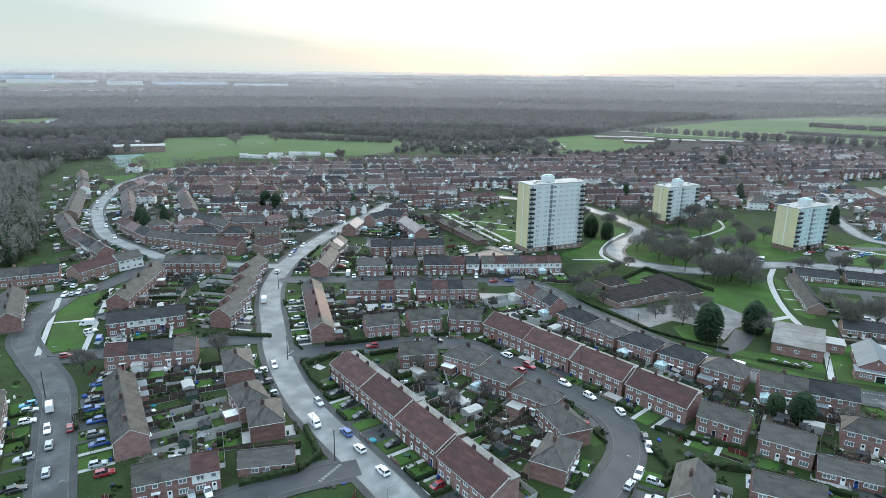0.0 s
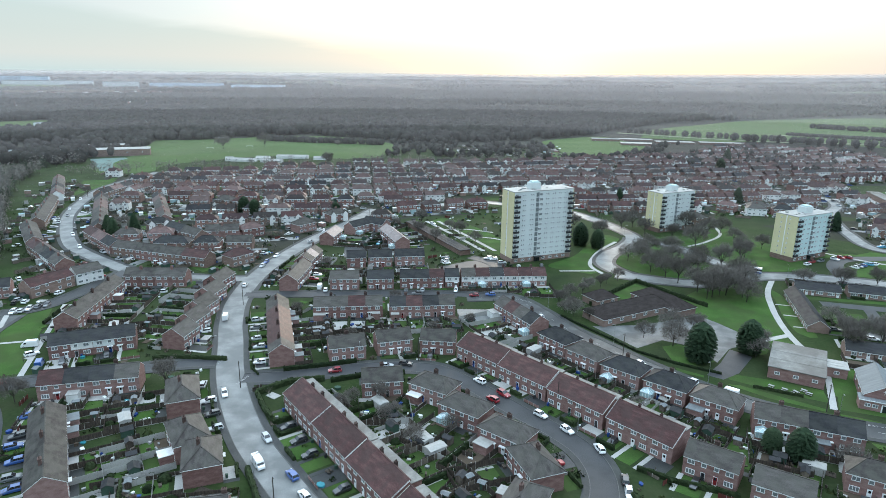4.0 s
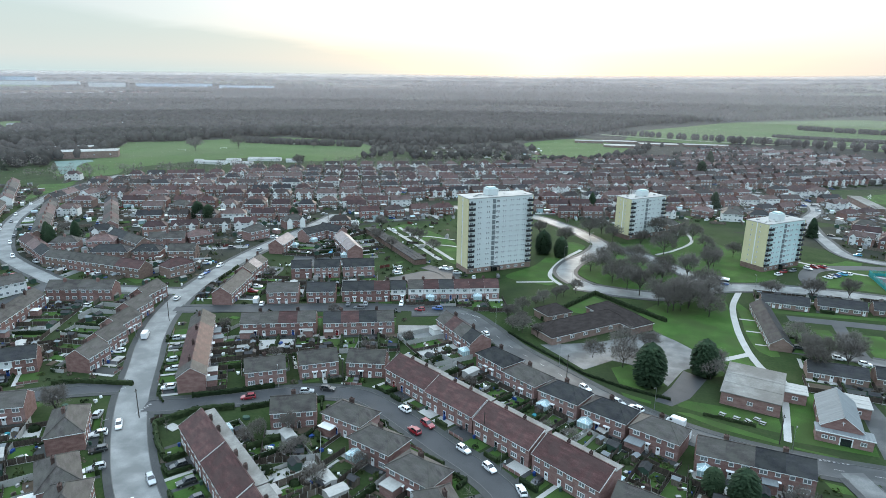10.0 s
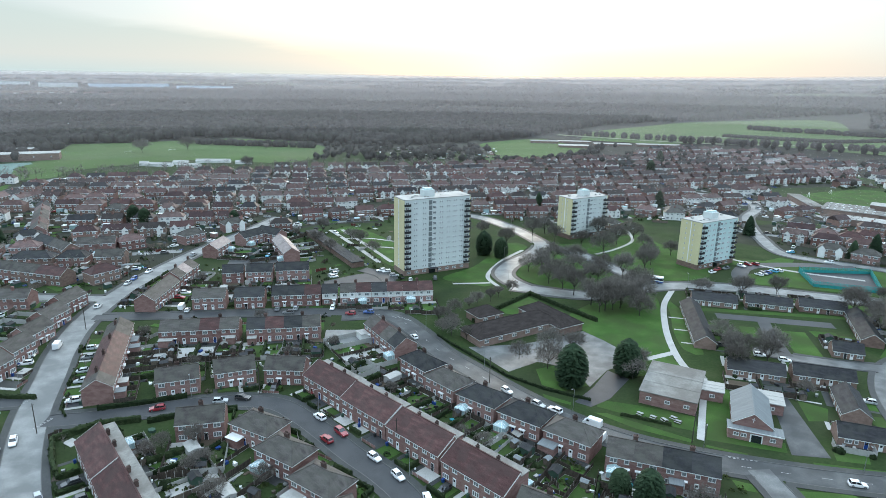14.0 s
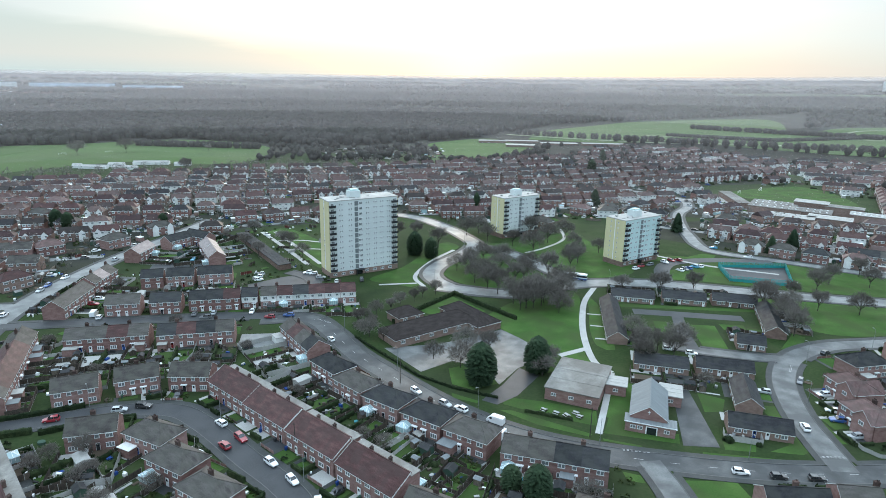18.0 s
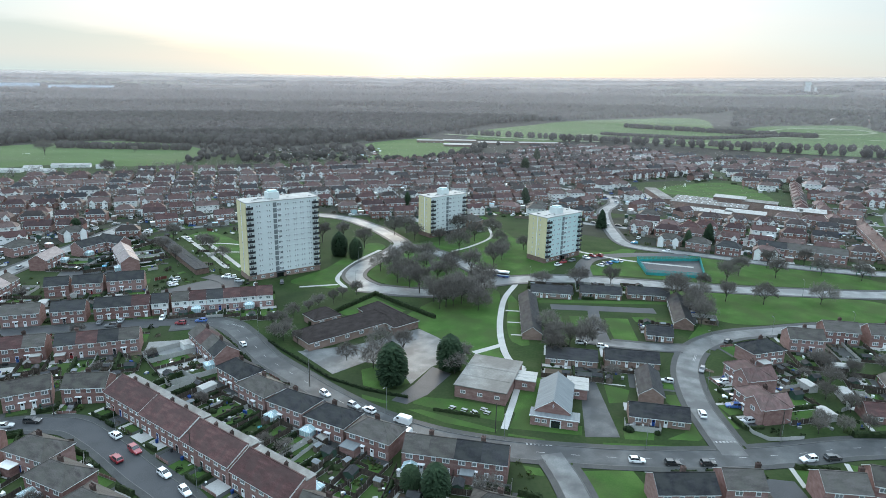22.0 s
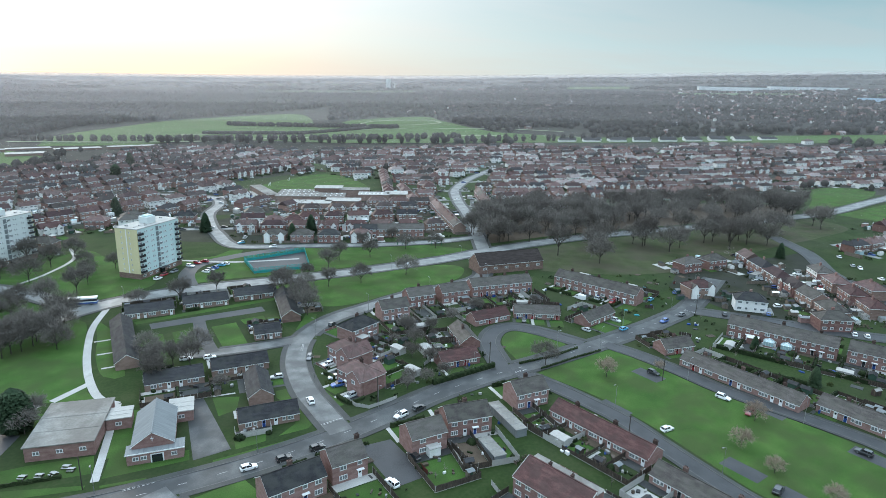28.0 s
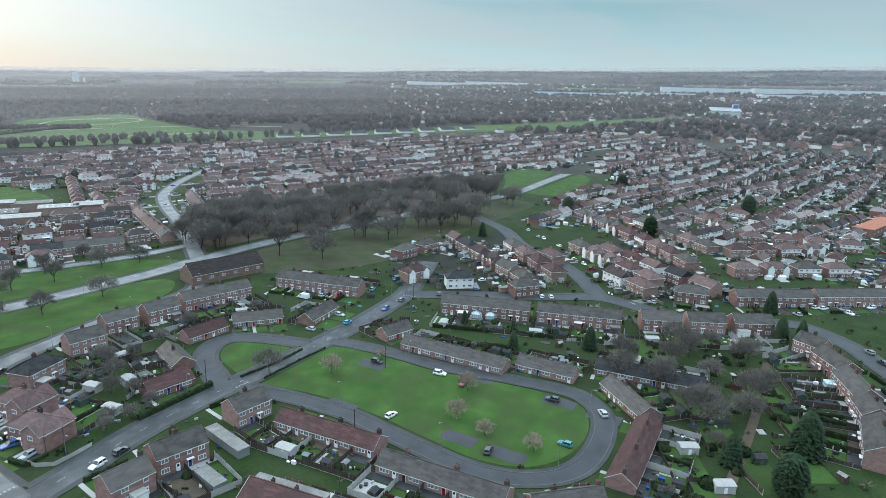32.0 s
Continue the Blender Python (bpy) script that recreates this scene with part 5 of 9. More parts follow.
cross.matrix_basis = pose(134.5, 177.3, 5.3, 0, 0, -26)
tagged(cross, "small white cross on the church gable wall", "cross")
box_building("church_annexe", 134.6, 199.4, -26, 6, 6, 3.2, "small brick annexe with a white flat roof beside the church", windows=1)
box_building("church_annexe", 148.4, 192.4, -26, 6, 7.5, 3.2, "brick annexe with a pale flat roof beside the church", windows=1)
# far school, warehouses and large far blocks
for q in ((-342, 705, 22, 60, 22, 7, 4), (-420, 690, 22, 70, 16, 6, 4), (-385, 735, 22, 60, 14, 7, 0), (240, 905, -10, 38, 16, 6, 4), (285, 915, -8, 46, 14, 5, 4), (330, 885, -8, 50, 16, 5, 4), (390, 870, -10, 60, 14, 6, 0), (270, 860, -10, 40, 18, 5, 0)):
    box_building("far_school_block", *q[:6], "pale flat-roofed school block beyond the houses", BRICK_BROWN, FLAT_ROOF if q[0] % 4 else METAL_ROOF, q[6])
for q in ((355, 446, -42, 34, 16, 5), (374, 437, -42, 30, 18, 4), (366, 462, -42, 30, 14, 4.5), (348, 420, -42, 30, 14, 4), (388, 452, -42, 22, 14, 7), (402, 436, -42, 24, 12, 6), (372, 412, -42, 26, 14, 4), (404, 414, -42, 24, 14, 5), (420, 405, -42, 18, 16, 5), (349, 488, 75, 52, 9, 4)):
    box_building("school_block", *q, "flat-roofed school block with a stained roof among houses", BRICK_BROWN, FELT if q[0] % 4 else FLAT_ROOF, 0)
rooflights = Shape()
for x, y, a, L, D, h in ((355, 446, -42, 34, 16, 5), (374, 437, -42, 30, 18, 4), (366, 462, -42, 30, 14, 4.5), (404, 414, -42, 24, 14, 5)):
    for k in range(14):
        u, v = (k % 7 - 3) * L / 7.5, (k // 7 - .5) * D / 2
        rooflights.box(u - .6, u + .6, v - .4, v + .4, h + .24, h + .6, UPVC, pose(x, y, 0, 0, 0, a))
thing("school_rooflights", 0, 0, 0, 0, "rows of white rooflights on the school's flat roofs", "rooflight", kind="stuff", data=rooflights.mesh("school_rooflights"))
patch("school_court", "pale wet concrete yard beside the school", [(343, 508), (356, 512), (346, 440), (334, 436), (330, 470)], CONCRETE, 0.05, curved=False)
box_building("red_roof_depot", 598, -120, -30, 60, 12, 6, "long brick building with an orange tiled roof", BRICK, ROOF_CLAY, 8)


def far_shed(x, y, turn, L, D, h, mat, label):
    s = Shape()
    s.box(-L / 2, L / 2, -D / 2, D / 2, 0, h, mat)
    s.box(-L / 2, L / 2, -D / 2 + 2, D / 2 - 2, h, h + h * 0.12, METAL_ROOF)
    thing("warehouse", x, y, land(x, y), turn, label, "warehouse", data=s.mesh("warehouse"))


PALE_BLUE = material("pale_blue_sheet", [(0.42, 0.55, 0.68), (0.48, 0.61, 0.72)], 0.01, 0.6)
PALE_GREY = material("pale_grey_sheet", [(0.52, 0.56, 0.57), (0.62, 0.66, 0.66)], 0.01, 0.6)
for q in ((-955, 2460, 28, 260, 60, 22, PALE_BLUE), (-690, 2480, 10, 195, 50, 17, PALE_BLUE), (-1150, 2350, 40, 110, 50, 26, PALE_GREY), (-1720, 2620, 25, 260, 60, 34, PALE_BLUE), (-1500, 2500, 25, 300, 40, 20, PALE_GREY), (-516, 1032, 14, 120, 18, 8, PALE_GREY), (-590, 1000, 14, 50, 20, 6, PALE_GREY),
          (2150, 300, -80, 260, 60, 20, PALE_BLUE), (2200, 60, -80, 220, 60, 20, PALE_GREY), (2360, -100, -85, 300, 60, 34, PALE_GREY), (2300, -430, -85, 420, 60, 30, PALE_GREY), (2150, -330, -80, 220, 50, 18, PALE_GREY), (2600, 900, -60, 300, 50, 26, PALE_GREY), (2700, 700, -60, 260, 50, 26, PALE_GREY), (1168, 95, -85, 92, 30, 9, YELLOW_CLAD), (1200, 20, -85, 60, 30, 10, RENDER_WHITE), (1330, 30, -85, 60, 20, 8, RENDER_WHITE), (1390, -40, -85, 50, 20, 8, BRICK)):
    far_shed(*q[:5], q[5] * (0.5 if q[0] > 1000 else 0.8), q[6], "long pale warehouse on the far plain")
s = Shape()
for k in range(2):
    s.box(-11 + k * 34, (11 if k == 0 else 31), -6, 6, 0, 36 - k * 18, RENDER_WHITE)
thing("far_tower", 1985, 2195, land(1985, 2195) + 6, -42, "pale tower block on the wooded horizon", "apartment building", data=s.mesh("far_tower"))
s = Shape()
s.box(-35, 35, -14, 14, 0, 18, MINT_CLAD)
s.face([(-38, -18, 20), (38, -18, 20), (38, 16, 31), (-38, 16, 31)], RENDER_WHITE)
s.face([(-38, 16, 31), (38, 16, 31), (38, -18, 20), (-38, -18, 20)], PALE_GREY)
s.box(20, 36, 10, 18, 0, 42, BLUE_CLAD)
s.box(22, 34, 8, 10, 20, 40, PAINTS["blue"])
s.v = [(a * 0.8, b * 0.8, c * 0.62) for a, b, c in s.v]
thing("grandstand", 1553, -90, land(1553, -90), -82, "glass and white racecourse grandstand far beyond the houses", "grandstand", data=s.mesh("grandstand"))
# low stable rows by the racecourse
for k in range(26):
    bx, by = 905 + k * 9.5 + rnd.uniform(-3, 3), 560 - k * 9.0 + (k % 3) * 14
    s = Shape()
    wall_shape(s, 26, 9, 3, 5, "gable", RENDER_WHITE)
    row = thing("stable_row", bx, by, land(bx, by), -43, "low stable row with dark roof by the racecourse", "stable", "stable rows", data=shared("stable_wall", lambda: s.mesh("wall")))
    part("roof", roof_mesh(26, 9, 3, 5, "gable", ROOF_DARK), row)

# ---- mid-distance and far houses ----


def near_house(x, y, gap=12.0):
    return any(abs(h[0] - x) < h[3] / 2 + gap and abs(h[1] - y) < h[3] / 2 + gap and clear_of(h, x, y) < gap * 0.62 for h in HOUSES)


def clear_of(h, x, y):
    """Distance from a point to a house's footprint."""
    c, s = math.cos(radians(h[2])), math.sin(radians(h[2]))
    dx, dy = x - h[0], y - h[1]
    u, v = abs(dx * c + dy * s) - h[3] / 2, abs(-dx * s + dy * c) - h[4] / 2
    return math.hypot(max(u, 0), max(v, 0)) if (u > 0 or v > 0) else max(u, v)


def far_wall(L, D, roof, walls, lower, white_gable):
    def make():
        s = Shape()
        e, r = 5.0, 7.6
        wall_shape(s, L, D, e, r, roof, walls)
        if lower is not None:
            for sy in (-1, 1):
                s.box(-L / 2 - 0.03, L / 2 + 0.03, sy * D / 2 - 0.03, sy * D / 2 + 0.03, 2.6, 5.0, lower)
        for sy in (-1, 1):
            y = sy * (D / 2 + 0.05)
            for k in (-0.36, -0.14, 0.14, 0.36):
                for z, h in ((1.4, 1.2), (4.0, 1.05)):
                    w = 1.9 if abs(k) > 0.2 else 1.2
                    s.box(k * L - w / 2, k * L + w / 2, min(y, y - sy * 0.1), max(y, y - sy * 0.1), z - h / 2, z + h / 2, UPVC, bottom=True)
                    g0, g1 = k * L - w / 2 + 0.15, k * L + w / 2 - 0.15
                    q = [(g0, y + sy * 0.02, z - h / 2 + 0.15), (g1, y + sy * 0.02, z - h / 2 + 0.15), (g1, y + sy * 0.02, z + h / 2 - 0.15), (g0, y + sy * 0.02, z + h / 2 - 0.15)]
                    s.face(q if sy < 0 else q[::-1], NET_GLASS)
        s.box(-0.5, 0.5, 0.3, 1.0, 6.0, 8.7, BRICK)
        if white_gable:
            for k in (-0.32, 0.32):
                x0 = k * L
                s.box(x0 - 1.6, x0 + 1.6, -D / 2 - 0.7, -D / 2, 0, 5.0, RENDER_WHITE)
                s.face([(x0 - 1.6, -D / 2 - 0.7, 5.0), (x0 + 1.6, -D / 2 - 0.7, 5.0), (x0, -D / 2 - 0.7, 6.7)], RENDER_WHITE)
                s.face([(x0 - 1.8, -D / 2 - 0.8, 4.85), (x0, -D / 2 - 0.8, 6.85), (x0, 0, 6.85), (x0 - 1.8, -D / 4, 4.85)][::-1], ROOF_BROWN)
                s.face([(x0 + 1.8, -D / 2 - 0.8, 4.85), (x0, -D / 2 - 0.8, 6.85), (x0, 0, 6.85), (x0 + 1.8, -D / 4, 4.85)], ROOF_BROWN)
        return s.mesh("wall")
    return shared(("far_wall", L, D, roof, walls.name, lower.name if lower else "", white_gable), make)


clutter = Shape()
rq = random.Random(23)


def shrub_into(sh, x, y, z, size, mat, n=22, tall=1.0):
    """A loose clump of leaf sprays."""
    for _ in range(n):
        a, f = rq.uniform(0, 2 * math.pi), rq.uniform(-0.1, 1)
        q, r = math.sqrt(1 - f * f), size * rq.uniform(0.5, 1.1)
        cx, cy, cz = x + math.cos(a) * q * r, y + math.sin(a) * q * r, z + max(0.08, f * r * tall)
        k = size * 0.24
        u = [rq.uniform(-k, k) for _i in range(3)]
        v = [rq.uniform(-k, k) for _i in range(3)]
        sh.face([(cx - u[0] - v[0], cy - u[1] - v[1], cz - u[2] - v[2]), (cx + u[0] - v[0], cy + u[1] - v[1], cz + u[2] - v[2]),
                 (cx + u[0] + v[0], cy + u[1] + v[1], cz + u[2] + v[2]), (cx - u[0] + v[0], cy - u[1] + v[1], cz - u[2] + v[2])], mat)


def hut_into(sh, m, w, d, e, r, wall, roof):
    """A small gabled hut with an overhanging roof."""
    P = lambda a, b, c: tuple(m @ Vector((a, b, c)))
    sh.box(-w, w, -d, d, 0, e, wall, m)
    for sx in (-1, 1):
        q = [P(sx * w, -d, e), P(sx * w, d, e), P(sx * w, 0, r)]
        sh.face(q if sx > 0 else q[::-1], wall)
    sh.face([P(-w - .12, -d - .15, e - .06), P(w + .12, -d - .15, e - .06), P(w + .12, 0, r + .06), P(-w - .12, 0, r + .06)], roof)
    sh.face([P(w + .12, d + .15, e - .06), P(-w - .12, d + .15, e - .06), P(-w - .12, 0, r + .06), P(w + .12, 0, r + .06)], roof)


def far_car_into(sh, m, paint):
    sh.box(-2.1, 2.1, -0.86, 0.86, 0.22, 0.88, paint, m)
    sh.box(-1.75, 0.75, -0.76, 0.76, 0.88, 1.36, GLASS, m)
    sh.box(-1.5, 0.3, -0.70, 0.70, 1.36, 1.43, paint, m)


def litter(x, y, z, spread, n, ang=None):
    """Sheds, lean-tos, parked cars, hedges and paving between far houses."""
    near = math.hypot(x, y) < 650
    for _ in range(n):
        px, py = x + rnd.uniform(-spread, spread), y + rnd.uniform(-spread, spread)
        if math.hypot(px, py) < 700 and on_road(Vector((px, py)), margin=2.6):
            continue
        k = rnd.random()
        m = pose(px, py, z, 0, 0, rnd.uniform(0, 180) if ang is None else ang + rnd.choice([0, 90, 90]) + rnd.uniform(-4, 4))
        if k < 0.06:
            hut_into(clutter, m, rq.uniform(1.0, 1.8), rq.uniform(0.8, 1.2), 1.8, 2.3, rq.choice([RENDER_WHITE, UPVC, TIMBER]), rq.choice([CONSERVATORY_GLASS, UPVC, FLAT_ROOF]))
        elif k < 0.26:
            hut_into(clutter, m, rq.uniform(1.1, 1.8), rq.uniform(0.8, 1.3), 1.8, 2.3, rq.choice([TIMBER, SHED_GREEN, CONCRETE]), rq.choice([DARK_TRIM, ROOF_DARK, FELT, METAL_ROOF]))
        elif k < 0.60:
            if near:
                mt = rq.choice([HEDGE, HEDGE, OLIVE_LEAF, DRY_STEMS])
                for q in range(rq.choice([1, 2, 3])):
                    c = m @ Vector((q * 1.5, rq.uniform(-.4, .4), 0))
                    shrub_into(clutter, c.x, c.y, z, rq.uniform(0.8, 1.9), mt, 12)
            else:
                clutter.box(-rnd.uniform(2, 5), 3, -0.7, 0.7, 0, rnd.uniform(1.2, 2.2), HEDGE, m)
        elif k < 0.72:
            clutter.box(-5, 5, -0.05, 0.05, 0, 1.6, TIMBER, m)
        elif k < 0.83:
            far_car_into(clutter, m, rnd.choice([PAINTS["white"], PAINTS["white"], PAINTS["silver"], PAINTS["black"], PAINTS["red"], PAINTS["blue"]]))
        elif k < 0.95:
            clutter.box(-5, 5, -2.4, 2.4, 0.02, 0.05 + rnd.uniform(0, 0.08), rnd.choice([CONCRETE, CONCRETE, ROAD_PALE, GRASS, GRASS]), m)
        else:
            clutter.box(-2.0, 2.0, -1.3, 1.3, 0, 2.2, rnd.choice([BRICK, CONCRETE, BRICK_BROWN]), m)
            clutter.box(-2.1, 2.1, -1.4, 1.4, 2.2, 2.35, rnd.choice([FLAT_ROOF, RENDER_WHITE, METAL_ROOF]), m)


FAR_LABELS = {"hip": "brick pair of houses with a hipped tiled roof", "gable": "brick pair of houses with a gabled tiled roof"}


def far_house(x, y, turn, roof="hip", L=13.0, D=8.0, pale=0.15, gabled=0.2):
    HOUSES.append((x, y, turn, L, D, 0, False))
    tiles = rnd.choice([ROOF_BROWN, ROOF_BROWN, ROOF_BROWN, ROOF_RED, ROOF_DARK, ROOF_WARM] if x < 380 else [ROOF_BROWN, ROOF_RED, ROOF_WARM, ROOF_WARM])
    t = rnd.random()
    walls, lower = (RENDER_WHITE, None) if t < pale else ((BRICK, RENDER_WHITE) if t < pale * 2 else (BRICK if rnd.random() < 0.45 else BRICK_BROWN, None))
    wg = rnd.random() < gabled
    label = ("white rendered pair of houses with a tiled roof" if walls is RENDER_WHITE else FAR_LABELS[roof])
    if math.hypot(x, y) < 620:
        litter(x, y, 0.0, 15, 14, turn)
    top = thing("house", x, y, land(x, y), turn, label, "house", "distant estate houses", data=far_wall(L, D, roof, walls, lower, wg))
    part("roof", roof_mesh(L, D, 5.0, 7.6, roof, tiles), top)
    return top


def row_of(x0, y0, x1, y1, pitch, make):
    d = math.hypot(x1 - x0, y1 - y0)
    n = max(1, round(d / pitch))
    a = math.degrees(math.atan2(y1 - y0, x1 - x0))
    for k in range(n):
        t = (k + 0.5) / n
        make(x0 + (x1 - x0) * t, y0 + (y1 - y0) * t, a, d / n)


def facing(x, y, a):
    """Turn a house so that its front looks to the nearest road."""
    best, where = 1e9, None
    for pts, half in ALL_LINES:
        d = ((pts - (x, y)) ** 2).sum(1)
        if d.min() < best:
            best, where = d.min(), pts[d.argmin()]
    c, s = math.cos(radians(a)), math.sin(radians(a))
    return a if -(where[0] - x) * s + (where[1] - y) * c < 0 else a + 180


def terrace_row(x0, y0, x1, y1):
    def one(x, y, a, u):
        far_house(x, y, facing(x, y, a), "gable", round(u - 0.1, 1), 7.8, pale=0.03, gabled=0.0)
    row_of(x0, y0, x1, y1, 13.5, one)


def semi_row(x0, y0, x1, y1):
    row_of(x0, y0, x1, y1, 16.5, lambda x, y, a, u: far_house(x, y, facing(x, y, a), "hip", 12.6, 8.2, pale=0.03 if x < 380 else 0.12, gabled=0.25) if not near_house(x, y, 9) else None)


for ends in ((-302, 524, -260, 450), (-258, 441, -225, 371), (-226, 365, -199, 328), (-197, 325, -162, 291), (-230, 452, -182, 358), (-184, 353, -154, 323), (-154, 323, -101, 305), (-236, 459, -233, 500), (-220, 473, -216, 495), (-160, 259, -152, 276), (-151, 277, -144, 286), (-127, 277, -101, 278), (-187, 253, -167, 262), (-192, 456, -156, 383), (-145, 366, -120, 346), (424, 368, 369, 289),):
    terrace_row(*ends)
for ends in ((433, 322, 410, 292), (446, 330, 484, 372), (315, 327, 349, 301)):
    terrace_row(*ends)
for ends in ((443, 108, 386, 68), (456, 72, 395, 23), (552, 81, 491, 38), (491, 36, 435, 6), (555, 49, 477, -7), (589, 7, 548, -19), (605, -24, 589, -55), (476, -12, 505, -68), (435, -10, 461, -72), (519, -22, 523, -95), (453, 13, 440, -4), (391, 159, 423, 146), (353, 142, 372, 129), (358, 119, 365, 106), (357, 88, 368, 75), (448, 109, 417, 73), (167, 413, 175, 404), (206, 452, 214, 445), (220, 440, 231, 437), (236, 439, 249, 435), (251, 433, 263, 424), (291, 414, 302, 409), (288, 384, 307, 368),):
    semi_row(*ends)
for ends in ((267, 352, 302, 321), (305, 319, 316, 310), (204, 450, 221, 454), (222, 450, 240, 448), (240, 447, 254, 443), (290, 415, 308, 417), (284, 388, 312, 376), (502, 517, 420, 414), (453, 436, 413, 376), (-164, 369, -148, 379), (-163, 396, -157, 405), (-93, 306, -86, 315), (-78, 370, -66, 384), (-65, 399, -49, 410), (-189, 476, -165, 485), (-158, 486, -136, 481), (-146, 447, -120, 437), (-105, 360, -93, 369), (-98, 305, -87, 315),):
    semi_row(*ends)


ZONES = [
    ([(-200, 330), (-80, 300), (-58, 400), (-30, 450), (30, 486), (130, 520), (180, 620), (200, 712), (60, 690), (-60, 655), (-250, 580), (-285, 560), (-240, 480)], 8, 0.02, 0.15),
    ([(-64, 404), (-30, 396), (-8, 418), (30, 426), (40, 470), (32, 488), (-32, 452)], 10, 0.03, 0.15),
    ([(85, 455), (140, 430), (190, 420), (215, 480), (200, 500), (130, 515), (60, 490)], 3, 0.06, 0.25),
    ([(130, 520), (200, 500), (230, 470), (300, 425), (350, 400), (370, 440), (340, 500), (350, 560), (460, 575), (540, 700), (480, 800), (380, 840), (300, 760), (260, 740), (200, 712), (180, 620)], 12, 0.05, 0.15),
    ([(212, 405), (260, 350), (330, 310), (380, 300), (430, 330), (400, 420), (330, 400), (290, 425)], -38, 0.1, 0.3),
    ([(380, 300), (420, 330), (470, 305), (560, 275), (650, 225), (760, 200), (900, 440), (800, 570), (660, 670), (560, 700), (470, 575), (455, 470), (400, 420)], -31, 0.14, 0.5),
    ([(780, 200), (830, 130), (800, 60), (900, -80), (1110, -20), (1140, 140), (1020, 370), (900, 440)], -33, 0.4, 0.5),
    ([(500, 115), (640, 100), (800, 60), (900, -80), (1100, -60), (1000, -330), (860, -380), (620, -280), (500, -180), (420, -90), (460, -20), (540, 60)], -26, 0.38, 0.5),
    ([(-200, 236), (-168, 246), (-152, 262), (-152, 290), (-188, 288)], 20, 0.08, 0.1),
    ([(400, 72), (440, 92), (500, 122), (470, 130), (400, 160), (365, 150), (350, 112), (365, 86)], 35, 0.03, 0.1),
    ([(380, 40), (420, 60), (470, 70), (500, 40), (440, 0), (400, -10), (375, 10)], 38, 0.05, 0.15),
]
# ground sheets under the town rows, with shade between houses put into their colour
for k in (0, 1, 2, 3, 4, 9, 10):
    s = Shape()
    poly = ZONES[k][0]
    area = sum(a[0] * b[1] - b[0] * a[1] for a, b in zip(poly, poly[1:] + poly[:1]))
    s.face([(a, b, 0.004 + 0.0008 * k) for a, b in (poly if area > 0 else poly[::-1])], TOWN_GROUND)
    thing("garden_soil", 0, 0, 0, 0, "winter soil and yards between town houses, darkened for shade", "ground", kind="structure", data=s.mesh("garden_soil"))
wee = Shape()
streets = Shape()


FAR_TILES = [material("far_tile", [tuple(c * .6 for c in col), col, tuple(c * 1.5 for c in col)], 0.35, 0.55, fine=9, spec=0.1) for col in (
    (0.044, 0.026, 0.026), (0.050, 0.037, 0.035), (0.066, 0.036, 0.034), (0.026, 0.025, 0.027), (0.080, 0.048, 0.044), (0.048, 0.029, 0.028), (0.095, 0.066, 0.060), (0.032, 0.026, 0.024))]
FAR_BRICKS = [material("far_brick", [tuple(c * .7 for c in col), col, tuple(c * 1.3 for c in col)], 0.6, 0.9, fine=10) for col in (
    (0.22, 0.118, 0.102), (0.17, 0.095, 0.080), (0.25, 0.15, 0.125), (0.20, 0.135, 0.115))]


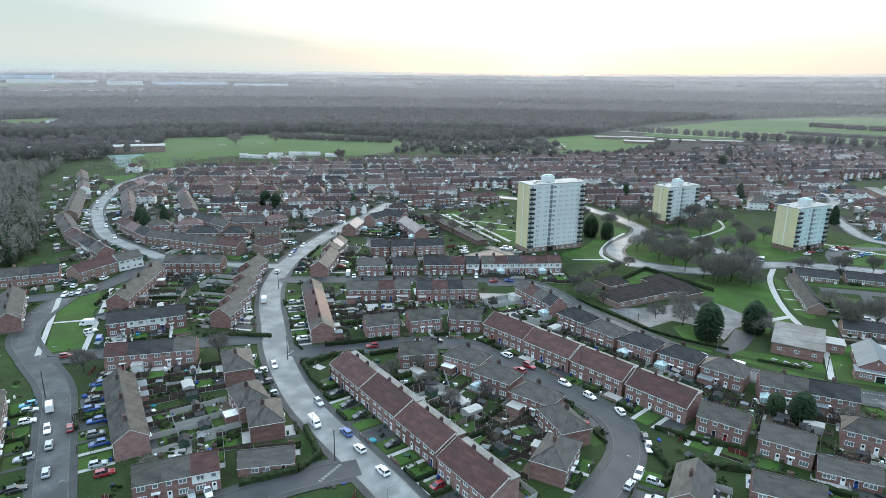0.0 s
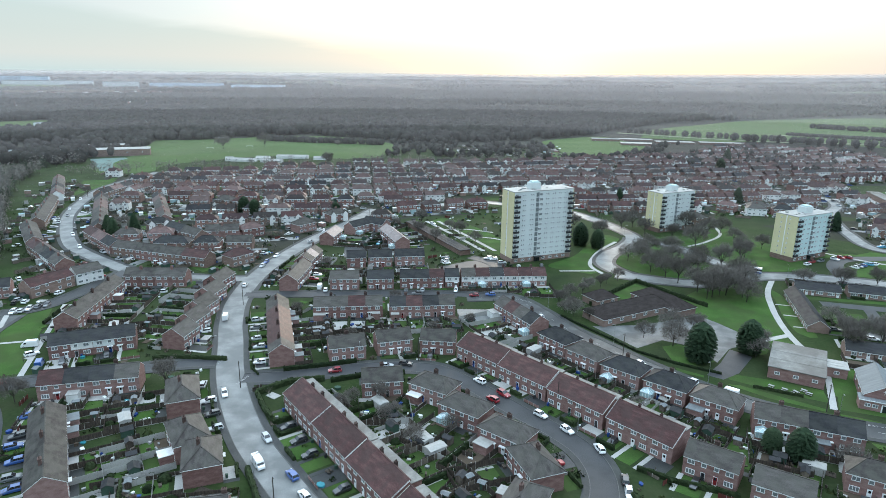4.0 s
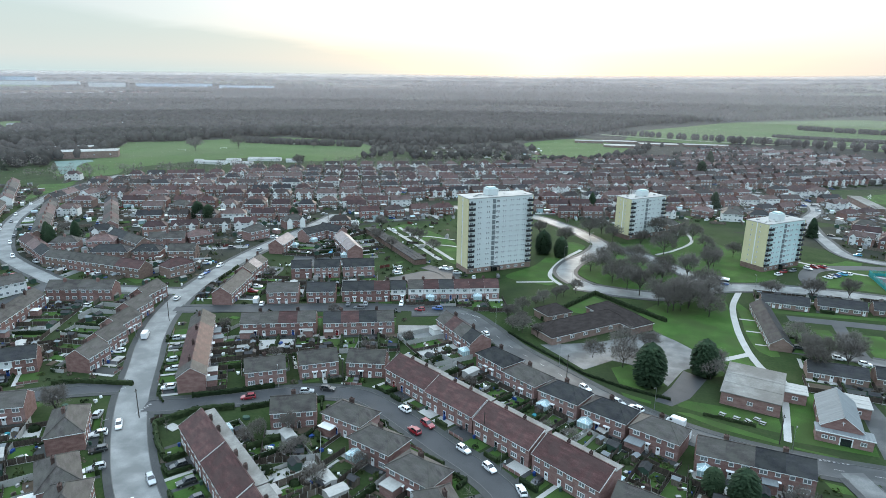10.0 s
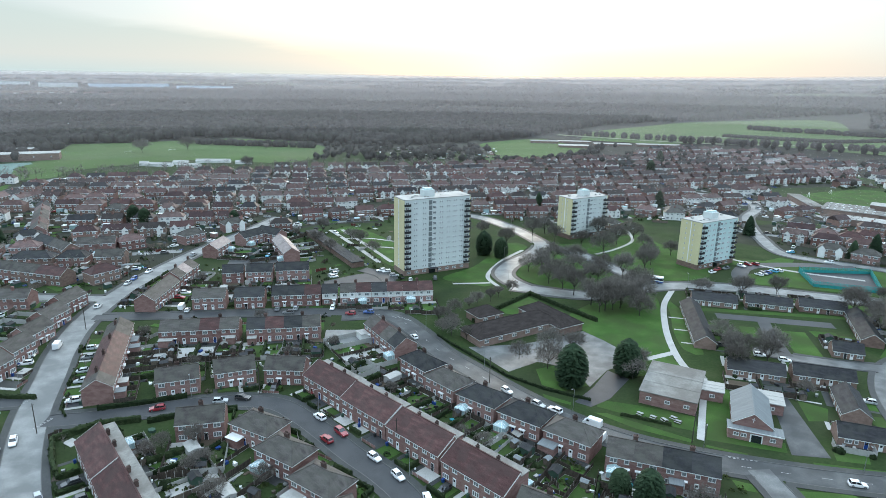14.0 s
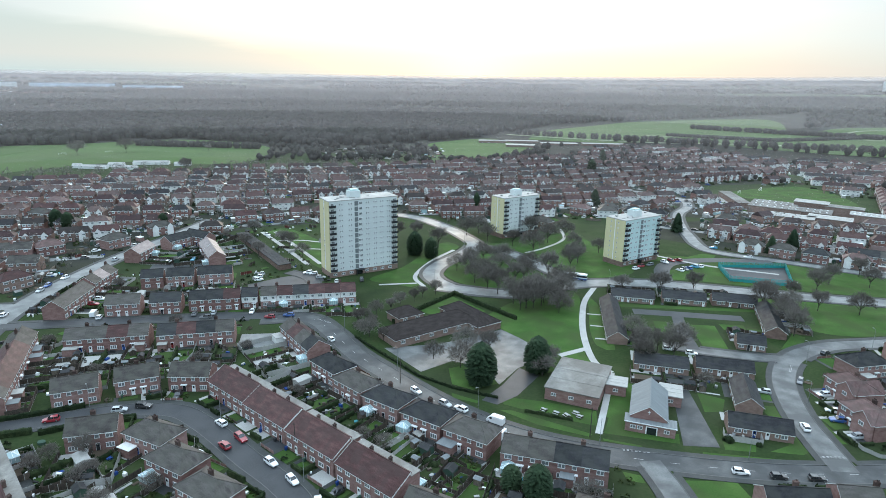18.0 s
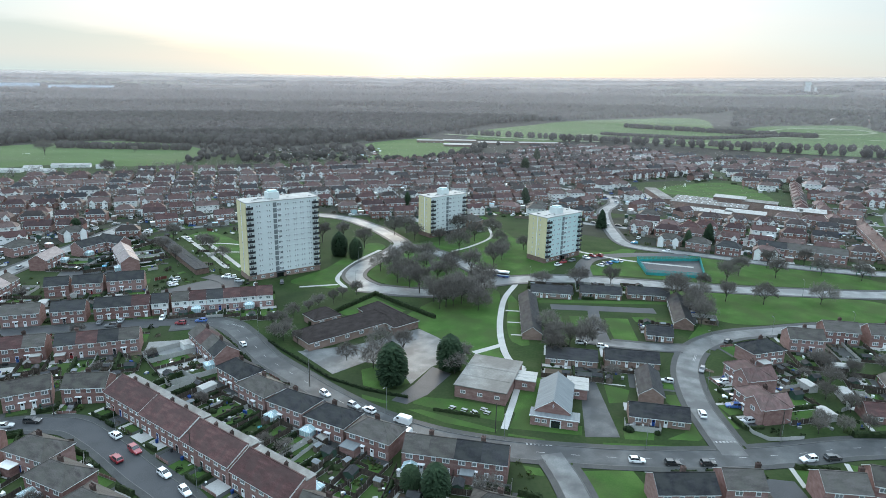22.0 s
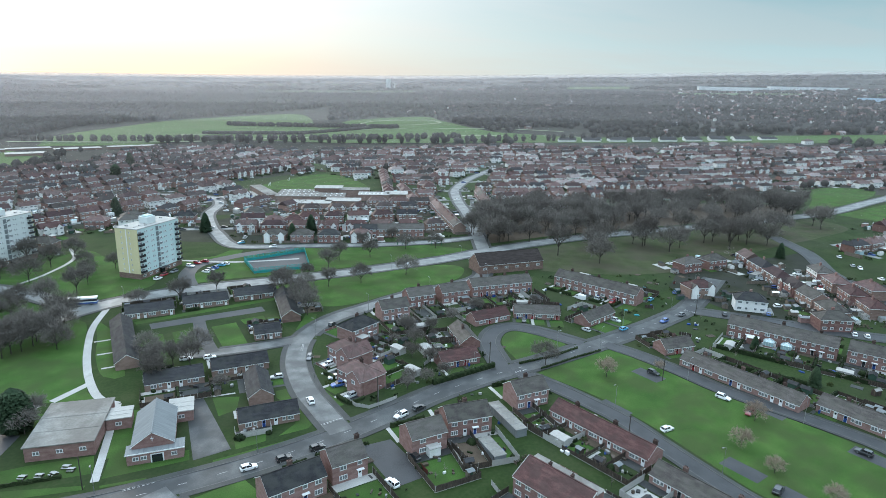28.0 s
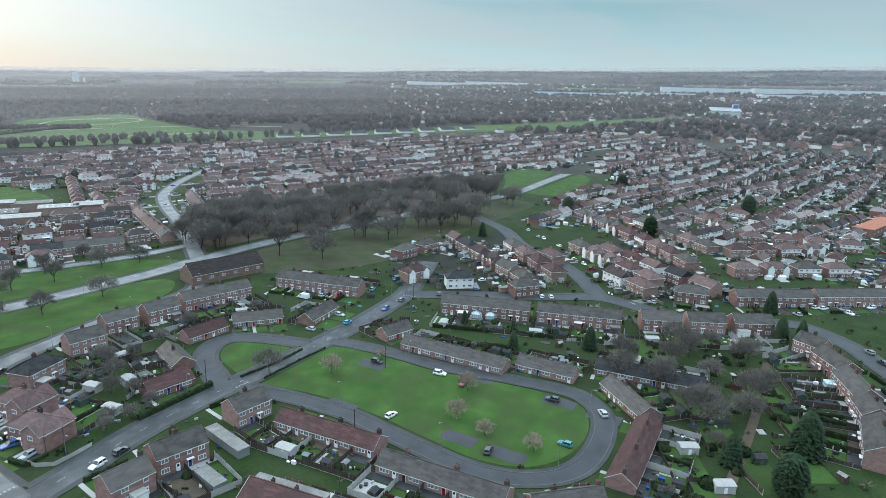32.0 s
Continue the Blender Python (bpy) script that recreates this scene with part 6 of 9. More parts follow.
def wee_house(sh, x, y, z, turn, pale):
    """One far house of a few faces, with bays, porches and back rooms."""
    m = pose(x, y, z, 0, 0, turn)
    near = math.hypot(x, y) < 1000
    L, D, e, r = rnd.uniform(11, 15), 8.0, 4.8, 7.6
    w = RENDER_WHITE if rnd.random() < pale else rnd.choice(FAR_BRICKS)
    t = rnd.choice(FAR_TILES if x < 420 else FAR_TILES[2:] + [ROOF_WARM, ROOF_WARM, ROOF_WARM, ROOF_PALE_SHEEN, ROOF_RED])
    sh.box(-L / 2, L / 2, -D / 2, D / 2, 0, e, w, m)
    h = L / 2 - rnd.choice([0.0, 3.0])
    P = lambda a, b, c: tuple(m @ Vector((a, b, c)))
    A, B, C_, D_ = P(-L / 2 - .3, -D / 2 - .3, e), P(L / 2 + .3, -D / 2 - .3, e), P(L / 2 + .3, D / 2 + .3, e), P(-L / 2 - .3, D / 2 + .3, e)
    R0, R1 = P(-h, 0, r), P(h, 0, r)
    sh.face([A, B, R1, R0], t)
    sh.face([C_, D_, R0, R1], t)
    sh.face([B, C_, R1], t)
    sh.face([D_, A, R0], t)
    sh.box(-0.5, 0.5, 0.3, 1.0, 6.2, 8.6, w if w is not RENDER_WHITE else BRICK, m)
    if near:
        sh.box(-L / 2 - .32, L / 2 + .32, -D / 2 - .42, -D / 2 - .3, e - .12, e + .04, UPVC, m)
        sh.box(-L / 2 - .32, L / 2 + .32, D / 2 + .3, D / 2 + .42, e - .12, e + .04, UPVC, m)
        if rnd.random() < .5:
            k = rnd.choice([-.25, .25]) * L
            sh.box(k - 1.8, k + 1.8, D / 2, D / 2 + rnd.uniform(2, 3.5), 0, 2.4, rnd.choice([w, UPVC, CONSERVATORY_GLASS]), m)
            sh.box(k - 1.9, k + 1.9, D / 2, D / 2 + 3.0, 2.4, 2.5, rnd.choice([FLAT_ROOF, FELT, UPVC]), m)
        if rnd.random() < .45:
            for k in (-.3, .3):
                x0 = k * L
                sh.box(x0 - 1.6, x0 + 1.6, -D / 2 - .8, -D / 2, 0, e, rnd.choice([RENDER_WHITE, w]), m)
                sh.face([P(x0 - 1.6, -D / 2 - .8, e), P(x0 + 1.6, -D / 2 - .8, e), P(x0, -D / 2 - .8, e + 1.7)], RENDER_WHITE)
                sh.face([P(x0 - 1.8, -D / 2 - .9, e - .1), P(x0, -D / 2 - .9, e + 1.8), P(x0, 0, e + 1.8), P(x0 - 1.8, -D / 4, e - .1)][::-1], t)
                sh.face([P(x0 + 1.8, -D / 2 - .9, e - .1), P(x0, -D / 2 - .9, e + 1.8), P(x0, 0, e + 1.8), P(x0 + 1.8, -D / 4, e - .1)], t)
    for sy in ((-1, 1) if near else (-1,)):
        o = 0.85 if near and sy < 0 else 0.05
        for k in (-0.36, -0.14, 0.14, 0.36):
            for z0 in (0.8, 3.4):
                yy = sy * (D / 2 + (o if abs(k) > .2 and sy < 0 else 0.05))
                sh.box(k * L - 0.85, k * L + 0.85, min(yy, yy + sy * .06), max(yy, yy + sy * .06), z0, z0 + 1.2, UPVC, m)
                g = yy + sy * .08
                q = [P(k * L - .65, g, z0 + .2), P(k * L + .65, g, z0 + .2), P(k * L + .65, g, z0 + 1.0), P(k * L - .65, g, z0 + 1.0)]
                sh.face(q if sy < 0 else q[::-1], NET_GLASS)


TREE_SPOTS = []
for poly, ang, pale, gabled in ZONES:
    xs, ys = [p[0] for p in poly], [p[1] for p in poly]
    cx, cy = sum(xs) / len(xs), sum(ys) / len(ys)
    R = max(math.hypot(x - cx, y - cy) for x, y in poly)
    c, s_ = math.cos(radians(ang)), math.sin(radians(ang))
    for kk in range(-int(R / 50) - 1, int(R / 50) + 2):
        for off, turn in ((0.0, 180.0), (29.0, 0.0)):
            v = kk * 50 + off
            u = -R + rnd.uniform(0, 10)
            while u < R:
                bend = 7 * math.sin(u / 60 + kk * 1.7)
                x, y = cx + u * c - (v + bend) * s_, cy + u * s_ + (v + bend) * c
                u += 16.2 + rnd.uniform(-0.6, 1.4)
                if not inside((x, y), poly) or any(inside((x, y), gr) for gr in GREENS) or on_road(Vector((x, y)), margin=10.5) or near_house(x, y, 11):
                    continue
                a = ang + turn + rnd.uniform(-5, 5) + math.degrees(math.atan(7 / 60 * math.cos(u / 60 + kk * 1.7)))
                r = math.hypot(x, y)
                if r < 400:
                    far_house(x, y, a, "hip" if rnd.random() < 0.6 else "gable", 13.0 if rnd.random() < 0.75 else 18.0, 8.0, pale, gabled)
                else:
                    HOUSES.append((x, y, a, 13, 8, 0, False))
                    wee_house(wee, x, y, land(x, y), a, pale + 0.1)
                litter(x, y, land(x, y), 15, 22 if r < 620 else 9, a)
                for _k in range((3 if rnd.random() < 0.5 else 2) if x < 400 else int(rnd.random() < 0.8)):
                    TREE_SPOTS.append((x + rnd.uniform(-14, 14), y + rnd.uniform(-14, 14)))
        # the street that both rows face
        line = []
        u = -R
        while u < R:
            bend = 7 * math.sin(u / 60 + kk * 1.7)
            x, y = cx + u * c - (kk * 50 - 10.5 + bend) * s_, cy + u * s_ + (kk * 50 - 10.5 + bend) * c
            ok = inside((x, y), poly) and not any(inside((x, y), gr) for gr in GREENS) and not near_house(x, y, 6)
            if ok:
                line.append(Vector((x, y)))
            if (not ok or u + 8 >= R) and line:
                if len(line) > 3:
                    nrm = sides(line)
                    for i in range(len(line) - 1):
                        q = [(p.x, p.y, land(p.x, p.y) + 0.02) for p in (line[i] - nrm[i] * 3, line[i + 1] - nrm[i + 1] * 3, line[i + 1] + nrm[i + 1] * 3, line[i] + nrm[i] * 3)]
                        streets.face(q, ROAD_PALE)
                        if rnd.random() < 0.45:
                            p = line[i] + nrm[i] * rnd.choice([-2.2, 2.2])
                            far_car_into(clutter, pose(p.x, p.y, land(p.x, p.y), 0, 0, ang), rnd.choice([PAINTS["white"], PAINTS["silver"], PAINTS["black"], PAINTS["grey"], PAINTS["blue"]]))
                line = []
            u += 8
# the town beyond, thinning out among trees
for _ in range(3600):
    az, r = radians(rnd.uniform(44, 110)), rnd.uniform(1120, 2900) ** 1.0
    x, y = r * math.sin(az), r * math.cos(az)
    if any(inside((x, y), gr) for gr in GREENS) or (az < radians(62) and rnd.random() < 0.75) or (az < radians(80) and r < 1500 and rnd.random() < 0.9):
        continue
    wee_house(wee, x, y, land(x, y), rnd.choice([-30, 60]) + rnd.uniform(-12, 12), 0.35)
for _ in range(260):
    az, r = radians(rnd.uniform(-36, -21)), rnd.uniform(1350, 2300)
    x, y = r * math.sin(az), r * math.cos(az)
    wee_house(wee, x, y, land(x, y), rnd.choice([10, 100]) + rnd.uniform(-12, 12), 0.3)
for _ in range(120):
    x, y = rnd.uniform(0, 160), rnd.uniform(745, 850)
    litter(x, y, 0.0, 3, 2)
thing("distant_houses", 0, 0, 0, 0, "hundreds of small distant brick and white houses", "houses", kind="stuff", data=wee.mesh("distant_houses"))
thing("garden_clutter", 0, 0, 0, 0, "distant sheds, hedges, fences and parked cars between houses", "clutter", kind="stuff", data=clutter.mesh("garden_clutter"))
thing("side_streets", 0, 0, 0, 0, "pale wet side streets between distant house rows", "road", kind="structure", data=streets.mesh("side_streets"))

# ---- trees ----


def bare_tree_meshes(seed, height, spread, twig):
    """A leafless broadleaf: trunk and limbs in one mesh, the twig crown in another."""
    r = random.Random(seed)
    t, k = Shape(), Shape()

    def jitter(q):
        return Vector((r.uniform(-1, 1), r.uniform(-1, 1), r.uniform(-1, 1))) * q

    def grow(p, d, length, rad, level):
        e = p + d * length
        if level < 3:
            t.tube(p, e, rad, rad * 0.6, BARK, 5 if level < 2 else 3)
        else:
            k.tube(p, e, rad, rad * 0.4, twig, 3)
            for _ in range(15):
                q = p + d * length * r.uniform(0.1, 1.0)
                dd = (d + jitter(0.95) + Vector((0, 0, 0.15))).normalized()
                tip = q + dd * r.uniform(0.5, 1.3)
                side = dd.cross(jitter(1)).normalized() * 0.03
                k.face([tuple(q - side), tuple(q + side), tuple(tip)], twig)
            return
        n = (7, 5, 6)[level]
        for i in range(n):
            a = 2 * math.pi * (i + r.uniform(-0.35, 0.35)) / n + level
            u = d.orthogonal().normalized()
            out = u * math.cos(a) + d.cross(u) * math.sin(a)
            dd = (d * (0.75 if level else 0.7) + out * r.uniform(0.55, 1.05) * spread + Vector((0, 0, 0.12))).normalized()
            start = p + d * length * (r.uniform(0.5, 1.0) if level else r.uniform(0.65, 1.0))
            grow(start, dd, (3.3, 2.1, 1.5)[level] * r.uniform(0.75, 1.15), rad * (0.5, 0.45, 0.4)[level], level + 1)
        if level < 2:
            grow(e, (d + jitter(0.25)).normalized(), (3.0, 2.0, 1.4)[level], rad * 0.55, level + 1)

    grow(Vector((0, 0, -0.2)), Vector((0, 0, 1)), 3.0, 0.17, 0)
    return t.mesh("trunk"), k.mesh("crown")


BARE = [bare_tree_meshes(11 + i, 10.0, (0.75, 0.9, 0.6, 1.0)[i], TWIG) for i in range(4)]
WARM = [bare_tree_meshes(31 + i, 10.0, 1.0, TWIG_WARM) for i in range(2)]


def bare_tree(x, y, h, warm=False, label="", group="bare trees"):
    t, k = rnd.choice(WARM if warm else BARE)
    top = thing("tree", x, y, land(x, y), rnd.uniform(0, 360), label or ("small round bare tree with warm brown twigs on grass" if warm else "leafless winter tree with grey-brown twigs"), "tree", group, data=t)
    sc = h / 8.6 * rnd.uniform(0.92, 1.08)
    top.scale = (sc, sc, sc)
    part("crown", k, top)
    return top


def conifer_meshes(seed, h, w, columnar, round_top=False):
    r = random.Random(seed)

    def girth(f):
        if round_top:
            return min(1.0, 0.72 + f * 1.1) * max(0.0, 1 - max(0.0, (f - 0.3) / 0.7) ** 2.4) ** 0.5
        return (1 - f) ** 0.5 if not columnar else (1 - f ** 3)
    t, k = Shape(), Shape()
    t.tube((0, 0, -0.2), (0, 0, h * 0.9), w * 0.06, 0.05, BARK, 6)
    n = int(85 * h)
    for i in range(n):
        f = (i / n) ** 0.85
        z = h * (0.04 + 0.96 * f)
        rad = w / 2 * girth(f) * r.uniform(0.75, 1.08) + 0.1
        a = r.uniform(0, 2 * math.pi)
        d = Vector((math.cos(a), math.sin(a), 0))
        s = Vector((-d.y, d.x, 0))
        p = Vector((0, 0, z + 0.2)) + d * rad * 0.35
        e = Vector((0, 0, z - 0.35 if not columnar else z + 0.7)) + d * rad
        q = r.uniform(0.35, 0.65)
        k.face([tuple(p), tuple(e - s * q), tuple(e + d * 0.3 + Vector((0, 0, -0.2))), tuple(e + s * q)], CONIFER)
    core = 8
    for j in range(6):
        f0, f1 = j / 6, (j + 1) / 6
        R0 = w / 2 * 0.8 * girth(f0)
        R1 = w / 2 * 0.8 * girth(f1)
        k.tube((0, 0, h * (0.05 + 0.92 * f0)), (0, 0, h * (0.05 + 0.92 * f1)), R0, R1, CONIFER, core)
    return t.mesh("trunk"), k.mesh("crown")


CONIFERS = [conifer_meshes(5, 13, 9.5, False), conifer_meshes(6, 10, 3.2, True), conifer_meshes(8, 9, 5.5, False), conifer_meshes(9, 13, 8.6, False, True)]


def conifer(x, y, h, kind=0, label="tall dark green conifer with dense needles"):
    t, k = CONIFERS[kind]
    top = thing("conifer", x, y, 0, rnd.uniform(0, 360), label, "tree", data=t)
    sc = h / (13, 10, 9, 13)[kind]
    top.scale = (sc, sc, sc)
    part("crown", k, top)


def bush_mesh(seed):
    r = random.Random(seed)
    s = Shape()
    for i in range(150):
        a, f = r.uniform(0, 2 * math.pi), r.uniform(0, 1)
        d = Vector((math.cos(a) * math.sqrt(1 - f * f), math.sin(a) * math.sqrt(1 - f * f), f))
        p = Vector((d.x, d.y, d.z * 1.1)) * r.uniform(0.75, 1.08)
        u = d.orthogonal().normalized() * r.uniform(0.14, 0.26)
        w = d.cross(u).normalized() * r.uniform(0.14, 0.26)
        s.face([tuple(p - u - w), tuple(p + u - w), tuple(p + u + w), tuple(p - u + w)], HEDGE)
    for j in range(3):
        s.tube((0, 0, j * 0.3 - 0.05), (0, 0, j * 0.3 + 0.3), (0.85, 0.8, 0.6)[j], (0.8, 0.6, 0.2)[j], HEDGE, 8)
    return s.mesh("bush")


BUSHES = [bush_mesh(i) for i in range(3)]


def bush(x, y, size):
    b = thing("bush", x, y, 0, rnd.uniform(0, 360), "rounded dark green garden bush", "bush", "garden bushes", data=rnd.choice(BUSHES))
    b.scale = (size, size * rnd.uniform(0.8, 1.2), size * rnd.uniform(0.7, 1.1))


def hedge_into(s, p0, p1, h=1.5, w=0.9):
    a, b = Vector((*p0, 0)), Vector((*p1, 0))
    d = b - a
    n = max(2, int(d.length / 0.9))
    nr = Vector((-d.y, d.x, 0)).normalized()
    prev = None
    for i in range(n + 1):
        c = a + d * (i / n)
        j = lambda q: rnd.uniform(-q, q)
        ring = [c + nr * (-w / 2 + j(.1)), c + nr * (-w / 2 + j(.16)) + Vector((0, 0, h * 0.75 + j(.12))), c + nr * (-w * 0.25 + j(.1)) + Vector((0, 0, h + j(.15))),
                c + nr * (w * 0.25 + j(.1)) + Vector((0, 0, h + j(.15))), c + nr * (w / 2 + j(.16)) + Vector((0, 0, h * 0.75 + j(.12))), c + nr * (w / 2 + j(.1))]
        if prev:
            for q in range(5):
                s.face([tuple(prev[q]), tuple(ring[q]), tuple(ring[q + 1]), tuple(prev[q + 1])][::-1], HEDGE)
        if i in (0, n):
            s.face([tuple(v) for v in ring], HEDGE)
        prev = ring
    for _ in range(int(d.length * 5)):
        c = a + d * rnd.random() + nr * rnd.uniform(-w / 2, w / 2) + Vector((0, 0, h * rnd.uniform(0.6, 1.08)))
        u, v = Vector((rnd.uniform(-1, 1), rnd.uniform(-1, 1), rnd.uniform(-1, 1))) * 0.2, Vector((rnd.uniform(-1, 1), rnd.uniform(-1, 1), rnd.uniform(-1, 1))) * 0.2
        s.face([tuple(c - u - v), tuple(c + u - v), tuple(c + u + v), tuple(c - u + v)], HEDGE)


def hedge(points, h=1.5, w=0.9, label="clipped dark green hedge"):
    s = Shape()
    for p, q in zip(points, points[1:]):
        hedge_into(s, p, q, h, w)
    thing("hedge", 0, 0, 0, 0, label, "hedge", data=s.mesh("hedge"))


# woodland on the plain: one sheet of many leafless crowns
woods = Shape()


def wood_tree(x, y, w, h, lone=False):
    """A far leafless tree: trunk and a fan of bare limbs; the farthest also have a low dome of twigs."""
    z, r = land(x, y), math.hypot(x, y)
    t = 0.07 + r * 0.00016
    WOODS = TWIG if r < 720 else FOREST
    if r > 720:
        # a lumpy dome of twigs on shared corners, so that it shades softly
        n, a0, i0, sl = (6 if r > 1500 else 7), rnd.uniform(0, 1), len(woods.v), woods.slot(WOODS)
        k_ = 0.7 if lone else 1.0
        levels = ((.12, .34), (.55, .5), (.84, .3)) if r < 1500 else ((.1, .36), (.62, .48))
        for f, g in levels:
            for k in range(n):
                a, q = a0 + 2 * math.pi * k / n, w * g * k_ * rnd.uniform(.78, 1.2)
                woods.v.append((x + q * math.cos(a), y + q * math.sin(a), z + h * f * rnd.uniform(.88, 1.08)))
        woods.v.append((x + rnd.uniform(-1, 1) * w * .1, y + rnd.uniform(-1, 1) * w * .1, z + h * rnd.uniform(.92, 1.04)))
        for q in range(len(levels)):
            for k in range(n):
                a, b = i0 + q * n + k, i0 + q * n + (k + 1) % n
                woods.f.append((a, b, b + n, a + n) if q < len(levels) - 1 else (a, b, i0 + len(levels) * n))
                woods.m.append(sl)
        limbs = 36 if lone else 10 if r < 1500 else 3
    else:
        woods.face([(x - t, y, z), (x + t, y, z), (x, y, z + h * .7)], BARK)
        limbs = 60 if h > 9 else 36
    for k in range(limbs):
        a, e, m_ = rnd.uniform(0, 2 * math.pi), rnd.uniform(-.25, 1.45), rnd.uniform(.6, 1.08)
        d = (math.cos(a) * math.cos(e), math.sin(a) * math.cos(e), math.sin(e))
        ex, ey, ez = x + d[0] * w * .52 * m_, y + d[1] * w * .52 * m_, z + h * .45 + d[2] * h * .52 * m_
        if k % 3 == 0 and r < 1500:
            f = rnd.uniform(.1, .6)
            bx, by, bz = x + (ex - x) * f, y + (ey - y) * f, z + h * .25 + (ez - z - h * .25) * f
            woods.face([(bx - t * d[1], by + t * d[0], bz), (bx + t * d[1], by - t * d[0], bz + t), (ex, ey, ez)], WOODS)
        else:
            q = (.36 if r < 720 else .6) + r * .0006
            woods.face([(ex + rnd.uniform(-q, q), ey + rnd.uniform(-q, q), ez + rnd.uniform(-q, q)) for _i in range(3)], WOODS)


def in_field(x, y):
    return any(inside((x, y), gr) for gr in GREENS)


def scatter_woods(az0, az1, r0, r1, n, w0, w1, keep=1.0, edge=None):
    for _ in range(n):
        a, r = radians(rnd.uniform(az0, az1)), math.sqrt(rnd.uniform(r0 * r0, r1 * r1))
        x, y = r * math.sin(a), r * math.cos(a)
        if (edge and not edge(x, y)) or in_field(x, y):
            continue
        clump = noise.noise(Vector((x * 0.0022, y * 0.0022, 3.0)))
        if clump < 1 - 2 * keep:
            continue
        wood_tree(x, y, rnd.uniform(w0, w1), rnd.uniform(9, 14) * (1 if r < 2200 else 0.8))


def beyond(x, y):
    """North of the woodland's southern edge."""
    return y > float(np.interp(x, [-900, -464, -360, -195, -94, 14, 133, 236, 415, 602, 938, 1400], [800, 800, 815, 940, 890, 862, 902, 972, 1182, 1240, 1345, 1500]))


scatter_woods(-37, 40, 850, 1500, 14000, 8, 13, 1.0, beyond)
scatter_woods(-37, 44, 1500, 2600, 15000, 9, 16, 0.78, beyond)
scatter_woods(-37, 110, 2600, 4800, 14000, 14, 30, 0.55)
scatter_woods(38, 66, 1250, 2700, 5200, 9, 15, 0.75, lambda x, y: not (x < 1000 and y < 1060))
scatter_woods(60, 110, 1150, 2700, 5600, 9, 15, 0.75)
scatter_woods(-36, -24, 640, 900, 260, 8, 13, 1.0, lambda x, y: x < -345 and y > 600)
scatter_woods(-46, -27, 230, 680, 2600, 8, 12, 1.0, lambda x, y: x < float(np.interp(y, [230, 300, 346, 447, 538, 590, 700], [-205, -200, -226, -294, -338, -350, -400])))
scatter_woods(42, 54, 1000, 1300, 300, 8, 13, 0.7)
# belt of scrub and allotment trees between houses and woods
for _ in range(170):
    x = rnd.uniform(-60, 150)
    y = rnd.uniform(720, 860)
    if not in_field(x, y):
        wood_tree(x, y, rnd.uniform(5, 9), rnd.uniform(5, 9))
for _ in range(170):
    x = rnd.uniform(-330, 330)
    y = float(np.interp(x, [-330, -66, 209, 330], [575, 662, 722, 860])) + rnd.uniform(-8, 14)
    wood_tree(x, y, rnd.uniform(6, 10), rnd.uniform(6, 11))
for k in range(60):     # rows of trees along the far pasture and the racecourse
    t = k / 60
    x, y = 420 + t * 740, 905 - t * 500
    wood_tree(x + rnd.uniform(-6, 6), y + rnd.uniform(-6, 6), rnd.uniform(10, 13), rnd.uniform(11, 14), True)
for k in range(46):
    t = k / 46
    wood_tree(631 + 210 * t + rnd.uniform(-3, 3), 1078 - 215 * t + rnd.uniform(-3, 3), 11, 9)
for k in range(44):
    wood_tree(1490 + 80 * k / 44, 412 - 262 * k / 44, 7, 15)
for x, y in TREE_SPOTS:
    wood_tree(x, y, rnd.uniform(5, 8), rnd.uniform(5, 9))
for k in range(70):
    t = k / 70
    wood_tree(535 + 120 * t + rnd.uniform(-2, 2), 972 - 88 * t + rnd.uniform(-2, 2), 8, 6)
    wood_tree(653 + 190 * t + rnd.uniform(-2, 2), 886 + 12 * t + rnd.uniform(-2, 2), 8, 6)
    wood_tree(300 + 520 * t + rnd.uniform(-4, 4), 1000 - 300 * t + rnd.uniform(-4, 4), 9, 10)
for k in range(40):
    t = k / 40
    wood_tree(-215 + 150 * t + rnd.uniform(-3, 3), 850 - 20 * t + rnd.uniform(-3, 3), 9, 9)
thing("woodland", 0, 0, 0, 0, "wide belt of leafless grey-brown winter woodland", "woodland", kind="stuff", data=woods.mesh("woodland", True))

evergreens = Shape()
for _ in range(300):
    a, r = radians(rnd.uniform(-40, -29)), rnd.uniform(260, 720)
    x, y = r * math.sin(a), r * math.cos(a)
    if x < float(np.interp(y, [230, 300, 346, 447, 538, 590, 700], [-205, -200, -226, -294, -338, -350, -400])):
        h, w = rnd.uniform(8, 14), rnd.uniform(2.2, 4.2)
        evergreens.tube((x, y, 0), (x, y, h * .9), .2, .05, BARK, 4)
        for k in range(90):
            f, b = (k + .5) / 90, rnd.uniform(0, 2 * math.pi)
            g = w * (1 - f) ** .55 * rnd.uniform(.6, 1.1)
            p, d = Vector((x, y, h * (.12 + .88 * f))), Vector((math.cos(b), math.sin(b), -.25))
            u = Vector((-d.y, d.x, 0)) * rnd.uniform(.4, .8)
            evergreens.face([tuple(p), tuple(p + d * g - u), tuple(p + d * (g + .4)), tuple(p + d * g + u)], CONIFER)
thing("evergreen_wood", 0, 0, 0, 0, "dark evergreens standing among the leafless wood", "woodland", kind="stuff", data=evergreens.mesh("evergreen_wood"))
